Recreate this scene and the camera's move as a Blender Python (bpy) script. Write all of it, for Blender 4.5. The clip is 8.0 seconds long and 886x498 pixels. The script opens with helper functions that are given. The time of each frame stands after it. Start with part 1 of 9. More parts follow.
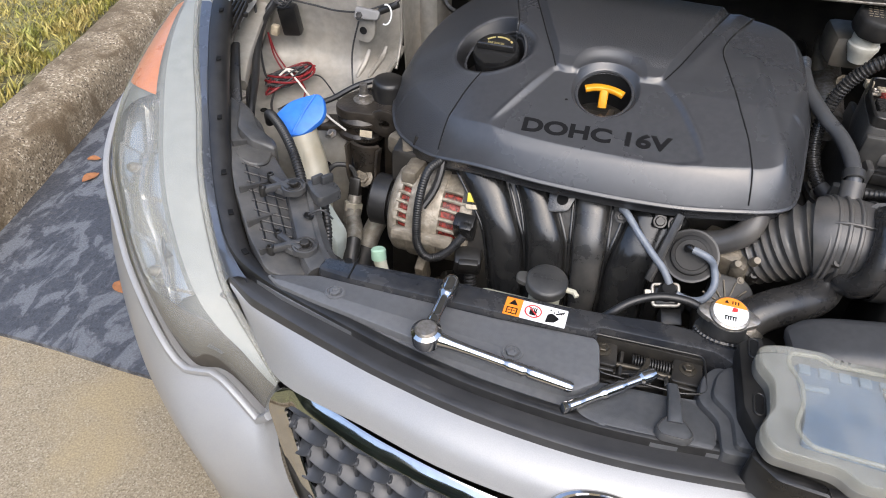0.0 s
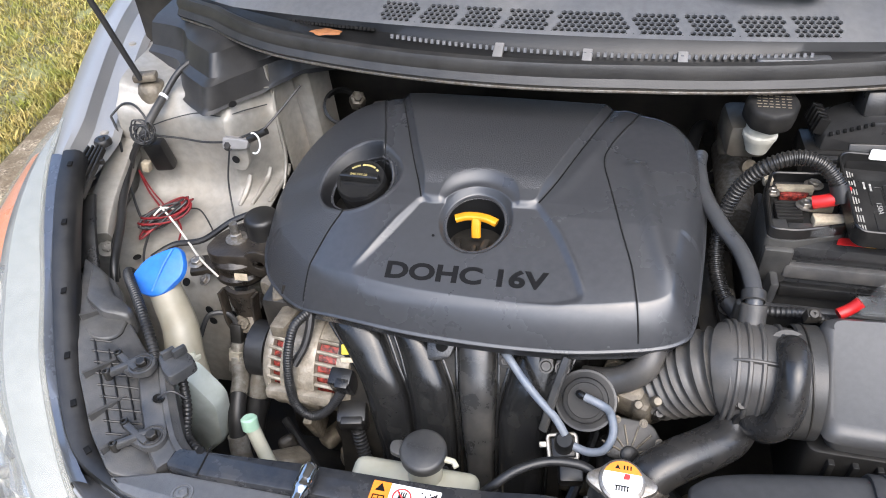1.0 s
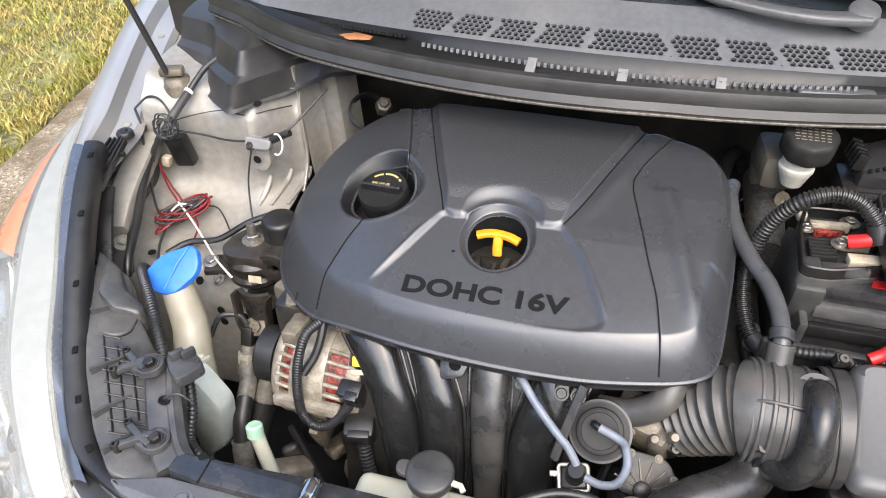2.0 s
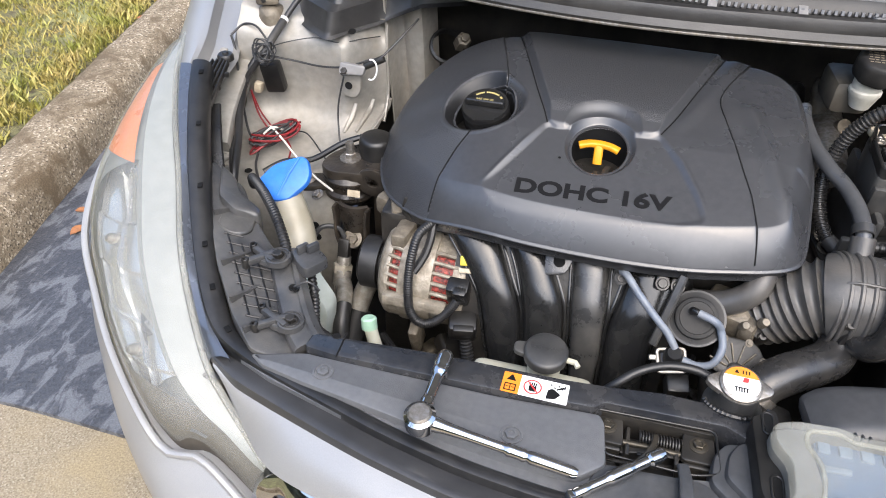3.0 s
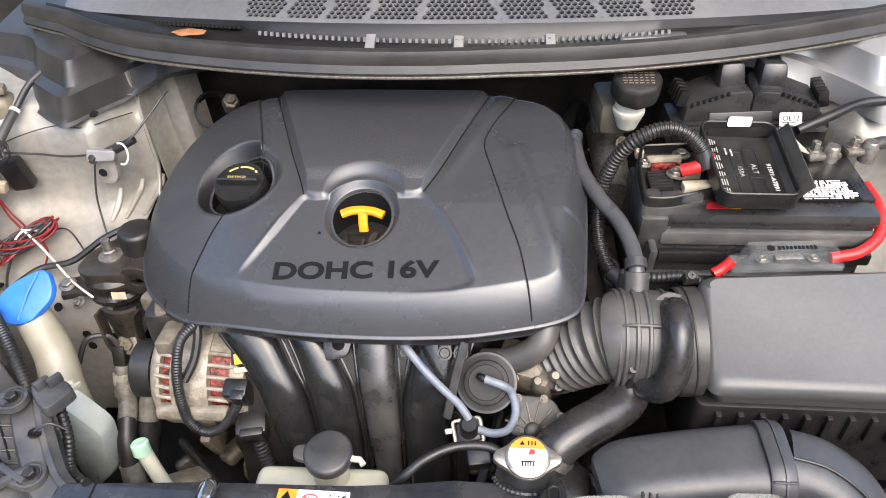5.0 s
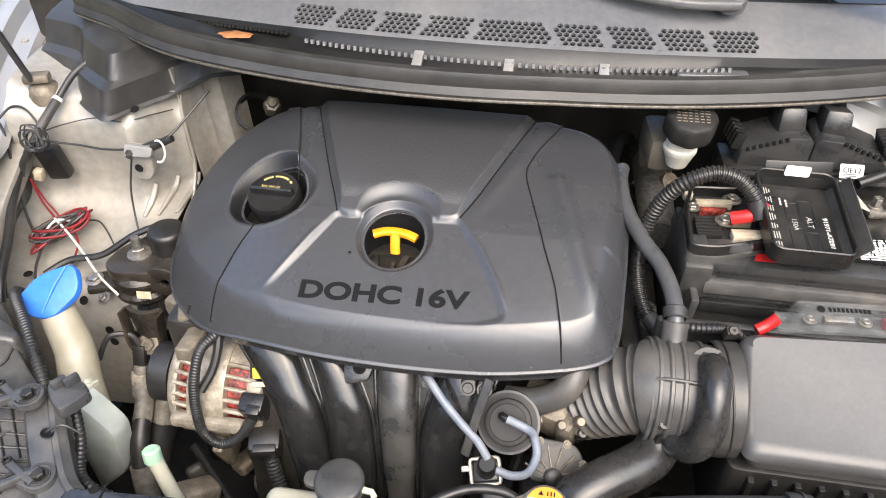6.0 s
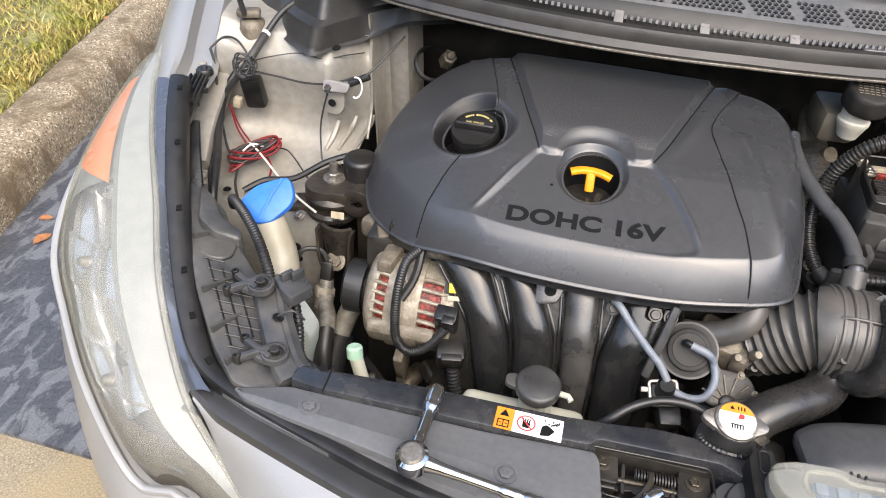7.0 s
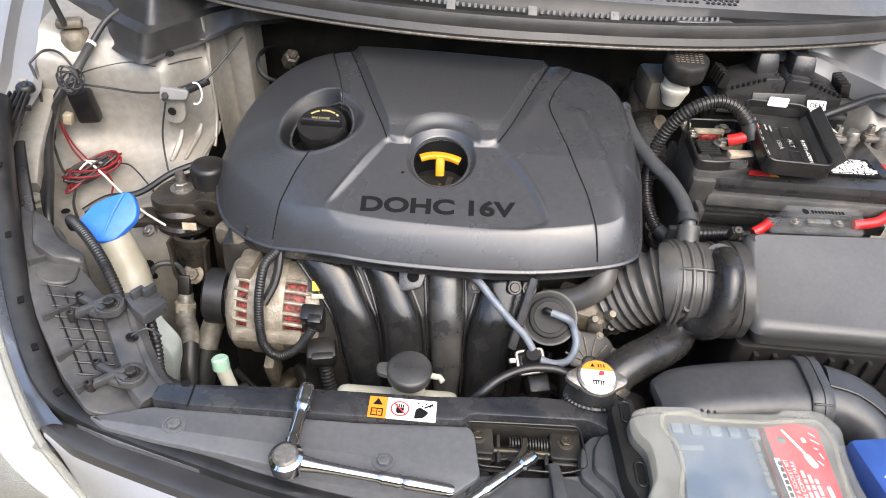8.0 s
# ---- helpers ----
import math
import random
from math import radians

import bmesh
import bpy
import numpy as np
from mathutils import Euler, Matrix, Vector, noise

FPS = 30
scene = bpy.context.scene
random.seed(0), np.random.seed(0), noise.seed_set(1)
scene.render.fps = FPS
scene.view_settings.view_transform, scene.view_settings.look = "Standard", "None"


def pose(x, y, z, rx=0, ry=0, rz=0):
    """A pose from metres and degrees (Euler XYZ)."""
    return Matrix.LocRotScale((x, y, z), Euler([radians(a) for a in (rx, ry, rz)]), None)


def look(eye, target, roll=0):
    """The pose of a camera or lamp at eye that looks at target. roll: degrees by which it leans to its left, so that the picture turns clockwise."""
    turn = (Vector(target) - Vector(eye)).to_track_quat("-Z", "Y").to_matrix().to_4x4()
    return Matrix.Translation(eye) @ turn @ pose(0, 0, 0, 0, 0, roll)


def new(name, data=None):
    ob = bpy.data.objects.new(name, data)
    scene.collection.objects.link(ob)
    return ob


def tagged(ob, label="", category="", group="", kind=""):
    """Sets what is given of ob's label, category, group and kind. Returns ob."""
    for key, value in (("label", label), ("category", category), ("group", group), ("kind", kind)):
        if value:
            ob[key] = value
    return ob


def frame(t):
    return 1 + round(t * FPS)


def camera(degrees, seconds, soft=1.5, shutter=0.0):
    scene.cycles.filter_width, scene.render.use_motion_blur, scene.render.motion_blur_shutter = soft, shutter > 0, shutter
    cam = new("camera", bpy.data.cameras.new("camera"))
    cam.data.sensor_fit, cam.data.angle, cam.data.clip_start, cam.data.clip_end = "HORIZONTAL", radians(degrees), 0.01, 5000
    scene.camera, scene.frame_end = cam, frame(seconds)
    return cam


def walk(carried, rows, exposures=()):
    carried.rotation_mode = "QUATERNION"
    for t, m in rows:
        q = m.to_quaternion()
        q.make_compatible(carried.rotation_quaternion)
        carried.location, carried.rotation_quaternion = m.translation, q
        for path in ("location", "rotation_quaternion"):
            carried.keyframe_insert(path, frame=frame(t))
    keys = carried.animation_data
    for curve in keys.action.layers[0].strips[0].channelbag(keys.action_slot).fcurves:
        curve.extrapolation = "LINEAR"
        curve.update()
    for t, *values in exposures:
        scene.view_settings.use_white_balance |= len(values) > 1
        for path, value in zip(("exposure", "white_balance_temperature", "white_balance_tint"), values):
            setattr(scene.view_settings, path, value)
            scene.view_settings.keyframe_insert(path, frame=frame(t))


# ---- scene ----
cam = camera(62.8, 8.0, 1.0)
PATH = [
    (0, (-0.086, -0.545, 1.24), (-0.456, 0.907, -0.085), 3.1),
    (0.5, (-0.044, -0.456, 1.272), (-0.445, 1.006, -0.032), -0.7),
    (1, (0.035, -0.344, 1.293), (-0.379, 1.144, 0.023), -3.9),
    (1.5, (0.047, -0.299, 1.297), (-0.383, 1.201, 0.046), -3.7),
    (2, (0.023, -0.323, 1.291), (-0.43, 1.162, 0.031), -1.3),
    (2.2, (-0.011, -0.358, 1.28), (-0.47, 1.118, 0.011), -0.4),
    (3.3, (-0.102, -0.494, 1.253), (-0.412, 1.013, -0.025), 2.1),
    (3.5, (-0.093, -0.491, 1.259), (-0.323, 1.039, -0.008), 2.0),
    (4, (-0.058, -0.47, 1.26), (-0.15, 1.088, 0.008), 1.7),
    (4.5, (-0.008, -0.409, 1.27), (-0.101, 1.136, 0.004), -0.3),
    (4.7, (0.018, -0.381, 1.272), (-0.093, 1.159, 0.0), -1.4),
    (5.8, (0.059, -0.3, 1.292), (-0.138, 1.227, 0.016), -1.0),
    (6, (0.037, -0.305, 1.285), (-0.182, 1.22, 0.011), 0.5),
    (6.5, (-0.069, -0.385, 1.279), (-0.369, 1.119, -0.005), 3.3),
    (7, (-0.131, -0.452, 1.263), (-0.424, 1.066, -0.007), 4.0),
    (7.5, (-0.114, -0.461, 1.258), (-0.212, 1.101, 0.013), 4.1),
    (8, (-0.102, -0.459, 1.254), (-0.077, 1.109, 0.012), 5.1),
]
# stops and white balance along the way, as the clip's camera sets itself
EXPOSURES = [(0, 1.46, 6420, 10), (1, 1.80, 6250, 10), (2.2, 2.03, 6600, 10), (3.5, 1.68, 6350, 10), (4.5, 1.92, 6500, 10), (6.0, 2.16, 6950, 10), (7.0, 1.86, 6850, 10), (8, 1.93, 6700, 10)]
walk(cam, [(t, look(eye, target, roll)) for t, eye, target, roll in PATH], EXPOSURES)
from mathutils import geometry

# ---- light ----
world = bpy.data.worlds.new("overcast_sky")
scene.world = world
world.use_nodes = True
wn = world.node_tree
sky = wn.nodes.new("ShaderNodeTexSky")
sky.sky_type, sky.sun_disc = "NISHITA", False
sky.sun_elevation, sky.sun_rotation = radians(51), radians(155)
sky.air_density, sky.dust_density = 1.0, 2.5
wn.links.new(sky.outputs["Color"], wn.nodes["Background"].inputs["Color"])
wn.nodes["Background"].inputs["Strength"].default_value = 0.15
sun = new("sun", bpy.data.lights.new("sun", "SUN"))
sun.data.energy, sun.data.angle, sun.data.color = 1.05, radians(70), (1.0, 0.97, 0.92)
sun.matrix_world = look((0.85, -1.5, 3.2), (0, 0.3, 0.7))

# ---- materials ----


def pbr(name, c1, c2=None, scale=60.0, rough=0.5, rvar=0.08, metal=0.0, bump=0.0, bscale=400.0, dirt=None, dirt_amount=0.4,
        dirt_scale=9.0, coat=0.0, trans=0.0, emit=None, ior=1.5, detail=4.0, island=0.0):
    """A surface with fine grain, a second broad layer of dust or wear, and a small relief."""
    m = bpy.data.materials.new(name)
    m.use_nodes = True
    nt = m.node_tree
    b = nt.nodes["Principled BSDF"]
    lk = nt.links.new
    co = nt.nodes.new("ShaderNodeTexCoord")
    gm = nt.nodes.new("ShaderNodeNewGeometry")
    src = gm.outputs["Position"]
    n1 = nt.nodes.new("ShaderNodeTexNoise")
    n1.inputs["Scale"].default_value, n1.inputs["Detail"].default_value = scale, detail
    lk(src, n1.inputs["Vector"])
    mix = nt.nodes.new("ShaderNodeMix")
    mix.data_type = "RGBA"
    ramp = nt.nodes.new("ShaderNodeValToRGB")
    ramp.color_ramp.elements[0].position, ramp.color_ramp.elements[1].position = 0.35, 0.65
    lk(n1.outputs["Fac"], ramp.inputs["Fac"])
    lk(ramp.outputs["Color"], mix.inputs["Factor"])
    c2 = c2 or tuple(v * 0.75 for v in c1)
    mix.inputs["A"].default_value, mix.inputs["B"].default_value = (*c1, 1), (*c2, 1)
    out = mix.outputs["Result"]
    rough_out = None
    n2 = nt.nodes.new("ShaderNodeTexNoise")
    n2.inputs["Scale"].default_value, n2.inputs["Detail"].default_value, n2.inputs["Roughness"].default_value = dirt_scale, 6, 0.65
    lk(src, n2.inputs["Vector"])
    if dirt:
        r2 = nt.nodes.new("ShaderNodeValToRGB")
        r2.color_ramp.elements[0].position, r2.color_ramp.elements[1].position = 0.42, 0.72
        r2.color_ramp.elements[1].color = (dirt_amount,) * 3 + (1,)
        lk(n2.outputs["Fac"], r2.inputs["Fac"])
        m2 = nt.nodes.new("ShaderNodeMix")
        m2.data_type = "RGBA"
        lk(r2.outputs["Color"], m2.inputs["Factor"])
        lk(out, m2.inputs["A"])
        m2.inputs["B"].default_value = (*dirt, 1)
        out = m2.outputs["Result"]
    if island:
        hs = nt.nodes.new("ShaderNodeHueSaturation")
        mr = nt.nodes.new("ShaderNodeMapRange")
        lk(gm.outputs["Random Per Island"], mr.inputs["Value"])
        mr.inputs["To Min"].default_value, mr.inputs["To Max"].default_value = 1 - island, 1 + island
        lk(mr.outputs["Result"], hs.inputs["Value"])
        lk(out, hs.inputs["Color"])
        out = hs.outputs["Color"]
    lk(out, b.inputs["Base Color"])
    rm = nt.nodes.new("ShaderNodeMapRange")
    lk(n2.outputs["Fac"], rm.inputs["Value"])
    rm.inputs["From Min"].default_value, rm.inputs["From Max"].default_value = 0.3, 0.7
    rm.inputs["To Min"].default_value, rm.inputs["To Max"].default_value = max(0.02, rough - rvar), min(1, rough + rvar)
    lk(rm.outputs["Result"], b.inputs["Roughness"])
    b.inputs["Metallic"].default_value, b.inputs["IOR"].default_value = metal, ior
    b.inputs["Coat Weight"].default_value, b.inputs["Transmission Weight"].default_value = coat, trans
    b.inputs["Coat Roughness"].default_value = 0.05
    if bump:
        n3 = nt.nodes.new("ShaderNodeTexNoise")
        n3.inputs["Scale"].default_value, n3.inputs["Detail"].default_value = bscale, 3
        lk(src, n3.inputs["Vector"])
        bp = nt.nodes.new("ShaderNodeBump")
        bp.inputs["Strength"].default_value, bp.inputs["Distance"].default_value = bump, 0.002
        lk(n3.outputs["Fac"], bp.inputs["Height"])
        lk(bp.outputs["Normal"], b.inputs["Normal"])
    return m


def glaze(name, tint, haze, lo, hi, rough=0.12, scale=9.0, coat=0.5):
    """A thin clear or clouded plastic skin: light goes straight through all but its haze."""
    m = bpy.data.materials.new(name)
    m.use_nodes = True
    nt = m.node_tree
    b = nt.nodes["Principled BSDF"]
    lk = nt.links.new
    gm = nt.nodes.new("ShaderNodeNewGeometry")
    n1 = nt.nodes.new("ShaderNodeTexNoise")
    n1.inputs["Scale"].default_value, n1.inputs["Detail"].default_value, n1.inputs["Roughness"].default_value = scale, 5, 0.6
    lk(gm.outputs["Position"], n1.inputs["Vector"])
    mr = nt.nodes.new("ShaderNodeMapRange")
    mr.inputs["From Min"].default_value, mr.inputs["From Max"].default_value = 0.35, 0.65
    mr.inputs["To Min"].default_value, mr.inputs["To Max"].default_value = lo, hi
    lk(n1.outputs["Fac"], mr.inputs["Value"])
    b.inputs["Base Color"].default_value = (*haze, 1)
    b.inputs["Roughness"].default_value, b.inputs["Coat Weight"].default_value, b.inputs["Coat Roughness"].default_value = rough, coat, 0.04
    tr = nt.nodes.new("ShaderNodeBsdfTransparent")
    tr.inputs["Color"].default_value = (*tint, 1)
    mx = nt.nodes.new("ShaderNodeMixShader")
    lk(mr.outputs["Result"], mx.inputs["Fac"])
    lk(tr.outputs["BSDF"], mx.inputs[1])
    lk(b.outputs["BSDF"], mx.inputs[2])
    lk(mx.outputs["Shader"], nt.nodes["Material Output"].inputs["Surface"])
    return m


M_COVER = pbr("satin_cover_plastic", (0.041, 0.042, 0.0455), (0.036, 0.037, 0.040), 120, 0.27, 0.03, ior=1.64, bump=0.02, bscale=1500, dirt=(0.034, 0.033, 0.031), dirt_amount=0.10, dirt_scale=5)
M_GRAIN = pbr("grained_cover_plastic", (0.037, 0.0375, 0.040), (0.030, 0.0305, 0.0325), 900, 0.33, 0.03, ior=1.75, bump=0.5, bscale=900, dirt=(0.034, 0.033, 0.031), dirt_amount=0.12, dirt_scale=6)
M_BLACK = pbr("black_plastic", (0.007, 0.007, 0.0073), (0.011, 0.0108, 0.0104), 90, 0.33, 0.1, bump=0.10, bscale=700, dirt=(0.08, 0.072, 0.06), dirt_amount=0.20, dirt_scale=16)
M_DUSTY = pbr("dusty_grey_plastic", (0.034, 0.034, 0.034), (0.025, 0.025, 0.025), 70, 0.40, 0.1, bump=0.12, bscale=600, dirt=(0.13, 0.12, 0.10), dirt_amount=0.30, dirt_scale=18)
M_PANEL = pbr("panel_plastic", (0.108, 0.111, 0.116), (0.090, 0.093, 0.098), 150, 0.34, 0.08, bump=0.15, bscale=900, dirt=(0.13, 0.125, 0.115), dirt_amount=0.3, dirt_scale=15)
M_RUNNER = pbr("oily_black_plastic", (0.010, 0.010, 0.0105), (0.015, 0.015, 0.0145), 40, 0.20, 0.08, ior=1.5, bump=0.05, bscale=140, dirt=(0.05, 0.046, 0.04), dirt_amount=0.2, dirt_scale=26)
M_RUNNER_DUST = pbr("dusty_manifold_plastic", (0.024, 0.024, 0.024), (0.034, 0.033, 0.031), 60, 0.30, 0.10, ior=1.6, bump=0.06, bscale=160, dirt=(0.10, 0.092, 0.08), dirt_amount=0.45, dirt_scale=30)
M_RUBBER = pbr("black_rubber", (0.010, 0.010, 0.0105), (0.014, 0.014, 0.014), 80, 0.40, 0.08, bump=0.06, bscale=500, dirt=(0.07, 0.065, 0.06), dirt_amount=0.18, dirt_scale=20)
M_SEAL = pbr("grey_rubber_seal", (0.030, 0.0295, 0.029), (0.022, 0.0215, 0.021), 60, 0.45, 0.08, bump=0.1, bscale=500, dirt=(0.10, 0.095, 0.085), dirt_amount=0.25, dirt_scale=12)
M_DARK = pbr("greasy_dark_metal", (0.009, 0.0085, 0.008), (0.018, 0.0165, 0.014), 40, 0.45, 0.15, bump=0.3, bscale=150, dirt=(0.075, 0.062, 0.045), dirt_amount=0.35, dirt_scale=22)
M_ALU = pbr("dull_cast_aluminium", (0.34, 0.305, 0.245), (0.22, 0.19, 0.145), 120, 0.5, 0.1, metal=0.25, bump=0.45, bscale=350, dirt=(0.10, 0.08, 0.055), dirt_amount=0.85, dirt_scale=38)
M_STEEL = pbr("dull_steel", (0.38, 0.36, 0.33), (0.26, 0.24, 0.21), 200, 0.42, 0.12, metal=0.85, bump=0.15, bscale=600, dirt=(0.16, 0.12, 0.08), dirt_amount=0.5, dirt_scale=50)
M_CHROME = pbr("polished_chrome", (0.60, 0.59, 0.575), (0.55, 0.54, 0.525), 100, 0.08, 0.04, metal=1.0)
M_PAINT = pbr("silver_paint", (0.30, 0.30, 0.298), (0.275, 0.275, 0.273), 900, 0.42, 0.05, metal=0.25, coat=0.3, dirt=(0.42, 0.40, 0.36), dirt_amount=0.3, dirt_scale=7)
M_PRIMER = pbr("dusty_silver_inner_paint", (0.32, 0.305, 0.275), (0.26, 0.25, 0.225), 90, 0.46, 0.08, metal=0.2, bump=0.05, bscale=200, dirt=(0.33, 0.28, 0.21), dirt_amount=0.4, dirt_scale=17)
M_LETTER = pbr("sunken_look_black", (0.006, 0.006, 0.0065), (0.005, 0.005, 0.0055), 300, 0.7, 0.05, ior=1.25)
M_RED = pbr("red_plastic", (0.55, 0.02, 0.02), (0.45, 0.015, 0.015), 90, 0.4)
M_BLUE = pbr("blue_plastic_cap", (0.02, 0.16, 0.60), (0.018, 0.13, 0.52), 90, 0.45, bump=0.1, dirt=(0.10, 0.22, 0.50), dirt_amount=0.3, dirt_scale=40)
M_YELLOW = pbr("yellow_plastic", (0.72, 0.315, 0.010), (0.64, 0.27, 0.010), 120, 0.42)
M_WHITE = pbr("white_label", (0.78, 0.78, 0.76), (0.70, 0.70, 0.68), 100, 0.5, dirt=(0.5, 0.47, 0.42), dirt_amount=0.3, dirt_scale=40)
M_ORANGE = pbr("orange_label", (0.85, 0.25, 0.02), (0.78, 0.22, 0.02), 100, 0.5)
# for print, and for the dark painted into holes, wells and gaps
M_INK_SHADE = pbr("black_ink_and_shade", (0.004, 0.004, 0.004), (0.006, 0.006, 0.006), 100, 0.8, ior=1.3)
M_REDINK = pbr("red_ink", (0.6, 0.03, 0.03), (0.5, 0.03, 0.03), 100, 0.6)
M_MILK = pbr("milky_reservoir_plastic", (0.47, 0.465, 0.38), (0.40, 0.395, 0.31), 40, 0.45, dirt=(0.42, 0.36, 0.25), dirt_amount=0.5, dirt_scale=25)
M_CREAM = pbr("cream_connector", (0.50, 0.43, 0.31), (0.38, 0.32, 0.23), 90, 0.5, dirt=(0.14, 0.11, 0.08), dirt_amount=0.6, dirt_scale=45)
M_GREEN = pbr("pale_green_cap", (0.33, 0.50, 0.37), (0.27, 0.42, 0.31), 90, 0.5)
M_COPPER = pbr("red_copper_winding", (0.36, 0.05, 0.035), (0.03, 0.006, 0.005), 260, 0.4, bump=0.6, bscale=500)
M_BLUEHOSE = pbr("grey_blue_hose", (0.14, 0.165, 0.205), (0.11, 0.13, 0.165), 70, 0.45, dirt=(0.3, 0.29, 0.26), dirt_amount=0.35, dirt_scale=30)
M_CLEAR = glaze("clear_plastic", (0.95, 0.96, 0.96), (0.68, 0.69, 0.69), 0.04, 0.11, 0.1, 30.0, 0.8)
M_FROST = glaze("frosted_case_plastic", (0.88, 0.88, 0.85), (0.52, 0.51, 0.44), 0.16, 0.28, 0.28, 16.0, 0.3)
M_TRAY = pbr("blue_case_tray", (0.075, 0.125, 0.205), (0.062, 0.105, 0.175), 30, 0.5)
M_CARD = pbr("red_printed_card", (0.62, 0.03, 0.04), (0.56, 0.025, 0.035), 60, 0.4)
M_BOX = pbr("blue_cardboard", (0.032, 0.085, 0.29), (0.026, 0.07, 0.25), 60, 0.4)
M_GLASS = pbr("windscreen_glass", (0.02, 0.025, 0.03), (0.02, 0.024, 0.028), 20, 0.04, 0.01, coat=0.5)
M_COWL = pbr("weathered_cowl_plastic", (0.13, 0.135, 0.145), (0.108, 0.113, 0.122), 110, 0.42, 0.08, bump=0.12, bscale=700, dirt=(0.25, 0.24, 0.22), dirt_amount=0.35, dirt_scale=9)
M_HAZE = glaze("hazed_lens_plastic", (0.90, 0.90, 0.85), (0.42, 0.42, 0.39), 0.23, 0.38, 0.18, 7.0)
M_REFLECT = pbr("lamp_reflector", (0.62, 0.62, 0.62), (0.54, 0.54, 0.54), 30, 0.24, 0.06, metal=0.85)
M_AMBER = pbr("amber_marker_plastic", (0.68, 0.20, 0.05), (0.62, 0.17, 0.04), 120, 0.3)
M_BEZEL = pbr("grey_lamp_bezel", (0.17, 0.18, 0.18), (0.14, 0.15, 0.15), 60, 0.6, 0.06, ior=1.3)
M_PLATE = pbr("dusty_moulded_plate", (0.050, 0.051, 0.053), (0.036, 0.037, 0.039), 70, 0.36, 0.1, bump=0.18, bscale=600, dirt=(0.17, 0.155, 0.13), dirt_amount=0.35, dirt_scale=22)
M_HOSE = pbr("oily_rubber_hose", (0.015, 0.015, 0.0155), (0.023, 0.022, 0.021), 60, 0.27, 0.12, bump=0.1, bscale=200, dirt=(0.07, 0.062, 0.05), dirt_amount=0.25, dirt_scale=28)
M_INTAKE = pbr("weathered_intake_rubber", (0.066, 0.064, 0.061), (0.050, 0.048, 0.046), 60, 0.4, 0.1, bump=0.12, bscale=400, dirt=(0.15, 0.13, 0.105), dirt_amount=0.35, dirt_scale=24)
M_GREASY = pbr("grease_stained_aluminium", (0.22, 0.19, 0.145), (0.13, 0.11, 0.08), 60, 0.5, 0.12, metal=0.25, bump=0.4, bscale=300, dirt=(0.05, 0.042, 0.032), dirt_amount=0.75, dirt_scale=40)
M_WIRE = pbr("black_wire", (0.02, 0.02, 0.021), (0.03, 0.03, 0.03), 60, 0.45)
M_REDWIRE = pbr("red_wire", (0.20, 0.010, 0.013), (0.13, 0.008, 0.010), 60, 0.45)
M_STRING = pbr("white_string", (0.66, 0.63, 0.57), (0.58, 0.55, 0.48), 200, 0.7)
M_LEAF = pbr("dry_leaf", (0.34, 0.14, 0.05), (0.24, 0.10, 0.04), 90, 0.7, island=0.3)


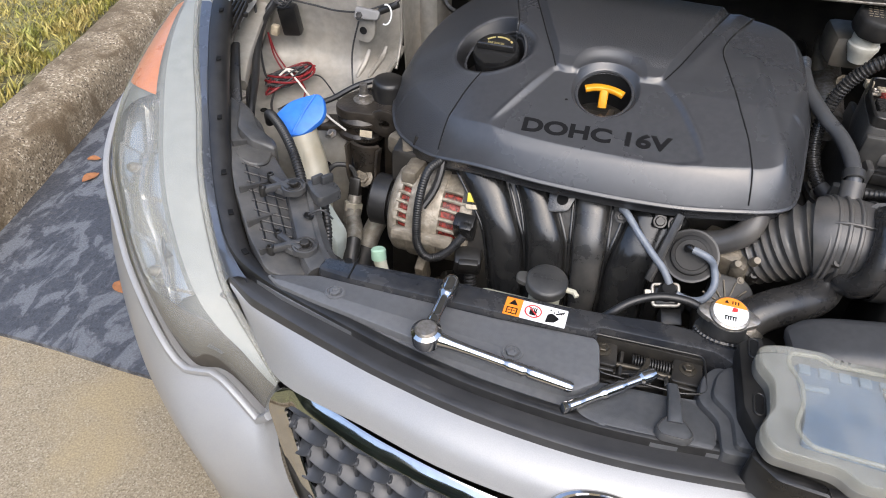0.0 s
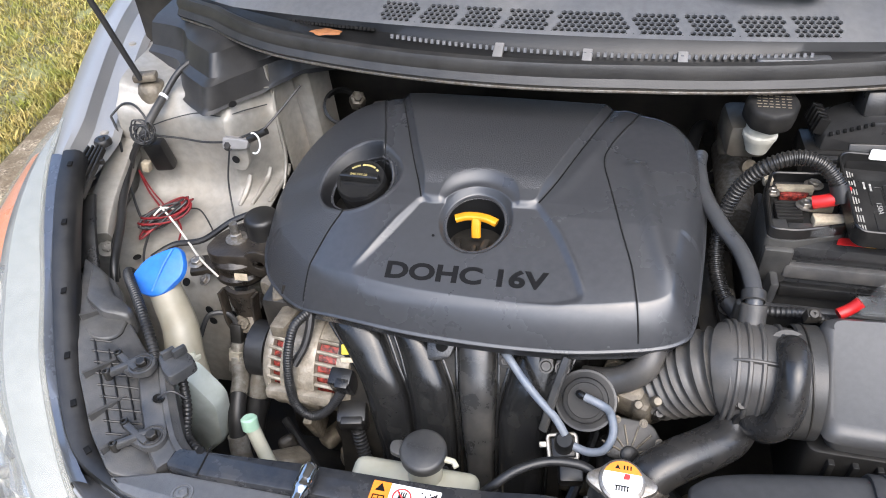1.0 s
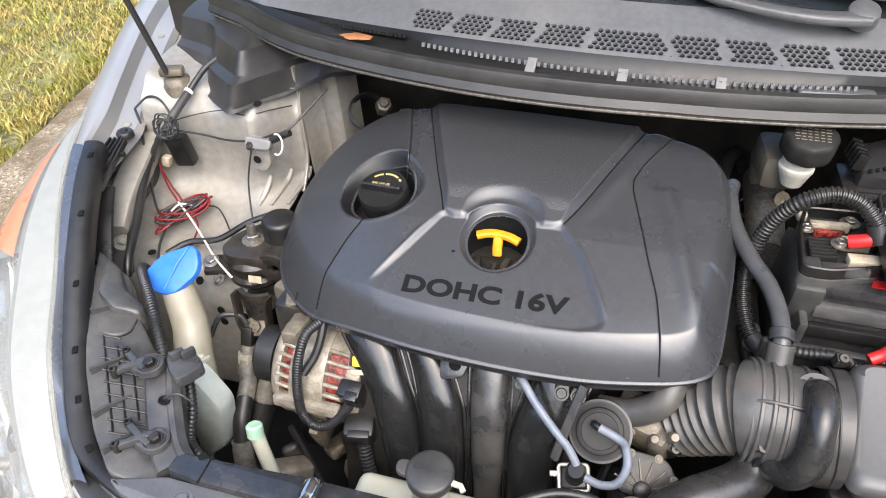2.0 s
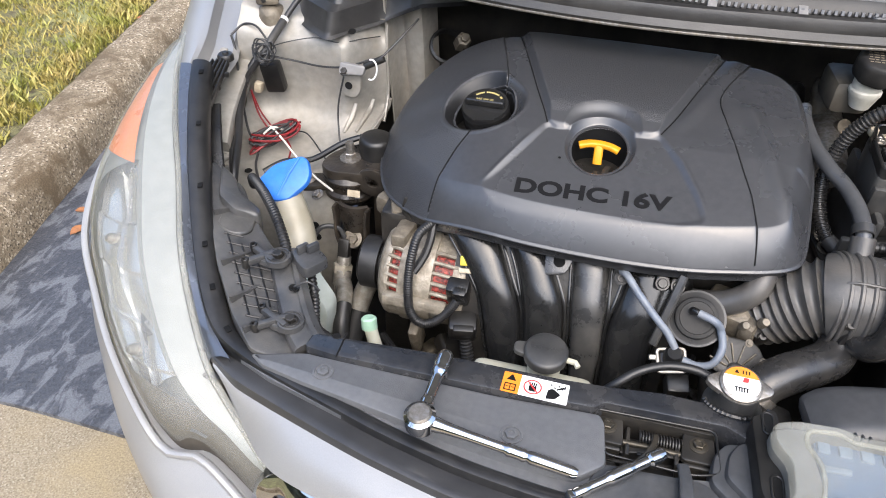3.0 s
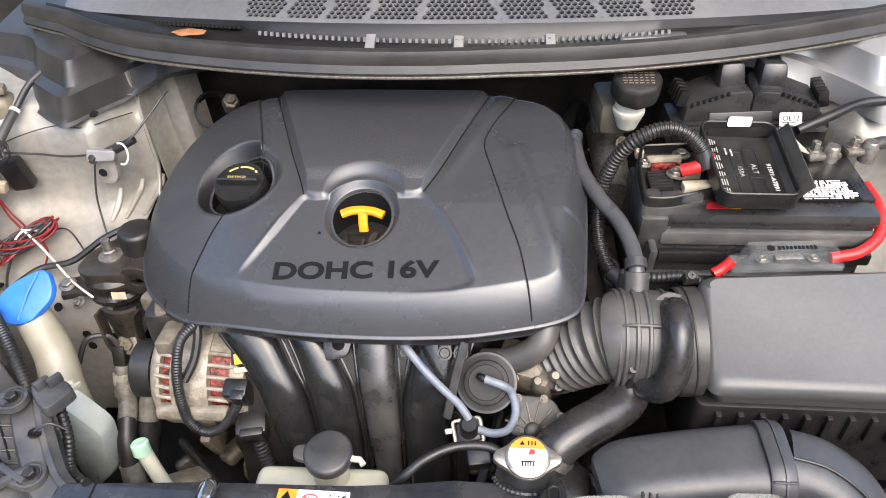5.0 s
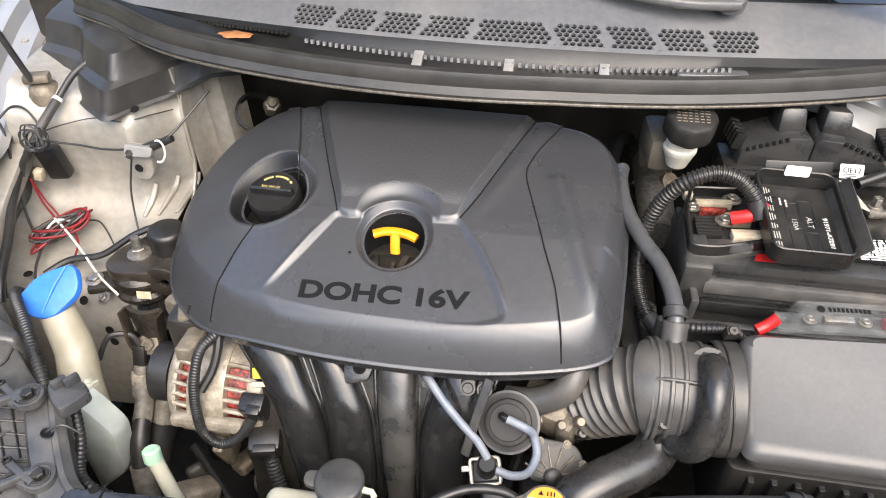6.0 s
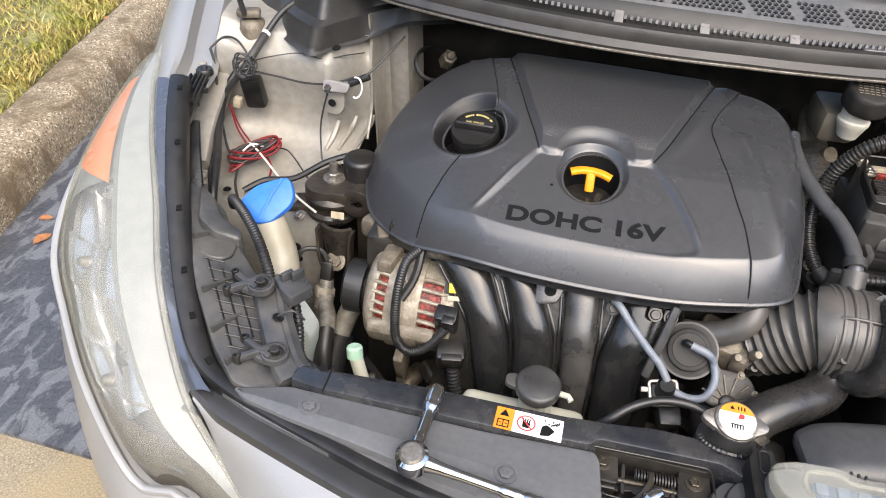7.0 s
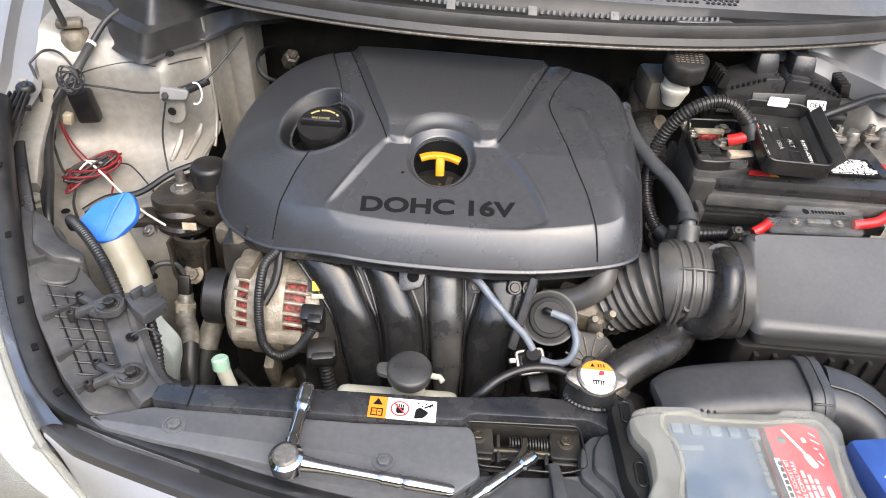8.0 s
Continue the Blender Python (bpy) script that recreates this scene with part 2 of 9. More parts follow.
def ground_material(name, base, spots, dark, spot_scale, stain, stain_scale, rough, bump, bscale, stretch=(1, 1, 1), stain_lo=0.48, stain_hi=0.62):
    m = bpy.data.materials.new(name)
    m.use_nodes = True
    nt, b = m.node_tree, m.node_tree.nodes["Principled BSDF"]
    lk = nt.links.new
    gm = nt.nodes.new("ShaderNodeNewGeometry")
    mp = nt.nodes.new("ShaderNodeMapping")
    mp.inputs["Scale"].default_value = stretch
    mp.inputs["Rotation"].default_value = (0, 0, radians(20))
    lk(gm.outputs["Position"], mp.inputs["Vector"])
    vor = nt.nodes.new("ShaderNodeTexVoronoi")
    vor.inputs["Scale"].default_value = spot_scale
    lk(gm.outputs["Position"], vor.inputs["Vector"])
    wn_ = nt.nodes.new("ShaderNodeTexWhiteNoise")
    lk(vor.outputs["Position"], wn_.inputs["Vector"])
    r1 = nt.nodes.new("ShaderNodeValToRGB")
    r1.color_ramp.elements[0].color, r1.color_ramp.elements[1].color = (*dark, 1), (*spots, 1)
    e = r1.color_ramp.elements.new(0.35)
    e.color = (*base, 1)
    e = r1.color_ramp.elements.new(0.8)
    e.color = (*base, 1)
    lk(wn_.outputs["Value"], r1.inputs["Fac"])
    n2 = nt.nodes.new("ShaderNodeTexNoise")
    n2.inputs["Scale"].default_value, n2.inputs["Detail"].default_value, n2.inputs["Roughness"].default_value = stain_scale, 7, 0.6
    n2.inputs["Distortion"].default_value = 0.6
    lk(mp.outputs["Vector"], n2.inputs["Vector"])
    r2 = nt.nodes.new("ShaderNodeValToRGB")
    r2.color_ramp.elements[0].position, r2.color_ramp.elements[1].position = stain_lo, stain_hi
    lk(n2.outputs["Fac"], r2.inputs["Fac"])
    mx = nt.nodes.new("ShaderNodeMix")
    mx.data_type = "RGBA"
    lk(r2.outputs["Color"], mx.inputs["Factor"])
    lk(r1.outputs["Color"], mx.inputs["A"])
    mx.inputs["B"].default_value = (*stain, 1)
    n4 = nt.nodes.new("ShaderNodeTexNoise")
    n4.inputs["Scale"].default_value, n4.inputs["Detail"].default_value = 260, 4
    lk(gm.outputs["Position"], n4.inputs["Vector"])
    mr = nt.nodes.new("ShaderNodeMapRange")
    mr.inputs["From Min"].default_value, mr.inputs["From Max"].default_value = 0.3, 0.7
    mr.inputs["To Min"].default_value, mr.inputs["To Max"].default_value = 0.75, 1.2
    lk(n4.outputs["Fac"], mr.inputs["Value"])
    hs = nt.nodes.new("ShaderNodeHueSaturation")
    lk(mr.outputs["Result"], hs.inputs["Value"])
    lk(mx.outputs["Result"], hs.inputs["Color"])
    lk(hs.outputs["Color"], b.inputs["Base Color"])
    b.inputs["Roughness"].default_value = rough
    n3 = nt.nodes.new("ShaderNodeTexNoise")
    n3.inputs["Scale"].default_value, n3.inputs["Detail"].default_value = bscale, 5
    lk(gm.outputs["Position"], n3.inputs["Vector"])
    ad = nt.nodes.new("ShaderNodeMath")
    lk(n3.outputs["Fac"], ad.inputs[0])
    lk(vor.outputs["Distance"], ad.inputs[1])
    bp = nt.nodes.new("ShaderNodeBump")
    bp.inputs["Strength"].default_value, bp.inputs["Distance"].default_value = bump, 0.004
    lk(ad.outputs["Value"], bp.inputs["Height"])
    lk(bp.outputs["Normal"], b.inputs["Normal"])
    return m


M_CONCRETE = ground_material("driveway_concrete", (0.26, 0.215, 0.145), (0.34, 0.29, 0.21), (0.17, 0.135, 0.085), 330, (0.29, 0.23, 0.135), 2.6, 0.85, 0.16, 260)
M_MAT = ground_material("stained_dark_coating", (0.048, 0.051, 0.059), (0.065, 0.066, 0.07), (0.034, 0.036, 0.042), 130, (0.115, 0.12, 0.13), 17.0, 0.5, 0.35, 160, (1.4, 0.6, 1), 0.49, 0.56)
M_KERB = ground_material("exposed_aggregate_kerb", (0.25, 0.195, 0.125), (0.52, 0.44, 0.32), (0.085, 0.062, 0.038), 190, (0.13, 0.092, 0.05), 7.0, 0.85, 0.32, 90)
M_SOIL = ground_material("lawn_soil", (0.14, 0.125, 0.055), (0.20, 0.18, 0.08), (0.07, 0.055, 0.03), 60, (0.22, 0.22, 0.09), 4.0, 0.95, 0.8, 60)
M_GRASS = pbr("grass_blades", (0.22, 0.225, 0.04), (0.40, 0.31, 0.10), 9, 0.6, island=0.4)

# ---- geometry helpers ----
ORIGIN = {}


def thing(name, base, label, category, group="", kind=""):
    """An empty at the base of a thing, which its parts hang under."""
    ob = new(name)
    ob.empty_display_size = 0.02
    ob.location = base
    ORIGIN[ob] = Vector(base)
    return tagged(ob, label, category, group, kind)


def part(name, bm, material, parent=None, label="", smooth=True, base=None, category="", group="", kind=""):
    """One mesh object out of a bmesh in world coordinates, under its parent."""
    bmesh.ops.remove_doubles(bm, verts=bm.verts, dist=1e-6)
    bmesh.ops.recalc_face_normals(bm, faces=bm.faces)
    o = ORIGIN[parent] if parent else Vector(base or (0, 0, 0))
    bm.transform(Matrix.Translation(-o))
    for f in bm.faces:
        f.smooth = smooth
    if smooth:
        for e in bm.edges:
            if len(e.link_faces) == 2 and e.calc_face_angle() > radians(38):
                e.smooth = False
    me = bpy.data.meshes.new(name)
    bm.to_mesh(me)
    bm.free()
    for m in material if isinstance(material, (list, tuple)) else [material]:
        me.materials.append(m)
    ob = new(name, me)
    if parent:
        ob.parent = parent
    else:
        ob.location = o
    ORIGIN[ob] = o
    return tagged(ob, label, category, group, kind)


def B():
    return bmesh.new()


def box(bm, c, s, rot=(0, 0, 0), bev=0.002, seg=2, taper=1.0):
    """A bevelled box at c of size s."""
    t = bmesh.new()
    bmesh.ops.create_cube(t, size=1)
    for v in t.verts:
        k = taper if v.co.z > 0 else 1.0
        v.co = Vector((v.co.x * s[0] * k, v.co.y * s[1] * k, v.co.z * s[2]))
    if bev:
        bmesh.ops.bevel(t, geom=t.edges[:], offset=min(bev, min(s) * 0.45), segments=seg, affect="EDGES", profile=0.5)
    t.transform(pose(*c, *rot))
    return merge(bm, t)


def merge(bm, t):
    me = bpy.data.meshes.new("tmp")
    t.to_mesh(me)
    t.free()
    bm.from_mesh(me)
    bpy.data.meshes.remove(me)
    return bm


def spline(pts, n=8, closed=False):
    """Catmull-Rom samples through pts."""
    P = [Vector(p) for p in pts]
    if len(P) == 2:
        return [P[0].lerp(P[1], i / n) for i in range(n + 1)]
    out = []
    cnt = len(P)
    for i in range(cnt if closed else cnt - 1):
        if closed:
            a, b, c, d = P[i - 1], P[i], P[(i + 1) % cnt], P[(i + 2) % cnt]
        else:
            a, b, c, d = P[max(i - 1, 0)], P[i], P[i + 1], P[min(i + 2, cnt - 1)]
        for k in range(n):
            u = k / n
            out.append(0.5 * (2 * b + (c - a) * u + (2 * a - 5 * b + 4 * c - d) * u * u + (3 * b - a - 3 * c + d) * u ** 3))
    if not closed:
        out.append(P[-1])
    return out


def resample(pts, step):
    L = [0.0]
    for a, b in zip(pts, pts[1:]):
        L.append(L[-1] + (b - a).length)
    n = max(2, int(L[-1] / step))
    out, j = [], 0
    for i in range(n + 1):
        d = L[-1] * i / n
        while j < len(L) - 2 and L[j + 1] < d:
            j += 1
        k = (d - L[j]) / max(1e-9, L[j + 1] - L[j])
        out.append(pts[j].lerp(pts[j + 1], min(1, k)))
    return out


def sweep(bm, path, section, scale=None, cap=True, up=(0, 0, 1), closed=False):
    """Sweeps a closed 2D section (side, up) along path. scale(i, n) gives its size along the way."""
    rings = []
    n = len(path)
    nrm = None
    for i, p in enumerate(path):
        if closed:
            d = (path[(i + 1) % n] - path[i - 1]).normalized()
        else:
            d = (path[min(i + 1, n - 1)] - path[max(i - 1, 0)]).normalized()
        if up is not None:
            side = d.cross(Vector(up))
            if side.length < 1e-4:
                side = Vector((1, 0, 0))
            side.normalize()
        else:
            if nrm is None:
                nrm = d.orthogonal().normalized()
            nrm = (nrm - d * nrm.dot(d)).normalized()
            side = nrm
        v = side.cross(d).normalized()
        k = scale(i, n) if scale else 1.0
        kx, ky = k if isinstance(k, tuple) else (k, k)
        rings.append([bm.verts.new(p + side * a * kx + v * b * ky) for a, b in section])
    m = len(section)
    for i in range(n if closed else n - 1):
        r, q = rings[i], rings[(i + 1) % n]
        for j in range(m):
            bm.faces.new((r[j], r[(j + 1) % m], q[(j + 1) % m], q[j]))
    if cap and not closed:
        bm.faces.new(rings[0])
        bm.faces.new(rings[-1][::-1])
    return bm


def ring2d(r, n=10):
    return [(r * math.cos(2 * math.pi * i / n), r * math.sin(2 * math.pi * i / n)) for i in range(n)]


def tube(bm, pts, r, n=10, smooth=8, step=None):
    path = spline(pts, smooth)
    if step:
        path = resample(path, step)
    return sweep(bm, path, ring2d(r, n), up=None)


def conduit(bm, pts, r, pitch=0.005, depth=0.16, n=12):
    """A corrugated sleeve."""
    path = resample(spline(pts, 10), pitch / 4)
    return sweep(bm, path, ring2d(r, n), scale=lambda i, m: 1.0 if i % 4 < 2 else 1.0 - depth, up=None)


def rrect(w, h, r, n=4):
    """A rounded rectangle as a closed 2D outline."""
    out = []
    for cx, cy, a0 in ((w / 2 - r, h / 2 - r, 0), (-w / 2 + r, h / 2 - r, 90), (-w / 2 + r, -h / 2 + r, 180), (w / 2 - r, -h / 2 + r, 270)):
        for i in range(n + 1):
            a = radians(a0 + 90 * i / n)
            out.append((cx + r * math.cos(a), cy + r * math.sin(a)))
    return out


def rounded(poly, r, n=4):
    """Rounds the corners of a 2D polygon."""
    out = []
    cnt = len(poly)
    for i in range(cnt):
        a, b, c = Vector(poly[i - 1]), Vector(poly[i]), Vector(poly[(i + 1) % cnt])
        u, v = (a - b), (c - b)
        k = min(r, u.length * 0.45, v.length * 0.45)
        p, q = b + u.normalized() * k, b + v.normalized() * k
        for j in range(n + 1):
            t = j / n
            out.append(tuple(p * (1 - t) ** 2 + b * 2 * t * (1 - t) + q * t * t))
    return out


def prism(bm, outline, z0, z1, m=None, bev=0.0015):
    """A plate from a 2D outline, its top edge bevelled."""
    t = bmesh.new()
    cx = sum(p[0] for p in outline) / len(outline)
    cy = sum(p[1] for p in outline) / len(outline)
    rows = []
    n = len(outline)
    area = sum(outline[i][0] * outline[(i + 1) % n][1] - outline[(i + 1) % n][0] * outline[i][1] for i in range(n))
    sg = 1 if area > 0 else -1

    def inset(d):
        res = []
        for i in range(n):
            a, b, c = Vector(outline[i - 1]), Vector(outline[i]), Vector(outline[(i + 1) % n])
            e = (c - a)
            if e.length < 1e-9:
                e = Vector((1, 0))
            e.normalize()
            res.append(Vector((b.x - sg * e.y * d, b.y + sg * e.x * d)))
        # where the inset turns an edge round, pinch it together
        for _ in range(12):
            bad = [i for i in range(n) if (res[(i + 1) % n] - res[i]).dot(Vector(outline[(i + 1) % n]) - Vector(outline[i])) < 0]
            if not bad:
                break
            for i in bad:
                mid = (res[i] + res[(i + 1) % n]) / 2
                res[i], res[(i + 1) % n] = mid, mid.copy()
        return [(p.x, p.y) for p in res]
    levels = [(0, z0)] + ([(0, z1 - bev), (bev * 0.3, z1 - bev * 0.3), (bev, z1)] if bev else [(0, z1)])
    for d, z in levels:
        rows.append([t.verts.new((x, y, z)) for x, y in (inset(d) if d else outline)])
    for r, q in zip(rows, rows[1:]):
        for i in range(n):
            t.faces.new((r[i], r[(i + 1) % n], q[(i + 1) % n], q[i]))
    for r, flip in ((rows[0], -1), (rows[-1], 1)):
        for tri in geometry.tessellate_polygon([[v.co for v in r]]):
            a, b, c = (r[k] for k in tri)
            if a.co == b.co or b.co == c.co or a.co == c.co:
                continue
            up = (b.co - a.co).cross(c.co - a.co).z
            if abs(up) < 1e-12:
                continue
            t.faces.new((a, b, c) if up * flip > 0 else (a, c, b))
    if m is not None:
        t.transform(m)
    return merge(bm, t)


def lathe(bm, prof, m=None, n=24, wobble=None):
    """Turns (radius, height) pairs round z, at the pose m."""
    t = bmesh.new()
    rows = []
    for r, h in prof:
        if r < 1e-6:
            rows.append([t.verts.new((0, 0, h))])
        else:
            rows.append([t.verts.new((r * (wobble(i, n) if wobble else 1) * math.cos(2 * math.pi * i / n), r * (wobble(i, n) if wobble else 1) * math.sin(2 * math.pi * i / n), h)) for i in range(n)])
    for a, b in zip(rows, rows[1:]):
        for i in range(n):
            j = (i + 1) % n
            if len(a) == 1 and len(b) == 1:
                continue
            if len(a) == 1:
                t.faces.new((a[0], b[i], b[j]))
            elif len(b) == 1:
                t.faces.new((a[i], a[j], b[0]))
            else:
                t.faces.new((a[i], a[j], b[j], b[i]))
    if m is not None:
        t.transform(m)
    return merge(bm, t)


def aim(p, d, spin=0):
    """A pose at p whose z axis points along d."""
    z = Vector(d).normalized()
    x = Vector((1, 0, 0)) - z * z.x
    if x.length < 0.2:
        x = Vector((0, 1, 0)) - z * z.y
    x.normalize()
    y = z.cross(x)
    return Matrix.Translation(p) @ Matrix((x, y, z)).transposed().to_4x4() @ pose(0, 0, 0, 0, 0, spin)


def loft(bm, rows, closed=False):
    """Skins rows of points of equal length."""
    V = [[bm.verts.new(p) for p in r] for r in rows]
    for a, b in zip(V, V[1:]):
        n = len(a)
        for i in range(n if closed else n - 1):
            j = (i + 1) % n
            bm.faces.new((a[i], a[j], b[j], b[i]))
    return V


def thicken(bm, d):
    """Gives an open skin its thickness."""
    bmesh.ops.recalc_face_normals(bm, faces=bm.faces)
    bmesh.ops.solidify(bm, geom=bm.faces[:] + bm.edges[:] + bm.verts[:], thickness=d)
    return bm


def hexbolt(name, p, d, r, parent, material=None, washer=1.5, label="", h=None):
    """A flanged hexagon bolt head."""
    h = h or r * 0.9
    bm = B()
    lathe(bm, [(0, 0), (r * washer, 0), (r * washer, r * 0.18), (r * 1.1, r * 0.3), (0, r * 0.3)], aim(p, d), 20)
    lathe(bm, [(0, r * 0.25), (r, r * 0.25), (r, h * 0.9), (r * 0.88, h), (r * 0.5, h), (r * 0.4, h * 0.85), (0, h * 0.85)], aim(p, d), 6)
    return part(name, bm, material or M_STEEL, parent, label)


def letters(name, text, size, m, material, parent, sx=1.0, depth=0.0004, shear=0.0, fit=None, label="", bold=0.0):
    """Real letters from the built-in font, as a mesh. fit maps each vertex."""
    cu = bpy.data.curves.new(name, "FONT")
    cu.body, cu.size, cu.extrude, cu.align_x, cu.align_y, cu.shear = text, size, depth, "CENTER", "CENTER", shear
    cu.resolution_u, cu.offset = 4, bold
    tmp = bpy.data.objects.new(name, cu)
    scene.collection.objects.link(tmp)
    me = bpy.data.meshes.new_from_object(tmp.evaluated_get(bpy.context.evaluated_depsgraph_get()))
    bpy.data.objects.remove(tmp)
    bm = B()
    bm.from_mesh(me)
    bpy.data.meshes.remove(me)
    for v in bm.verts:
        v.co.x *= sx
    if fit:
        bmesh.ops.triangulate(bm, faces=bm.faces)
        for _ in range(2):
            bmesh.ops.subdivide_edges(bm, edges=[e for e in bm.edges if e.calc_length() > 0.004], cuts=1)
    bm.transform(m)
    if fit:
        for v in bm.verts:
            v.co = fit(v.co)
    return part(name, bm, material, parent, label, smooth=False)

# ---- setting ----
KX, KY, KS = -1.545, 0.51, -0.178


def kerb_x(y):
    return KX + KS * (y - KY)


def sheet(x0, x1, y0, y1, z):
    bm = B()
    bm.faces.new([bm.verts.new(p) for p in ((x0, y0, z), (x1, y0, z), (x1, y1, z), (x0, y1, z))])
    return bm


part("ground", sheet(-60, 60, -60, 60, -0.012), M_CONCRETE, None, "pale tan weathered concrete driveway", category="driveway", kind="structure")
edge = [(x, 0.222 + 0.006 * math.sin(x * 9) + (0.02 * (x + 1.3) if x > -1.3 else 0)) for x in np.linspace(-1.52, 2.2, 60)]
outline = edge + [(2.2, 9.0), (kerb_x(9.0), 9.0)]
bm = prism(B(), outline, -0.03, 0.0, bev=0.003)
part("pavement", bm, M_MAT, None, "dark grey coated pavement with pale dried water stains", category="pavement", kind="structure")
# the kerb, a rounded bar that runs along the lawn
bm = B()
prof = [(0.03, -0.03), (0.02, 0.03), (0.008, 0.085), (-0.012, 0.112), (-0.045, 0.124), (-0.10, 0.126), (-0.15, 0.120), (-0.175, 0.105), (-0.185, 0.06), (-0.19, -0.03)]
ys = list(np.arange(-20.0, -2.0, 0.5)) + list(np.arange(-2.0, 8.0, 0.04)) + list(np.arange(8.0, 30.0, 0.5))
rows = []
for y in ys:
    w = noise.noise((0, y * 4, 0)) * 0.006
    rows.append([(kerb_x(y) + a + w + noise.noise((i * 3.1, y * 9, 2)) * 0.005, y, h + noise.noise((i * 2.3, y * 12, 7)) * 0.005) for i, (a, h) in enumerate(prof)])
loft(bm, rows)
kerb = part("kerb", bm, M_KERB, None, "weathered concrete kerb with exposed pale aggregate", category="kerb", kind="structure")
# the lawn
bm = B()
rows = []
for y in [-20, -12, -6] + list(np.arange(-2.0, 8.0, 0.2)) + [20, 60]:
    rows.append([(kerb_x(y) - 0.17 - d, y, 0.085 + 0.02 * noise.noise((d * 2, y * 2, 5)) + (0.015 if d > 0.2 else 0)) for d in (0, 0.1, 0.25, 0.5, 0.9, 1.5, 2.5, 5, 58)])
loft(bm, rows)
part("lawn", bm, M_SOIL, None, "dry brown soil under the lawn", category="lawn", kind="structure")
rng = random.Random(4)
verts, faces = [], []
while len(faces) < 90000:
    u = rng.random()
    y = 0.5 + 3.6 * rng.random() ** 1.15
    d = 0.01 + 1.7 * rng.random() ** 1.5
    if noise.noise((d * 9, y * 9, 1)) < -0.42 or (d < 0.05 and rng.random() < 0.6):
        continue
    x = kerb_x(y) - 0.185 - d
    z = 0.09
    h = rng.uniform(0.018, 0.05)
    a = rng.uniform(0, 6.283)
    lean = rng.uniform(0.2, 1.2) * h
    w = rng.uniform(0.0018, 0.0036)
    b = rng.uniform(0, 6.283)
    dx, dy = math.cos(b) * w, math.sin(b) * w
    mx, my = x + math.cos(a) * lean * 0.4, y + math.sin(a) * lean * 0.4
    tx, ty = x + math.cos(a) * lean, y + math.sin(a) * lean
    i = len(verts)
    verts += [(x - dx, y - dy, z), (x + dx, y + dy, z), (mx + dx, my + dy, z + h * 0.6), (mx - dx, my - dy, z + h * 0.6), (tx, ty, z + h)]
    faces += [(i, i + 1, i + 2, i + 3), (i + 3, i + 2, i + 4)]
me = bpy.data.meshes.new("grass")
me.from_pydata(verts, [], faces)
me.materials.append(M_GRASS)
tagged(new("grass", me), "dry yellow-green lawn grass", "grass", kind="stuff")


def dry_leaf(x, y, z, a, s, curl=0.25):
    bm = B()
    rows = []
    for i in range(7):
        t = i / 6
        w = math.sin(math.pi * min(1, t * 1.02)) ** 0.8 * 0.28
        rows.append([((t - 0.5) * s, k * w * s, abs(k) * curl * w * s + 0.04 * s * math.sin(t * 5)) for k in (-1, -0.5, 0, 0.5, 1)])
    loft(bm, rows)
    bm.transform(pose(x, y, z + 0.003, 4, -3, a))
    return part("fallen_leaf", bm, M_LEAF, None, "dry curled brown leaf lying on the dark pavement", base=(x, y, z), category="leaf", group="fallen leaves")


for lx, ly, la, ls in ((-1.453, 0.781, 70, 0.055), (-1.114, 0.431, -20, 0.06), (-1.50, 0.86, 20, 0.04)):
    dry_leaf(lx, ly, 0.0, la, ls)
for lx, ly, la, ls in ((-1.83, 1.55, 30, 0.06), (-1.80, 1.25, 80, 0.05), (-1.95, 1.9, 10, 0.05)):
    dry_leaf(lx, ly, 0.105, la, ls)

# trees and houses round about, far off and never in sight but for their reflections
bm = B()
rows = []
for z in (0.0, 1.0, 2.0, 3.0, 4.0):
    row = []
    for i in range(180):
        a = 2 * math.pi * i / 180
        r = 15 + 2.5 * noise.noise((math.cos(a) * 6, math.sin(a) * 6, z * 0.6))
        h = z / 4 * (6.5 + 3.0 * noise.noise((math.cos(a) * 9, math.sin(a) * 9, 3)) + 1.2 * noise.noise((math.cos(a) * 30, math.sin(a) * 30, 8)))
        row.append((r * math.cos(a), r * math.sin(a), h))
    rows.append(row)
loft(bm, [r + r[:1] for r in rows])
part("backdrop", bm, pbr("distant_foliage", (0.06, 0.07, 0.035), (0.09, 0.08, 0.055), 0.7, 0.9, 0.05, dirt=(0.025, 0.03, 0.015), dirt_amount=0.8, dirt_scale=1.6), None, "dim tree line round the driveway", category="tree line", kind="structure")

# ---- car body ----
car = thing("car_body", (0, 0.9, 0), "silver compact car body with its bonnet open", "car")
LAMP_IN = spline([(-0.735, 0.43, 0.800), (-0.702, 0.345, 0.788), (-0.655, 0.252, 0.764), (-0.609, 0.172, 0.733), (-0.565, 0.088, 0.698), (-0.528, 0.032, 0.662), (-0.487, -0.018, 0.627), (-0.456, -0.042, 0.603), (-0.426, -0.062, 0.583), (-0.390, -0.086, 0.562)], 6)
LAMP_OUT = spline([(-0.765, 0.44, 0.775), (-0.775, 0.33, 0.715), (-0.772, 0.235, 0.675), (-0.745, 0.150, 0.640), (-0.695, 0.085, 0.605), (-0.635, 0.020, 0.575), (-0.558, -0.044, 0.549), (-0.514, -0.067, 0.531), (-0.472, -0.066, 0.534), (-0.405, -0.094, 0.508)], 6)
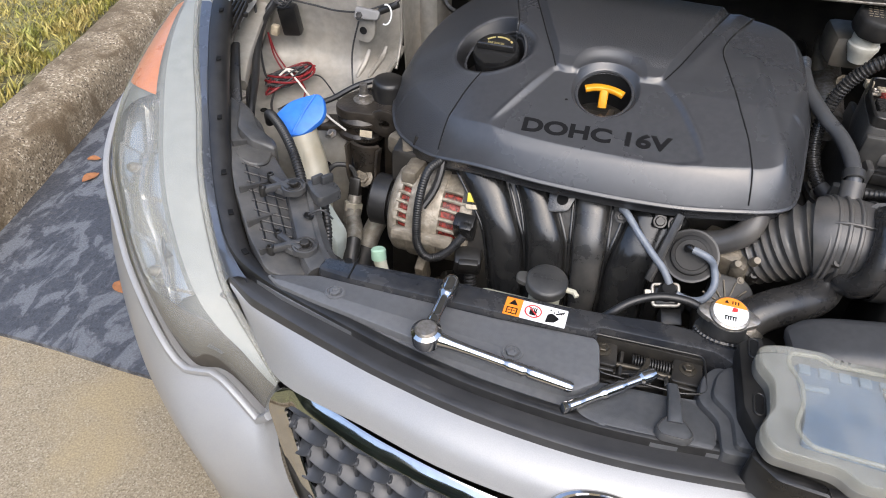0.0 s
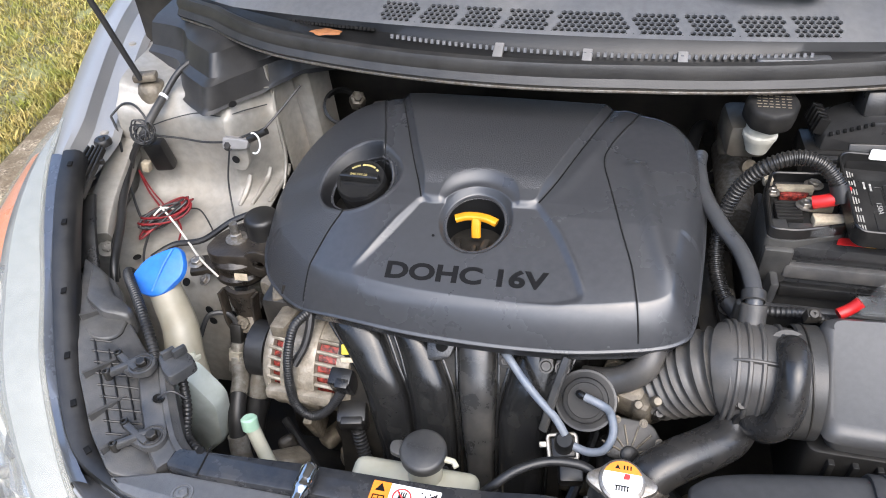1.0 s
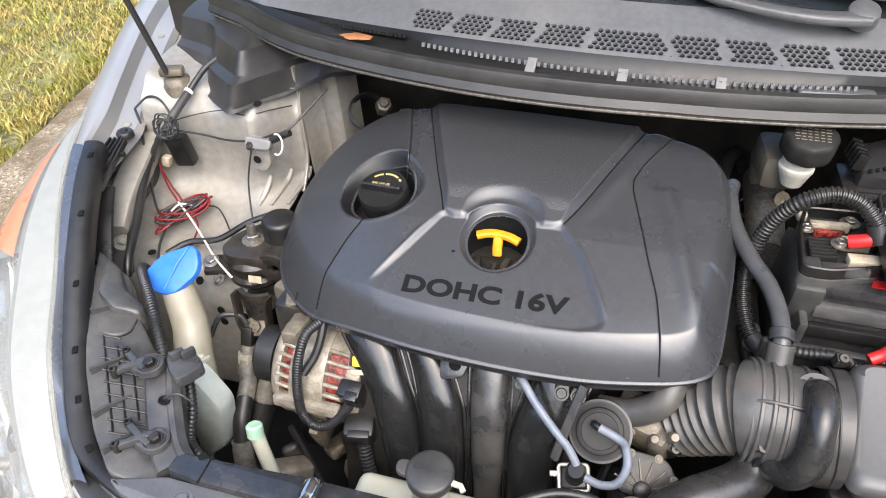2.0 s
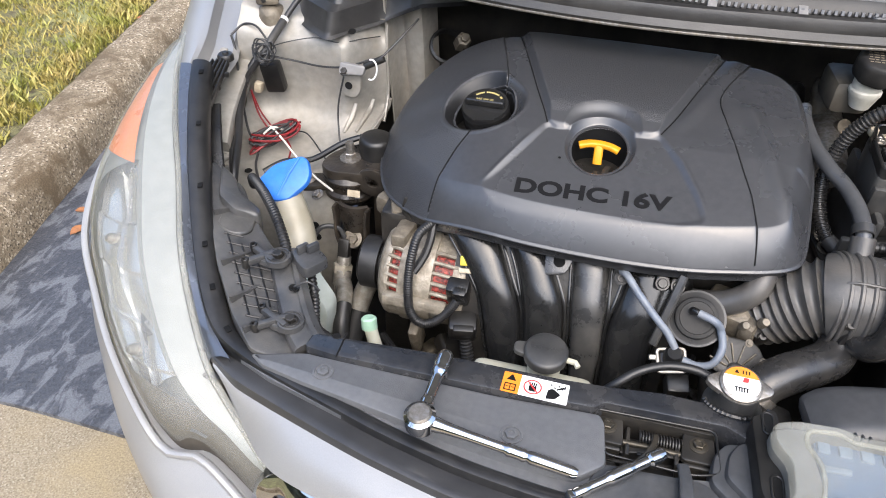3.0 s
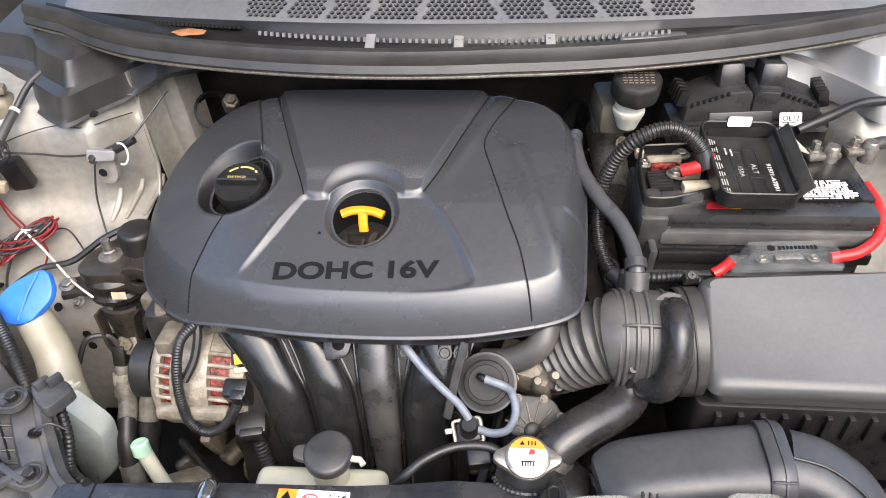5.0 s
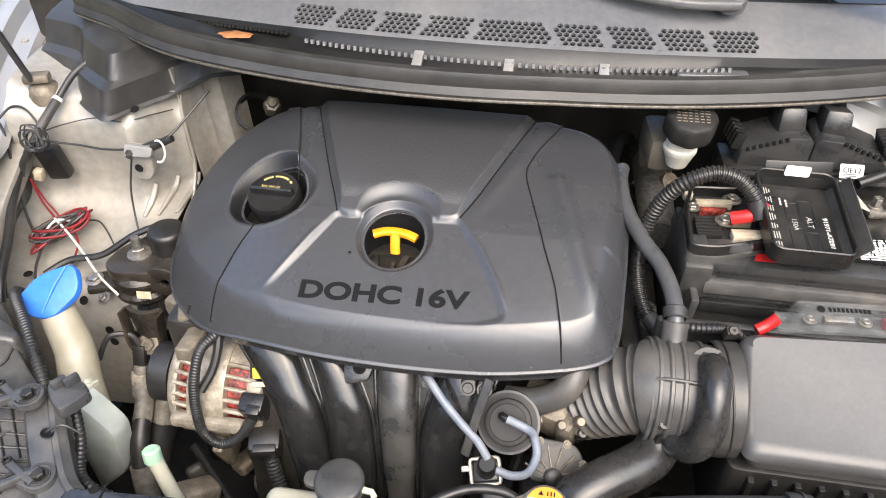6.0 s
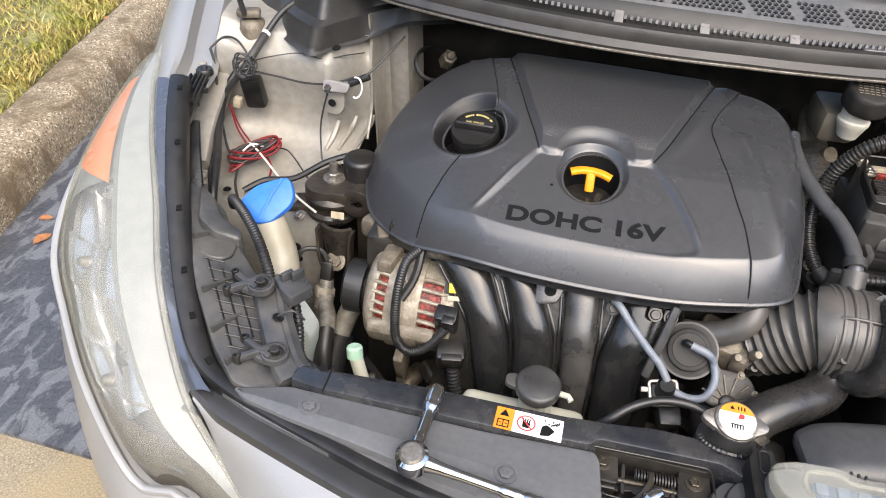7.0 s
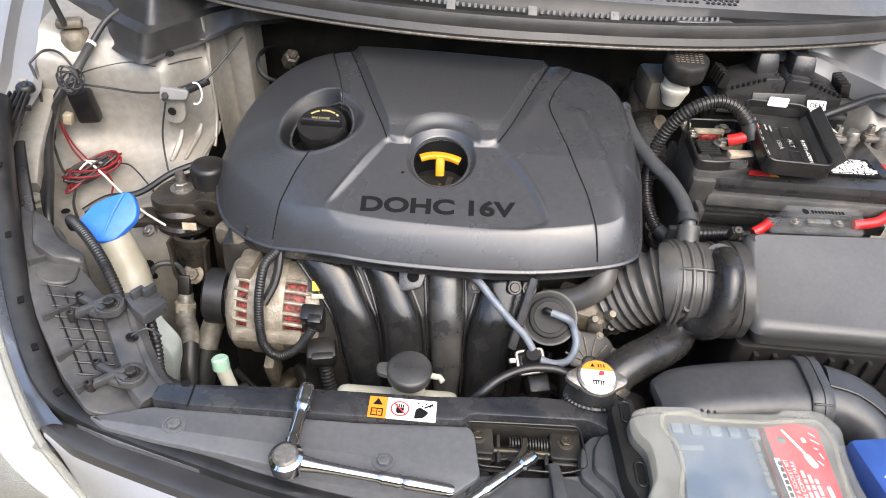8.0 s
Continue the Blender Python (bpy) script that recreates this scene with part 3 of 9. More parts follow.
top_edge = spline([(-0.476, -0.016, 0.634), (-0.394, -0.049, 0.635), (-0.316, -0.075, 0.635), (-0.244, -0.096, 0.635), (-0.15, -0.114, 0.635), (-0.03, -0.122, 0.635), (0.09, -0.112, 0.635), (0.2, -0.094, 0.635), (0.33, -0.062, 0.635), (0.47, -0.012, 0.634)], 6)
low_edge = spline([(-0.470, -0.022, 0.622), (-0.424, -0.062, 0.585), (-0.372, -0.103, 0.585), (-0.270, -0.134, 0.596), (-0.16, -0.160, 0.597), (-0.03, -0.170, 0.598), (0.10, -0.162, 0.597), (0.22, -0.138, 0.593), (0.34, -0.103, 0.585), (0.468, -0.022, 0.622)], 6)
bm = B()
rows = []
for k in range(8):
    t = k / 7
    rows.append([a.lerp(b, t) + Vector((0, -0.006 * math.sin(math.pi * t), 0.006 * math.sin(math.pi * t))) for a, b in zip(top_edge, low_edge)])
loft(bm, [[p - Vector((0, -0.02, 0.012)) for p in top_edge]] + rows)
part("bumper_top", bm, M_PAINT, car, "white-silver painted bumper top")
# the bumper skin under the lamp and round the grille
plan = spline([(-0.895, 0.62, 0.40), (-0.880, 0.36, 0.40), (-0.855, 0.25, 0.40), (-0.774, 0.134, 0.40), (-0.646, -0.008, 0.40), (-0.535, -0.102, 0.40), (-0.445, -0.150, 0.40), (-0.296, -0.171, 0.40)], 7)


def even(pts, n):
    """n + 1 points spaced evenly along a line of points."""
    total = sum((b - a).length for a, b in zip(pts, pts[1:]))
    return resample(pts, total / (n + 0.5))


crest = even([Vector((-0.855, 0.62, 0.745)), Vector((-0.80, 0.50, 0.755))] + [p + Vector((-0.005, -0.005, -0.007)) for p in LAMP_OUT] + [Vector((-0.389, -0.106, 0.528))], 60)
plan = even(plan, 60)
bm = B()
rows = []
for k in range(10):
    t = k / 9
    rows.append([a.lerp(b, t) + Vector((-0.6, -0.8, 0)) * 0.018 * math.sin(math.pi * t) for a, b in zip(crest, plan)])
rows.append([Vector((p.x * 0.985, p.y + 0.01, 0.30)) for p in plan])
rows.append([Vector((p.x * 0.95, p.y + 0.04, 0.20)) for p in plan])
loft(bm, [[a.lerp(b, 0.35) - Vector((0, 0, 0.012)) for a, b in zip(crest, [Vector((-0.6, 0.3, 0.55))] * len(crest))]] + rows)
part("bumper_skin", bm, M_PAINT, car, "silver painted front bumper corner")
bm = B()
loft(bm, [[Vector((-p.x, p.y, p.z)) for p in r] for r in rows] + [[Vector((-p.x * 0.9, p.y + 0.02, 0.16)) for p in plan]])
part("bumper_skin", bm, M_PAINT, car)
bm = B()
rows = []
for z, o in ((0.44, 0.0), (0.40, -0.012), (0.30, 0.0), (0.20, 0.03)):
    rows.append([Vector((x, -0.19 - 0.05 * (1 - (x / 0.38) ** 2) + o, z)) for x in np.linspace(-0.385, 0.385, 24)])
loft(bm, rows)
part("bumper_skin", bm, M_PAINT, car)
# the pale crease that runs along the foot of the lamp
bm = B()
sweep(bm, [p + Vector((-0.005, -0.006, 0.001)) for p in crest[16:]], rrect(0.010, 0.010, 0.004, 2))
part("bumper_crease", bm, M_PAINT, car)
# wing: a gutter by the bonnet, a shoulder and the side
gut = spline([(-0.676, 0.318, 0.793), (-0.700, 0.40, 0.806), (-0.738, 0.50, 0.820), (-0.780, 0.62, 0.838), (-0.815, 0.74, 0.852), (-0.85, 0.95, 0.875), (-0.87, 1.25, 0.90)], 6)
bm = B()
rows = []
for dx, dz in ((0.058, -0.040), (0.050, -0.030), (0.030, -0.028), (0.022, -0.024), (0.014, -0.004), (0.006, 0.0), (-0.006, -0.001), (-0.020, -0.006), (-0.035, -0.018), (-0.052, -0.05)):
    rows.append([p + Vector((dx * min(1, 0.35 + i / 12), 0.0, dz)) for i, p in enumerate(gut)])
rows.append([Vector((-0.868 - 0.00 * i, max(p.y, 0.34), 0.62)) for i, p in enumerate(gut)])
rows.append([Vector((-0.885, max(p.y, 0.36), 0.40)) for p in gut])
loft(bm, rows)
part("wing", thicken(bm, 0.0015), M_PAINT, car, "silver painted front wing")
bm = B()
loft(bm, [[Vector((-p.x, p.y, p.z)) for p in r] for r in rows])
part("wing", bm, M_PAINT, car)
for i in (0, 4):
    p = gut[8 + i * 3]
    part("wing_bolt", lathe(B(), [(0, 0.002), (0.003, 0.002), (0.006, 0.0005), (0.006, -0.002)], pose(p.x + 0.036, p.y, p.z - 0.027), 10), M_PRIMER, car)
# front wheels, in their arches
for sx in (-1, 1):
    mw = Matrix.Translation((sx * 0.77, 0.62, 0.30)) @ Matrix.Rotation(radians(90), 4, "Y")
    tyre = part("tyre", lathe(B(), [(0.19, -0.085), (0.24, -0.10), (0.285, -0.095), (0.30, -0.07), (0.30, 0.07), (0.285, 0.095), (0.24, 0.10), (0.19, 0.085), (0.19, -0.085)], mw, 48), M_RUBBER, car, "black tyre")
    part("rim", lathe(B(), [(0, 0.04), (0.05, 0.045), (0.06, 0.02), (0.17, 0.03), (0.19, 0.08), (0.19, -0.08), (0, -0.06)], mw, 36), M_STEEL, tyre, "steel wheel rim")
# rail along the top of the inner wing, and the dark well walls round the engine
bm = B()
sweep(bm, spline([(-0.632, 0.30, 0.695), (-0.645, 0.35, 0.715), (-0.668, 0.46, 0.745), (-0.715, 0.62, 0.78), (-0.75, 0.8, 0.80)], 6), rrect(0.036, 0.030, 0.004, 2))
part("upper_rail", bm, M_PRIMER, car, "dusty silver inner wing rail")
bm = B()
sweep(bm, spline([(0.545, 0.10, 0.60), (0.600, 0.22, 0.665), (0.62, 0.34, 0.72), (0.65, 0.46, 0.76), (0.70, 0.62, 0.79), (0.75, 0.8, 0.80)], 6), rrect(0.062, 0.05, 0.014, 3))
part("upper_rail", bm, M_PRIMER, car)
bm = box(B(), (0, 0.38, 0.33), (1.16, 0.62, 0.02), bev=0)
part("under_tray", bm, M_DARK, car)
bm = box(B(), (0, 0.70, 0.62), (1.5, 0.02, 0.56), bev=0)
part("firewall", bm, M_DARK, car, "dark sound-deadened firewall")
bm = B()
box(bm, (-0.69, 0.57, 0.50), (0.02, 0.46, 0.42), bev=0)
part("inner_wing", bm, M_PRIMER, car)
bm = box(B(), (0.69, 0.45, 0.50), (0.02, 0.7, 0.42), bev=0)
part("inner_wing", bm, M_PRIMER, car)
bm = box(B(), (0, -0.005, 0.47), (0.98, 0.05, 0.30), bev=0.004)
part("radiator_front", bm, M_DARK, car, "dark radiator core behind the grille")
# suspension tower of pressed, painted steel
tower_prof = [(0.66, 0.836), (0.60, 0.834), (0.55, 0.832), (0.515, 0.829), (0.492, 0.822), (0.484, 0.812), (0.474, 0.802), (0.467, 0.795), (0.463, 0.782), (0.462, 0.755), (0.464, 0.725), (0.466, 0.700), (0.460, 0.678), (0.444, 0.664), (0.42, 0.658), (0.385, 0.652), (0.352, 0.648), (0.325, 0.640), (0.305, 0.615), (0.295, 0.57), (0.29, 0.44)]
tp = spline([(0, y, z) for y, z in tower_prof], 4)


def tower_point(x, p):
    """A point of the pressed tower: its profile at p, rounded back at the inner corner."""
    q = Vector((x, p.y, p.z))
    high = min(1, max(0, (p.z - 0.655) / 0.03))
    c = min(1, max(0, (x + 0.502) / 0.048))
    c = c * c * (3 - 2 * c)
    q.y += (0.070 * c * high if p.y < 0.53 else 0.0)
    q.y = max(q.y, p.y) + 0.006 * math.cos((x + 0.56) * 30) * high
    q.z -= 0.012 * c * high
    # shallow pressed dishes and the uneven sheet
    q.z -= 0.010 * math.exp(-((x + 0.55) / 0.05) ** 2 - ((p.y - 0.38) / 0.05) ** 2)
    q.y += 0.004 * math.exp(-((x + 0.545) / 0.045) ** 2 - ((p.z - 0.735) / 0.03) ** 2)
    q.z -= 0.003 * math.exp(-((x + 0.555) / 0.03) ** 2 - ((p.y - 0.505) / 0.012) ** 2)
    q += Vector((0, 1, 1)) * 0.0020 * noise.noise((x * 16, p.y * 16, p.z * 16))
    if x < -0.62:
        q.z += (x + 0.62) * -0.30 * (1 if p.y > 0.4 else 0.6)
    return q


def tower(side, name_label):
    bm = B()
    rows = []
    for x in list(np.linspace(-0.665, -0.50, 20)) + list(np.linspace(-0.494, -0.452, 12)):
        rows.append([Vector((q.x * side, q.y, q.z)) for q in (tower_point(x, p) for p in tp)])
    loft(bm, rows)
    return part("strut_tower", thicken(bm, 0.002), M_PRIMER, car, name_label)


tower(1, "pressed silver steel suspension tower with road dust")
tower(-1, "")
# welded seam, recess and pillar beside the tower
bm = B()
sweep(bm, spline([(-0.4525, 0.542, 0.812), (-0.452, 0.535, 0.800), (-0.4515, 0.531, 0.76), (-0.451, 0.530, 0.70), (-0.45, 0.50, 0.66)], 5), rrect(0.0055, 0.006, 0.002, 2), up=(0, 1, 0))
part("weld_flange", bm, M_PRIMER, car)
bm = B()
leg = [(-0.455, 0.532), (-0.4505, 0.556), (-0.446, 0.574), (-0.439, 0.580), (-0.433, 0.574), (-0.429, 0.570), (-0.413, 0.566), (-0.408, 0.568), (-0.404, 0.578), (-0.396, 0.610)]
loft(bm, [[(x + (0.83 - z) * 0.04, y + (0.83 - z) * 0.05, z) for x, y in leg] for z in (0.850, 0.83, 0.806, 0.78, 0.74, 0.68, 0.50)])
part("chassis_leg", thicken(bm, 0.003), M_PRIMER, car)
for hz in (0.800, 0.775, 0.750):
    part("drain_hole", lathe(B(), [(0, 0.0012), (0.003, 0.0012), (0.004, 0.0)], aim((-0.402 + (0.83 - hz) * 0.04, 0.583 + (0.83 - hz) * 0.05, hz), (1, -0.2, 0.05)), 14), M_INK_SHADE, car)
# raised stiffening ribs, a bracket pad and holes on the tower
for sx in (-0.497, -0.480, -0.458):
    bm = B()
    sweep(bm, [tower_point(sx + 0.010 * k / 8, tp[len(tp) * 46 // 84 + (8 - k)]) + Vector((0, -0.001, 0.0005)) for k in range(9)], rrect(0.009, 0.007, 0.003, 3), up=(0, 1, 0.3), scale=lambda i, n: 0.45 + 0.55 * math.sin(math.pi * (i + 0.6) / (n + 1.2)))
    part("pressed_rib", bm, M_PRIMER, car)
bm = prism(B(), rounded([(-0.502, 0.002), (-0.478, -0.002), (-0.468, 0.012), (-0.468, 0.050), (-0.500, 0.052)], 0.009), -0.004, 0.005, pose(0, 0.4575, 0.722, 86, 0, 0), bev=0.003)
part("bracket_pad", bm, M_PRIMER, car)
for hx, hy, hz, d in ((-0.485, 0.4475, 0.744, (0, -1, 0.1)), (-0.600, 0.318, 0.652, (0, 0, 1)), (-0.558, 0.352, 0.652, (0, -0.2, 1)), (-0.505, 0.325, 0.643, (0, -0.3, 1)), (-0.481, 0.281, 0.582, (0, -1, 0.1)), (-0.484, 0.284, 0.600, (0, -1, 0.2)), (-0.520, 0.302, 0.631, (0, -0.7, 0.7)), (-0.447, 0.282, 0.60, (0.1, -1, 0.1)), (-0.486, 0.478, 0.8165, (0, -0.4, 1))):
    bm = lathe(B(), [(0, 0.0012), (0.005, 0.0012), (0.006, 0.0)], aim((hx, hy, hz), d), 14)
    part("drain_hole", bm, M_INK_SHADE, car)

# ---- cowl and windscreen ----
M_MOULD = pbr("matt_black_moulding", (0.007, 0.007, 0.0073), (0.010, 0.010, 0.010), 70, 0.42, 0.08, bump=0.08, bscale=700, dirt=(0.05, 0.047, 0.043), dirt_amount=0.16, dirt_scale=14)
M_TAB = pbr("pale_grey_tab", (0.24, 0.235, 0.23), (0.20, 0.195, 0.19), 80, 0.45)
cowl = thing("cowl_panel", (0, 0.5, 0.85), "weathered grey plastic cowl panel with vent slots", "cowl panel")


def seal_y(x):
    y = 0.4405 + 0.45 * (x + 0.07) ** 2 + 1.3 * max(0.0, -x - 0.38) ** 2
    return min(y, 0.446 + 0.42 * x * x)


bm = B()
path = [Vector((x, seal_y(x), 0.909)) for x in np.linspace(-0.60, 0.62, 90)]
sect = [(-0.014, -0.010), (-0.010, -0.016), (0.004, -0.016), (0.012, -0.010), (0.014, 0.0), (0.010, 0.010), (0.002, 0.015), (-0.006, 0.014), (-0.010, 0.006), (-0.009, -0.002)]
sweep(bm, path, [(-a, b) for a, b in sect])
part("cowl_seal", bm, M_SEAL, cowl, "dusty grey rubber bonnet seal")
bm = B()
sweep(bm, [p + Vector((0, -0.010, -0.016)) for p in path], rrect(0.006, 0.004, 0.0015, 2))
part("seal_lip", bm, M_STEEL, cowl)
# trough behind the seal, then a step up with a fine slotted strip, then the perforated deck
bm = B()
xs = np.linspace(-0.58, 0.62, 80)
prof = [(0.014, 0.890), (0.016, 0.911), (0.018, 0.913), (0.021, 0.9135)]
loft(bm, [[(x, seal_y(x) + a, h) for x in xs] for a, h in prof])
part("cowl_trough", bm, M_MOULD, cowl, "dark plastic trough behind the seal")


def deck(u, v):
    """A point of the perforated deck: u across the car, v up the slope in metres from its lower edge."""
    y0 = 0.482 + 0.42 * u * u
    return Vector((u, y0 + v * 0.93, 0.9365 + v * 0.42 - 0.10 * u * u))


bm = B()
loft(bm, [[(x, seal_y(x) + 0.020, 0.9135) for x in xs], [(x, max(seal_y(x) + 0.021, deck(x, 0).y - 0.012), 0.9165) for x in xs], [deck(x, -0.004) - Vector((0, 0, 0.008)) for x in xs], [deck(x, 0.0) for x in xs]])
part("cowl_step", bm, M_MOULD, cowl)
bm = B()
for i in range(64):
    x = -0.245 + i * 0.0078
    p = deck(x, -0.004)
    box(bm, (x, p.y - 0.011, 0.9215), (0.0034, 0.005, 0.005), (-18, 0, 0), bev=0)
part("slotted_strip", bm, M_COWL, cowl, "fine slotted plastic strip", kind="stuff")
bm = B()
for i in range(22):
    x = -0.405 + i * 0.0062
    p = deck(x, -0.004)
    box(bm, (x, p.y - 0.004, 0.9305 - 0.1 * x * x), (0.004, 0.010, 0.004), (-25, 0, 20), bev=0)
part("slotted_strip", bm, M_INK_SHADE, cowl, kind="stuff")
for tx in (-0.105, 0.0, 0.107):
    a, b_ = Vector((tx, seal_y(tx) + 0.012, 0.9165)), Vector((tx, deck(tx, 0).y - 0.009, 0.9235))
    bm = sweep(B(), [a.lerp(b_, k / 4) for k in range(5)], rrect(0.0115, 0.006, 0.0012, 2))
    part("deck_bracket", bm, M_TAB, cowl, "pale grey support tab")
# deck: plain margins, and a band of hexagonal cells, open in nine panels
P, HW = 0.0079, 0.0036
bm = B()
us = np.linspace(-0.56, 0.62, 90)
loft(bm, [[deck(x, v) for x in us] for v in (0.0, 0.003, 0.0065)])
loft(bm, [[deck(x, v) for x in us] for v in (0.0415, 0.06, 0.075, 0.085)])
loft(bm, [[deck(x, v) for x in np.linspace(-0.56, -0.272, 24)] for v in (0.0065, 0.0415)])
loft(bm, [[deck(x, v) for x in np.linspace(0.285, 0.62, 24)] for v in (0.0065, 0.0415)])
part("deck_panel", bm, M_COWL, cowl, "sun-bleached grey cowl deck")
bars = [-0.2155, -0.163, -0.108, -0.046, 0.046, 0.106, 0.164, 0.224]
bm = B()
pits = []
for r in range(6):
    for c in range(-36, 37):
        u = c * P + (P / 2 if r % 2 else 0) + 0.006
        v = 0.0065 + 0.003 + r * P * 0.80
        slant = 0.35 * (v - 0.02) * (1 if u > 0 else -1)
        is_bar = r == 5 or min(abs(u + slant - b) for b in bars) < 0.0052 or u < -0.268 or u > 0.281
        R = P * 0.575
        o = [bm.verts.new(deck(u + R * math.sin(k * math.pi / 3), v + R * math.cos(k * math.pi / 3))) for k in range(6)]
        if is_bar:
            bm.faces.new(o)
            continue
        h = [bm.verts.new(deck(u + HW * math.sin(k * math.pi / 3), v + HW * math.cos(k * math.pi / 3))) for k in range(6)]
        w = [bm.verts.new(q.co - Vector((0, -0.001, 0.003))) for q in h]
        for k in range(6):
            j = (k + 1) % 6
            bm.faces.new((o[k], o[j], h[j], h[k]))
            bm.faces.new((h[k], h[j], w[j], w[k]))
        pits.append([q.co.copy() for q in w])
part("vent_grid", bm, M_COWL, cowl, "perforated hexagonal air intake grid")
# black faces close the holes, painting in the dark below them
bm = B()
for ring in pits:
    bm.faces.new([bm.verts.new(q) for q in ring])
part("vent_shade", bm, M_INK_SHADE, cowl, "black faces closing the holes, for the dark below")
# black sheet added under the deck to keep the vents dark
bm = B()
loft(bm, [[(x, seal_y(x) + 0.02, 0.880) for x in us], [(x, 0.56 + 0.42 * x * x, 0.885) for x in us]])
part("cowl_dark_floor", bm, M_INK_SHADE, cowl)
# cowl end box over the tower
bm = B()
cb = spline([(-0.665, 0.560, 0), (-0.605, 0.535, 0), (-0.575, 0.498, 0), (-0.535, 0.466, 0), (-0.511, 0.455, 0), (-0.487, 0.492, 0), (-0.457, 0.528, 0), (-0.420, 0.532, 0), (-0.385, 0.533, 0), (-0.33, 0.56, 0)], 5)
rows = []
for k, (z, o) in enumerate(((0.816, 0.0), (0.821, 0.001), (0.848, 0.006), (0.854, 0.016), (0.884, 0.026), (0.890, 0.040), (0.90, 0.14))):
    rows.append([Vector((p.x * (1 - 0.02 * k / 6), p.y + o * (1.0 + 0.6 * math.cos((p.x + 0.51) * 9)), z + 0.034 * (1 - k / 6) * min(1, max(0, (p.x + 0.462) / 0.07)))) for p in cb])
loft(bm, [[p - Vector((0, 0, 0.004)) + Vector((0, -0.006, 0)) for p in rows[0]]] + rows)
part("cowl_end_box", bm, pbr("scuffed_black_moulding", (0.030, 0.030, 0.031), (0.022, 0.022, 0.0225), 60, 0.36, 0.08, bump=0.1, bscale=600, dirt=(0.10, 0.094, 0.085), dirt_amount=0.3, dirt_scale=12), cowl, "moulded black cowl end cover")
bm = B()
cbr = [[Vector((-p.x, p.y + 0.01, p.z)) for p in r] for r in rows]
loft(bm, cbr)
part("cowl_end_box", bm, M_PAINT, cowl, "silver inner wing panel")
bm = prism(B(), rounded([(-0.04, -0.015), (0.04, -0.015), (0.045, 0.01), (-0.035, 0.012)], 0.006), 0, 0.006, pose(0.225, 0.488, 0.914, -12, 0, 6))
part("cowl_cap", bm, M_PANEL, cowl)
screen = thing("windscreen", (0, 0.55, 0.98), "dark tinted windscreen glass at the cowl", "windscreen")
bm = B()
rows = []
for v in (0.083, 0.2, 0.4, 0.7):
    rows.append([deck(x, 0.082) + Vector((0, (v - 0.082) * 0.88, (v - 0.082) * 0.50 + 0.002)) for x in np.linspace(-0.56, 0.62, 50)])
loft(bm, rows)
part("pane", thicken(bm, 0.004), M_GLASS, screen)
wiper = thing("windscreen_wiper", (0.24, 0.53, 0.985), "black windscreen wiper resting along the glass", "wiper")
bm = lathe(B(), [(0, 0.012), (0.012, 0.012), (0.0165, 0.009), (0.018, 0.0), (0.018, -0.006)], aim((0.245, 0.540, 0.984), (0, -0.42, 0.9)), 24)
part("pivot_cap", bm, M_PANEL, wiper)
bm = B()
sweep(bm, spline([(0.250, 0.533, 0.983), (0.19, 0.520, 0.986), (0.12, 0.530, 0.990), (0.04, 0.552, 0.998), (-0.02, 0.566, 1.003)], 6), rrect(0.020, 0.010, 0.004, 3), scale=lambda i, n: 1.25 - 0.55 * i / n)
part("arm", bm, M_PANEL, wiper)
bm = B()
sweep(bm, spline([(0.05, 0.552, 0.996), (-0.08, 0.556, 0.998), (-0.22, 0.556, 0.990), (-0.38, 0.575, 0.985)], 6), rrect(0.012, 0.016, 0.003, 2))
part("blade", bm, M_BLACK, wiper)
wiper.location += Vector((0, 0.020, -0.0075))
rod = thing("bonnet_prop_rod", (-0.628, 0.485, 0.80), "thin black prop rod holding the bonnet", "prop rod")
bm = tube(B(), [(-0.628, 0.486, 0.842), (-0.640, 0.47, 0.93), (-0.655, 0.452, 1.04), (-0.70, 0.40, 1.42)], 0.0042, 10)
part("rod", bm, M_WIRE, rod)
bm = box(B(), (-0.626, 0.495, 0.842), (0.034, 0.020, 0.012), (0, 0, 20), bev=0.004)
part("clip", bm, M_GREASY, rod, "dirty brown plastic pivot clip")
bm = B()
lathe(bm, [(0, 0.008), (0.012, 0.007), (0.018, 0.003), (0.022, -0.006), (0.024, -0.03)], pose(-0.625, 0.500, 0.826), 20)
part("base_boss", bm, M_GREASY, rod)

# ---- open bonnet, over the bay and out of sight ----
bonnet = thing("bonnet", (0.0, 0.60, 0.94), "open silver bonnet with a dull grey underside", "bonnet")
hb, ha = (0.60, 0.945), radians(64)
for nm, mt, off, w, l0, l1 in (("skin", M_PAINT, 0.03, 1.0, 0.0, 0.98), ("inner_frame", pbr("dull_inner_paint", (0.15, 0.15, 0.148), (0.12, 0.12, 0.118), 60, 0.45, metal=0.2), 0.0, 0.97, 0.03, 0.95)):
    bm = B()
    rows = []
    for k in range(9):
        d = l0 + (l1 - l0) * k / 8
        half = (0.70 - 0.16 * (d / 0.98) ** 2.5) * w
        rows.append([Vector((x * half, hb[0] - d * math.cos(ha) + off * math.sin(ha), hb[1] + d * math.sin(ha) + off * math.cos(ha) + 0.02 * (1 - x * x))) for x in np.linspace(-1, 1, 15)])
    loft(bm, rows)
    part(nm, thicken(bm, 0.004), mt, bonnet)

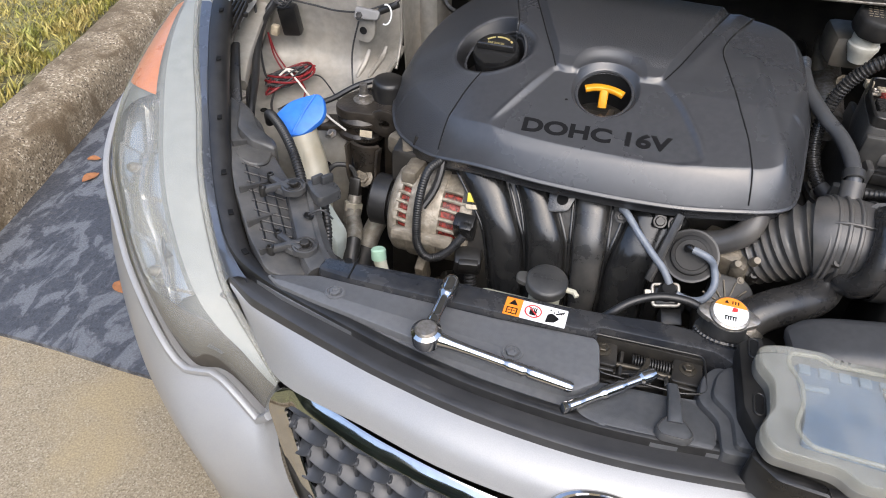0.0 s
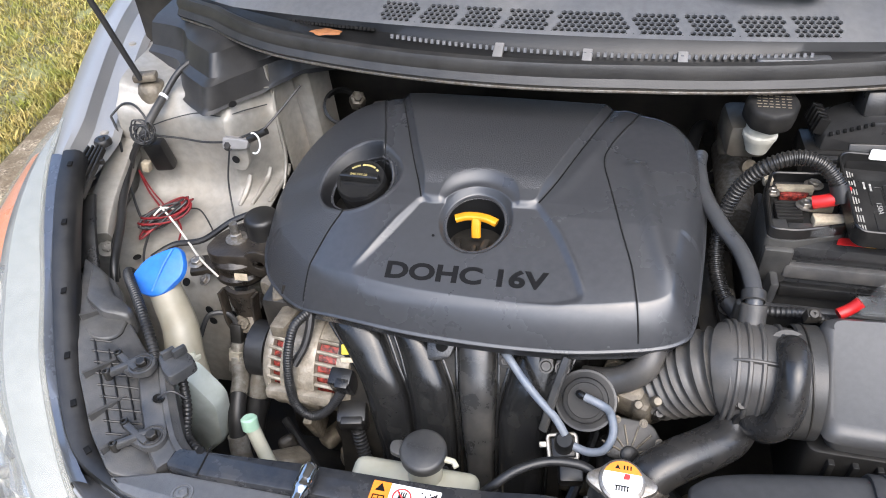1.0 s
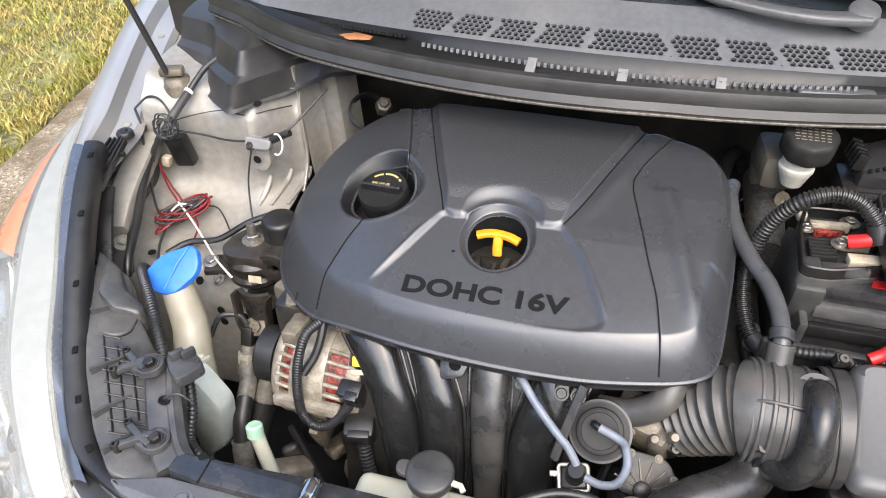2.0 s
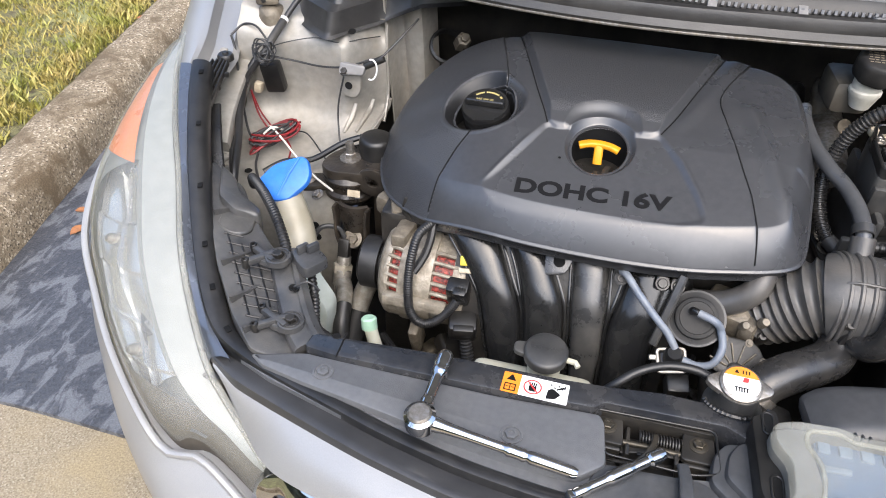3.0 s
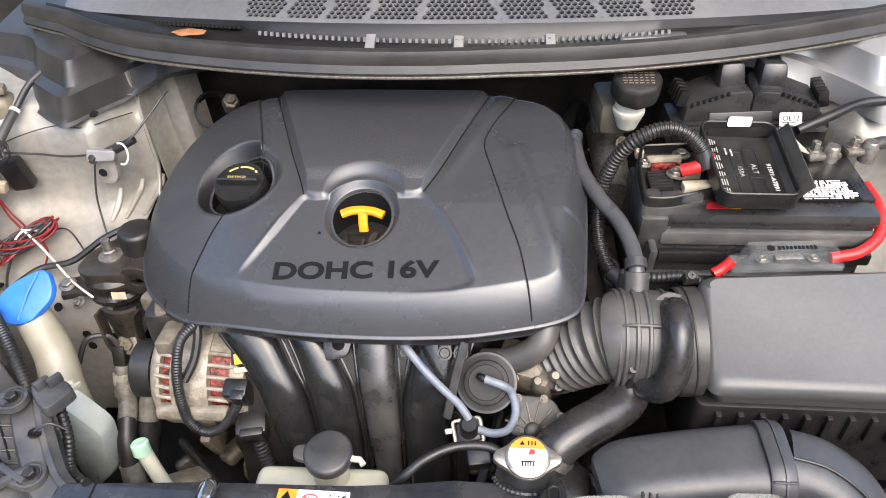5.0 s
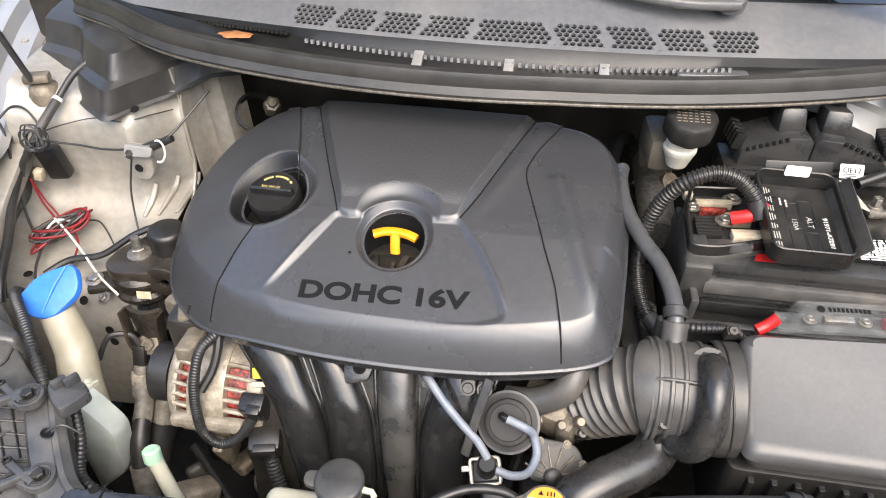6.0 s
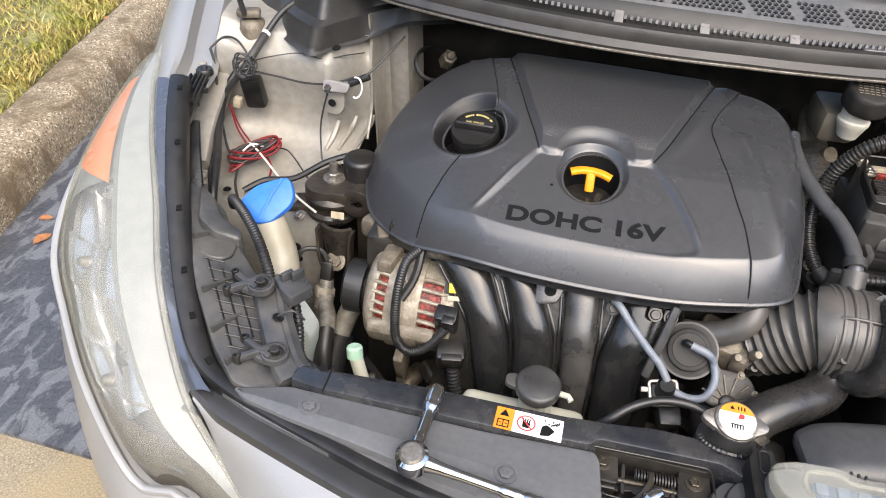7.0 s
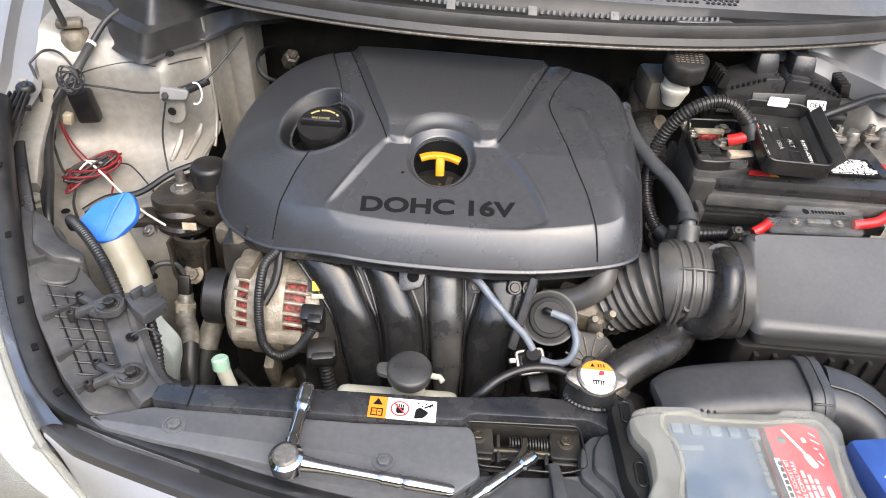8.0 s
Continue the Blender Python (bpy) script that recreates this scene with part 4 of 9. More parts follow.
# ---- engine cover ----
RIM = [(-0.297, 0.210), (-0.24, 0.192), (-0.177, 0.182), (-0.10, 0.177), (-0.03, 0.176), (0.03, 0.179), (0.09, 0.189), (0.126, 0.204), (0.140, 0.226), (0.145, 0.28), (0.149, 0.37), (0.145, 0.435), (0.132, 0.474), (0.105, 0.497), (0.06, 0.505), (-0.02, 0.507), (-0.11, 0.508), (-0.20, 0.507), (-0.262, 0.508), (-0.305, 0.502), (-0.345, 0.480), (-0.375, 0.448), (-0.392, 0.41), (-0.398, 0.37), (-0.391, 0.325), (-0.373, 0.282), (-0.345, 0.248)]
RIMS = [(p.x, p.y) for p in resample(spline([(x, y, 0) for x, y in RIM], 10, True) + [Vector((*RIM[0], 0))], 0.0022)][:-1]
DIP, OIL = (-0.102, 0.293), (-0.255, 0.349)


def sstep(a, b, x):
    t = np.clip((x - a) / (b - a), 0, 1)
    return t * t * (3 - 2 * t)


def poly_sd(X, Y, poly):
    """Distance to a polygon's edge, negative inside."""
    d = np.full(X.shape, 9.0)
    inside = np.zeros(X.shape, bool)
    n = len(poly)
    for i in range(n):
        (x0, y0), (x1, y1) = poly[i], poly[(i + 1) % n]
        ex, ey = x1 - x0, y1 - y0
        t = np.clip(((X - x0) * ex + (Y - y0) * ey) / (ex * ex + ey * ey), 0, 1)
        d = np.minimum(d, np.hypot(X - x0 - t * ex, Y - y0 - t * ey))
        with np.errstate(divide="ignore", invalid="ignore"):
            cross = ((y0 > Y) != (y1 > Y)) & (X < ex * (Y - y0) / (ey if ey else 1e-12) + x0)
        inside ^= cross
    return np.where(inside, -d, d)


REAR = rounded([(-0.170, 0.314), (-0.178, 0.335), (-0.194, 0.374), (-0.2154, 0.431), (-0.240, 0.498), (-0.246, 0.530), (0.052, 0.530), (0.041, 0.497), (0.021, 0.447), (0.0005, 0.395), (-0.018, 0.348), (-0.034, 0.316), (-0.046, 0.311), (-0.060, 0.310), (-0.144, 0.309), (-0.158, 0.3075)], 0.004)
TRAP = rounded([(-0.168, 0.309), (-0.194, 0.267), (-0.216, 0.233), (-0.2235, 0.2215), (-0.2215, 0.214), (-0.206, 0.2065), (-0.173, 0.202), (-0.122, 0.2005), (-0.050, 0.2018), (-0.001, 0.206), (0.020, 0.2128), (0.009, 0.2387), (-0.011, 0.2747), (-0.036, 0.310)], 0.004)
LSEAM = [(-0.2605, 0.297), (-0.273, 0.274), (-0.2835, 0.243), (-0.290, 0.220), (-0.294, 0.205), (-0.298, 0.190)]
LSEAM_UP = [(-0.234, 0.368), (-0.2345, 0.385), (-0.237, 0.400), (-0.246, 0.4346), (-0.258, 0.475), (-0.268, 0.520)]
RSEAM = [(0.082, 0.520), (0.066, 0.479), (0.049, 0.4445), (0.0357, 0.4116), (0.0323, 0.387), (0.0417, 0.3486), (0.0565, 0.2944), (0.0717, 0.250), (0.080, 0.211), (0.0865, 0.185), (0.090, 0.160)]


def seam_x(Y, pts):
    q = sorted((y, x) for x, y in pts)
    return np.interp(Y, [y for y, x in q], [x for y, x in q])


LEFT_EDGE = LSEAM + [(-0.255, 0.320)] + LSEAM_UP


def cover_z(X, Y):
    tilt = 0.035 * (X + 0.1) * sstep(0.5, 0.2, Y)
    z = np.interp(Y, [0.15, 0.176, 0.20, 0.22, 0.236, 0.27, 0.30, 0.317, 0.36, 0.40, 0.45, 0.52], [0.742, 0.753, 0.7640, 0.7725, 0.779, 0.793, 0.8055, 0.8105, 0.8195, 0.8270, 0.8350, 0.843]) + tilt
    floor_ = 0.763 + 0.387 * (Y - 0.201) + tilt
    rear = -poly_sd(X, Y, REAR)
    # the middle crown falls away towards both end panels
    z = z - 2.0 * np.maximum(0, -0.195 - X) ** 2
    z = z - 1.0 * np.maximum(0, X - 0.05) ** 2
    # the left end panel stands a little proud of the ridge beside it, the right one a little low
    z = z + 0.0030 * sstep(0.0012, -0.0012, X - seam_x(Y, LEFT_EDGE)) * sstep(0.345, 0.375, Y) * sstep(0.52, 0.47, Y)
    z = z - 0.0022 * sstep(-0.0015, 0.0015, X - seam_x(Y, RSEAM)) * sstep(0.18, 0.22, Y)
    z = z + 0.0045 * np.exp(-((X - seam_x(Y, RSEAM) - 0.036) / 0.011) ** 2) * sstep(0.40, 0.385, Y) * sstep(0.20, 0.26, Y) * np.where(X > 0, 1, 0)
    # ridge between the left seam and the rear panel
    z = z + 0.0012 * np.exp(-((X - seam_x(Y, [(-0.160, 0.300), (-0.196, 0.352), (-0.226, 0.42), (-0.254, 0.50)])) / 0.010) ** 2) * sstep(0.31, 0.35, Y)
    z = z + 0.0020 * np.exp(-((X - seam_x(Y, [(-0.030, 0.300), (0.000, 0.360), (0.030, 0.43), (0.056, 0.50)])) / 0.010) ** 2) * sstep(0.31, 0.35, Y)
    ext = z
    # sunken front panel behind the letters
    sd = poly_sd(X, Y, TRAP)
    wall = sstep(-0.0005, 0.0075, sd)
    z = np.where(sd < 0.02, np.minimum(ext, floor_ + (ext - floor_) * wall), ext)
    z = z + 0.0013 * np.exp(-((sd - 0.0075) / 0.0028) ** 2) * sstep(0.215, 0.235, Y) * sstep(0.302, 0.282, Y)
    # raised rear panel with sloping walls, cut back in an arch round the dipstick
    r = np.hypot(X - DIP[0], Y - DIP[1])
    z = np.where(rear > 0, z + (ext - z) * sstep(0.0, 0.010, rear) + 0.0080 * np.minimum(np.minimum(sstep(0.0, 0.0105, rear), sstep(0.299, 0.350, Y)), sstep(0.0455, 0.0640, r)), z)
    # rolled rim: long and soft along the front, tight at the back
    d = -poly_sd(X, Y, RIMS[::2])
    R = np.interp(Y, [0.20, 0.27, 0.34, 0.45], [0.026, 0.030, 0.028, 0.022])
    q = np.clip(1 - d / R, 0, 1)
    drop = np.interp(Y, [0.17, 0.24, 0.34, 0.45, 0.52], [0.027, 0.032, 0.026, 0.02, 0.024])
    z = z - drop * np.where(Y < 0.30, q ** 1.45, q ** 1.9)
    # dished seats of the dipstick and of the oil filler
    f = np.interp(r, [0.0, 0.033, 0.0370, 0.0415, 0.0465, 0.06], [-0.009, -0.0085, -0.0065, -0.0005, 0.0085, 0.04])
    z = np.where(r < 0.055, np.minimum(z, floor_ + f), z)
    ro = np.hypot(X - OIL[0], Y - OIL[1])
    ang = np.arctan2(Y - OIL[1], X - OIL[0])
    big = 0.0535 - 0.0075 * np.exp(-((ang - 0.75) / 0.55) ** 2)
    k = ro / big
    z = z - 0.020 * sstep(1.02, 0.68, k) + 0.0008 * np.exp(-((k - 1.05) / 0.03) ** 2)
    return z


cover = thing("engine_cover", (-0.12, 0.34, 0.70), "black plastic engine cover with embossed lettering", "engine cover")
n = len(RIMS)
K = 215
S = (1 - (1 - np.linspace(0, 1, K)) ** 1.35)
rim = np.array(RIMS)
ctr = np.array([-0.11, 0.335])
G = ctr + S[:, None, None] * (rim - ctr)[None]
ZZ = cover_z(G[..., 0].ravel(), G[..., 1].ravel()).reshape(K, n)
rr = np.hypot(G[..., 0] - DIP[0], G[..., 1] - DIP[1])
ro = np.hypot(G[..., 0] - OIL[0], G[..., 1] - OIL[1])
kind = np.zeros((K, n), int)
kind[G[..., 0] < seam_x(G[..., 1], LEFT_EDGE)] = 1
kind[G[..., 0] > seam_x(G[..., 1], RSEAM)] = 2
kind[(poly_sd(G[..., 0], G[..., 1], REAR) < -0.0095) & (rr > 0.0600) & (G[..., 1] > 0.330)] = 3
kind[(ro < 0.052) & (kind == 1)] = 4
kind[(rr < 0.0334) | (ro < 0.0385)] = -1
# the flange under the rim goes on as further rings
out = (rim - ctr) / np.linalg.norm(rim - ctr, axis=1)[:, None]
flange = [(0.0006, -0.0025), (0.0030, -0.0030), (0.0034, -0.0042), (0.0028, -0.0056), (-0.001, -0.0066), (-0.005, -0.02)]
PTS = [np.dstack((G, ZZ))[i] for i in range(K)] + [np.column_stack((rim + out * o, ZZ[-1] + dz)) for o, dz in flange]
PTS = np.array(PTS)
KIND = np.vstack([kind[:K - 1]] + [kind[K - 2:K - 1]] * len(flange))
ids = np.arange(PTS.shape[0] * n).reshape(-1, n)
nxt = np.roll(ids, -1, axis=1)
quads = np.stack((ids[:-1], nxt[:-1], nxt[1:], ids[1:]), axis=-1)
# the bowl is blacker than the cover, with its shade in the colour
names = {0: ("centre_panel", M_COVER, "satin black centre panel"), 1: ("side_panel", M_GRAIN, "grained black end panel"), 2: ("side_panel", M_COVER, "satin black end panel"), 3: ("rear_panel", M_GRAIN, "grained black rear panel"), 4: ("filler_bowl", pbr("shade_black_bowl", (0.013, 0.0132, 0.014), (0.010, 0.010, 0.011), 200, 0.42, 0.05, ior=1.42), "smooth filler bowl, blackened for the shade inside")}
for kk, (nm, mt, lb) in names.items():
    q = quads[KIND == kk].reshape(-1, 4)
    used, inv = np.unique(q, return_inverse=True)
    me = bpy.data.meshes.new(nm)
    me.from_pydata((PTS.reshape(-1, 3)[used] - np.array(ORIGIN[cover])).tolist(), [], inv.reshape(-1, 4).tolist())
    me.shade_smooth()
    me.materials.append(mt)
    ob = new(nm, me)
    ob.parent = cover
    tagged(ob, lb)


def on_cover(p, lift=0.0):
    return Vector((p.x, p.y, float(cover_z(np.array([p.x]), np.array([p.y]))[0]) + lift))


def cz(x, y):
    return float(cover_z(np.array([x]), np.array([y]))[0])


# wells under the two openings, in black for the dark inside them
for nm, c, r0, depth in (("dipstick_well", DIP, 0.0338, 0.05), ("filler_well", OIL, 0.0390, 0.030)):
    bm = B()
    rows = []
    for f, dz in ((1.0, -0.0), (0.985, -0.006), (0.97, -depth)):
        rows.append([(c[0] + r0 * f * math.cos(a), c[1] + r0 * f * math.sin(a), cz(c[0] + r0 * 1.02 * math.cos(a), c[1] + r0 * 1.02 * math.sin(a)) + dz) for a in np.linspace(0, 2 * math.pi, 40, endpoint=False)])
    loft(bm, rows, True)
    bm.faces.new([bm.verts.new((p[0], p[1], p[2])) for p in rows[-1]])
    part(nm, bm, M_INK_SHADE, cover)
for c, r0 in ((DIP, 0.0343), (OIL, 0.0396)):
    bm = B()
    sweep(bm, [Vector((c[0] + r0 * math.cos(a), c[1] + r0 * math.sin(a), cz(c[0] + r0 * 1.03 * math.cos(a), c[1] + r0 * 1.03 * math.sin(a)) + 0.0003)) for a in np.linspace(0, 2 * math.pi, 64, endpoint=False)], rrect(0.0034, 0.0026, 0.0012, 2), closed=True)
    part("well_lip", bm, M_COVER, cover)
# letters stand proud; near-black fill paints in the shade of sunken ones
letters("lettering", "DOHC 16V", 0.0256, pose(-0.1025, 0.2250, 0.80, 0, 0, 0.4), M_LETTER, cover, sx=1.42, depth=0.0003, bold=0.0009, fit=lambda p: on_cover(p, 0.0005 if p.z > 0.80 else -0.001), label="thin raised letters, near black for a sunken look")
for s_ in (LSEAM, LSEAM_UP, RSEAM, [(-0.170, 0.3135), (-0.178, 0.335), (-0.194, 0.374), (-0.2154, 0.431), (-0.240, 0.498)], [(0.041, 0.497), (0.021, 0.447), (0.0005, 0.395), (-0.018, 0.348), (-0.034, 0.316)]):
    path = resample(spline([(x, y, 0) for x, y in s_], 8), 0.003)
    path = [p for p in path if float(poly_sd(np.array([p.x]), np.array([p.y]), RIMS[::4])[0]) < -0.0012]
    bm = sweep(B(), [on_cover(p, 0.0005) for p in path], rrect(0.0015, 0.0014, 0.0004, 1))
    part("parting_line", bm, M_INK_SHADE, cover)
bm = lathe(B(), [(0, 0.0008), (0.0016, 0.0008), (0.0018, 0)], pose(-0.146, 0.269, cz(-0.146, 0.269)), 10)
part("pin_mark", bm, M_INK_SHADE, cover)

M_PRINT = pbr("pale_yellow_print", (0.52, 0.42, 0.16), (0.42, 0.33, 0.12), 400, 0.6)
oil_cap = thing("oil_filler_cap", (OIL[0], OIL[1], 0.77), "black ribbed oil filler cap with yellow print", "filler cap")
OCZ = cz(OIL[0] + 0.0395, OIL[1]) + 0.004
mo = aim((OIL[0] + 0.001, OIL[1] - 0.002, OCZ - 0.006), (-0.08, -0.28, 1), -4)
bm = lathe(B(), [(0.0, -0.02), (0.0305, -0.02), (0.031, 0.004), (0.0302, 0.007), (0.0295, 0.0085), (0.0262, 0.0085), (0.0258, 0.0072), (0.0, 0.0072)], mo, 48)
part("disc", bm, M_RUNNER, oil_cap)
bm = B()
prism(bm, rounded([(-0.0262, -0.0045), (0.0262, -0.0045), (0.0254, 0.0045), (-0.0254, 0.0045)], 0.003), 0.0085, 0.0165, mo, bev=0.003)
part("grip", bm, M_RUNNER, oil_cap)
letters("print", "SAE 5W-20", 0.0048, mo @ pose(0, 0.0, 0.0167), M_PRINT, oil_cap, depth=0.0001)
bm = B()
for i in range(17):
    a = radians(42 + i * 5.8)
    if i in (2, 11):
        continue
    prism(bm, rrect(0.0019, 0.0027, 0.0003, 1), 0.0073, 0.0076, mo @ pose(0.0232 * math.cos(a), 0.0232 * math.sin(a), 0, 0, 0, math.degrees(a) - 90), bev=0)
part("print", bm, M_PRINT, oil_cap)

dip = thing("dipstick", (DIP[0], DIP[1], 0.74), "yellow T-handled dipstick in the cover well", "dipstick")
bm = B()
sweep(bm, spline([(-0.127, 0.301, 0.790), (-0.116, 0.304, 0.7925), (-0.103, 0.305, 0.793), (-0.090, 0.303, 0.7925), (-0.079, 0.300, 0.790)], 4), rrect(0.0105, 0.007, 0.0025, 3))
part("handle", bm, M_YELLOW, dip)
bm = B()
sweep(bm, [Vector((-0.103, 0.303, 0.792)), Vector((-0.1025, 0.296, 0.780)), Vector((-0.102, 0.294, 0.772))], rrect(0.011, 0.007, 0.003, 3), up=(0, 1, 0))
part("stem", bm, M_YELLOW, dip)
bm = B()
box(bm, (-0.102, 0.288, 0.755), (0.05, 0.03, 0.014), (0, 0, 4), 0.003)
box(bm, (-0.122, 0.281, 0.765), (0.008, 0.02, 0.014), (0, 0, 10), 0.002)
box(bm, (-0.090, 0.281, 0.766), (0.008, 0.02, 0.016), (0, 0, -10), 0.002)
box(bm, (-0.102, 0.277, 0.760), (0.006, 0.012, 0.02), (0, 0, 0), 0.002)
part("tube_bracket", bm, M_DARK, dip)

# ---- headlamp ----
lamp = thing("headlamp", (-0.62, 0.1, 0.55), "large swept-back headlamp with a hazed yellowing lens", "headlamp")
NL = len(LAMP_IN)


def lamp_pt(s, w, sink=0.0, bulge=0.045):
    """A point of the lamp: s from its rear tip to the grille, w from the bonnet edge to the outer edge."""
    i = min(NL - 1.001, max(0, s * (NL - 1)))
    k = int(i)
    a = LAMP_IN[k].lerp(LAMP_IN[k + 1], i - k)
    b = LAMP_OUT[k].lerp(LAMP_OUT[k + 1], i - k)
    out = Vector((-0.62, -0.48, 0.62))
    bl = bulge * max(0.0, math.sin(math.pi * min(1, s * 1.02))) ** 0.6 * max(0.0, math.sin(math.pi * w)) ** 0.8
    return a.lerp(b, w) + out * bl + Vector((0.15, 0.12, -1.0)) * sink


def lamp_patch(s0, s1, w0, w1, sink=0.0, ns=24, nw=12, f=None):
    bm = B()
    rows = []
    for i in range(ns + 1):
        row = []
        for j in range(nw + 1):
            s, w = s0 + (s1 - s0) * i / ns, w0 + (w1 - w0) * j / nw
            p = lamp_pt(s, w, sink)
            if f:
                p = f(p, i / ns, j / nw)
            row.append(p)
        rows.append(row)
    loft(bm, rows)
    return bm


ob = part("lens", lamp_patch(0, 1, 0, 1, 0.0, 60, 24), M_HAZE, lamp, "hazy clear lens")
ob.visible_shadow = False
part("housing", lamp_patch(0, 1, 0.0, 1.0, 0.055, 40, 16), M_BEZEL, lamp, "grey lamp housing")


def bowls(p, a, b):
    """Two reflector bowls pressed into the lamp's inner skin."""
    d = 0.030 * math.exp(-((a - 0.28) / 0.20) ** 2 - ((b - 0.50) / 0.30) ** 2) + 0.026 * math.exp(-((a - 0.76) / 0.17) ** 2 - ((b - 0.50) / 0.30) ** 2)
    d += 0.006 * (math.floor(b * 4.5) % 2) * (0.4 + 0.6 * math.sin(a * 9) ** 2) + 0.005 * (math.floor(a * 5 + b) % 2)
    return p + Vector((0.3, 0.4, -0.8)) * d


part("reflector", lamp_patch(0.22, 0.66, 0.22, 0.86, 0.014, 90, 60, bowls), M_REFLECT, lamp, "bright silvered reflector")
for s in (0.38, 0.58):
    c = lamp_pt(s, 0.56, 0.030)
    bm = lathe(B(), [(0, 0.006), (0.004, 0.005), (0.007, 0.0), (0.007, -0.02)], aim(c, (-0.35, -0.75, 0.55)), 16)
    part("bulb", bm, M_STEEL, lamp)
bm = B()
rows = []
for j in range(9):
    b = j / 8
    w = 0.26 + 0.50 * b
    rows.append([lamp_pt(0.075 + (0.292 - 0.085 * b - 0.075) * i / 12, w, 0.005) for i in range(13)])
loft(bm, rows)
part("amber_marker", bm, M_AMBER, lamp, "amber side marker")
part("rear_bezel", lamp_patch(0.02, 0.28, 0.10, 1.0, 0.010, 14, 8), M_BEZEL, lamp)
part("inner_bezel", lamp_patch(0.02, 0.985, 0.02, 0.20, 0.005, 40, 6), pbr("pale_lamp_edge", (0.29, 0.305, 0.31), (0.25, 0.265, 0.27), 60, 0.5, 0.06), lamp, "pale grey inner bezel strip")
part("middle_bezel", lamp_patch(0.20, 0.66, 0.125, 0.24, 0.009, 40, 4), M_BEZEL, lamp, "blue-grey bezel")
part("outer_bezel", lamp_patch(0.22, 0.58, 0.85, 1.0, 0.008, 40, 4), M_BEZEL, lamp)
bm = B()
loft(bm, [[lamp_pt(s0 + (0.975 - s0) * i / 20, w, 0.013) for i in range(21)] for s0, w in ((0.80, 0.125), (0.76, 0.2), (0.72, 0.3), (0.68, 0.4), (0.64, 0.55), (0.61, 0.7), (0.59, 0.85), (0.58, 0.97))])
part("chin_bezel", bm, pbr("brown_grey_bezel", (0.085, 0.076, 0.064), (0.07, 0.062, 0.052), 60, 0.7, 0.06, ior=1.25), lamp, "brown-grey lower bezel")
bm = B()
for k in range(3):
    sweep(bm, [lamp_pt(0.84, 0.52 + k * 0.03, -0.001), lamp_pt(0.86, 0.52 + k * 0.03, -0.001), lamp_pt(0.885, 0.52 + k * 0.03, -0.001)], rrect(0.0006, 0.0006, 0.0002, 1))
part("moulded_mark", bm, M_BEZEL, lamp)
bm = B()
sweep(bm, [p + Vector((0.001, 0.0, 0.001)) for p in LAMP_IN], rrect(0.008, 0.005, 0.002, 2))
part("lens_flange", bm, M_HAZE, lamp, "clouded lens edge")
bm = B()
trim_in = spline([(-0.662, 0.350, 0.800), (-0.634, 0.285, 0.784), (-0.592, 0.195, 0.744), (-0.548, 0.112, 0.702), (-0.512, 0.056, 0.676), (-0.470, 0.004, 0.655), (-0.432, -0.026, 0.650)], 8)
rows = []
for y in np.linspace(0.345, -0.018, 34):
    la = [np.interp(y, [p.y for p in LAMP_IN[::-1]], [p[i] for p in LAMP_IN[::-1]]) for i in (0, 2)]
    lb_ = [np.interp(y, [p.y for p in trim_in[::-1]], [p[i] for p in trim_in[::-1]]) for i in (0, 2)]
    a, b_ = Vector((la[0], y, la[1])), Vector((lb_[0] - 0.008, y - 0.004, lb_[1]))
    rows.append([a + Vector((0.004, 0, -0.012)), a + Vector((0.004, 0, 0.004)), a.lerp(b_, 0.3) + Vector((0, 0, 0.008)), a.lerp(b_, 0.7) + Vector((0, 0, 0.006)), b_, b_ - Vector((0, 0, 0.012))])
loft(bm, rows)
part("edge_trim", bm, pbr("grey_blue_edge", (0.11, 0.122, 0.145), (0.10, 0.11, 0.13), 60, 0.26, 0.05, metal=0.5, coat=0.3), lamp, "glossy blue-grey lamp edge trim")

# ---- front edge: seal, panel, grille, badge ----
M_APRON = pbr("dark_apron_plastic", (0.058, 0.060, 0.063), (0.046, 0.048, 0.051), 150, 0.40, 0.08, bump=0.12, bscale=900, dirt=(0.11, 0.105, 0.095), dirt_amount=0.3, dirt_scale=15)
seal = thing("front_bonnet_seal", (-0.3, -0.02, 0.63), "black rubber and plastic seal strip along the front edge", "seal strip")
M_FRONTSEAL = pbr("flat_grey_rubber", (0.034, 0.034, 0.035), (0.027, 0.027, 0.028), 60, 0.38, 0.08, bump=0.06, bscale=500, dirt=(0.09, 0.085, 0.078), dirt_amount=0.22, dirt_scale=14)
strip = spline([(-0.662, 0.350, 0.800), (-0.634, 0.285, 0.784), (-0.592, 0.195, 0.744), (-0.548, 0.112, 0.702), (-0.512, 0.056, 0.676), (-0.474, 0.012, 0.657), (-0.432, -0.010, 0.649), (-0.384, -0.026, 0.646), (-0.316, -0.046, 0.646), (-0.244, -0.066, 0.646), (-0.15, -0.084, 0.646), (-0.03, -0.092, 0.646), (0.09, -0.083, 0.646), (0.2, -0.066, 0.646), (0.33, -0.035, 0.646), (0.47, 0.014, 0.644)], 8)
bm = B()
sweep(bm, strip, [(0.0135, -0.02), (0.0135, 0.002), (0.0115, 0.0055), (0.007, 0.0068), (-0.004, 0.0055), (-0.0095, 0.002), (-0.0125, -0.004), (-0.0125, -0.02)], scale=lambda i, n: (1.0, 1.0) if i < 36 else (max(0.72, 1.0 - 0.02 * (i - 36)), 1.0))
part("side_strip", bm, M_RUBBER, seal, "black rubber bead")
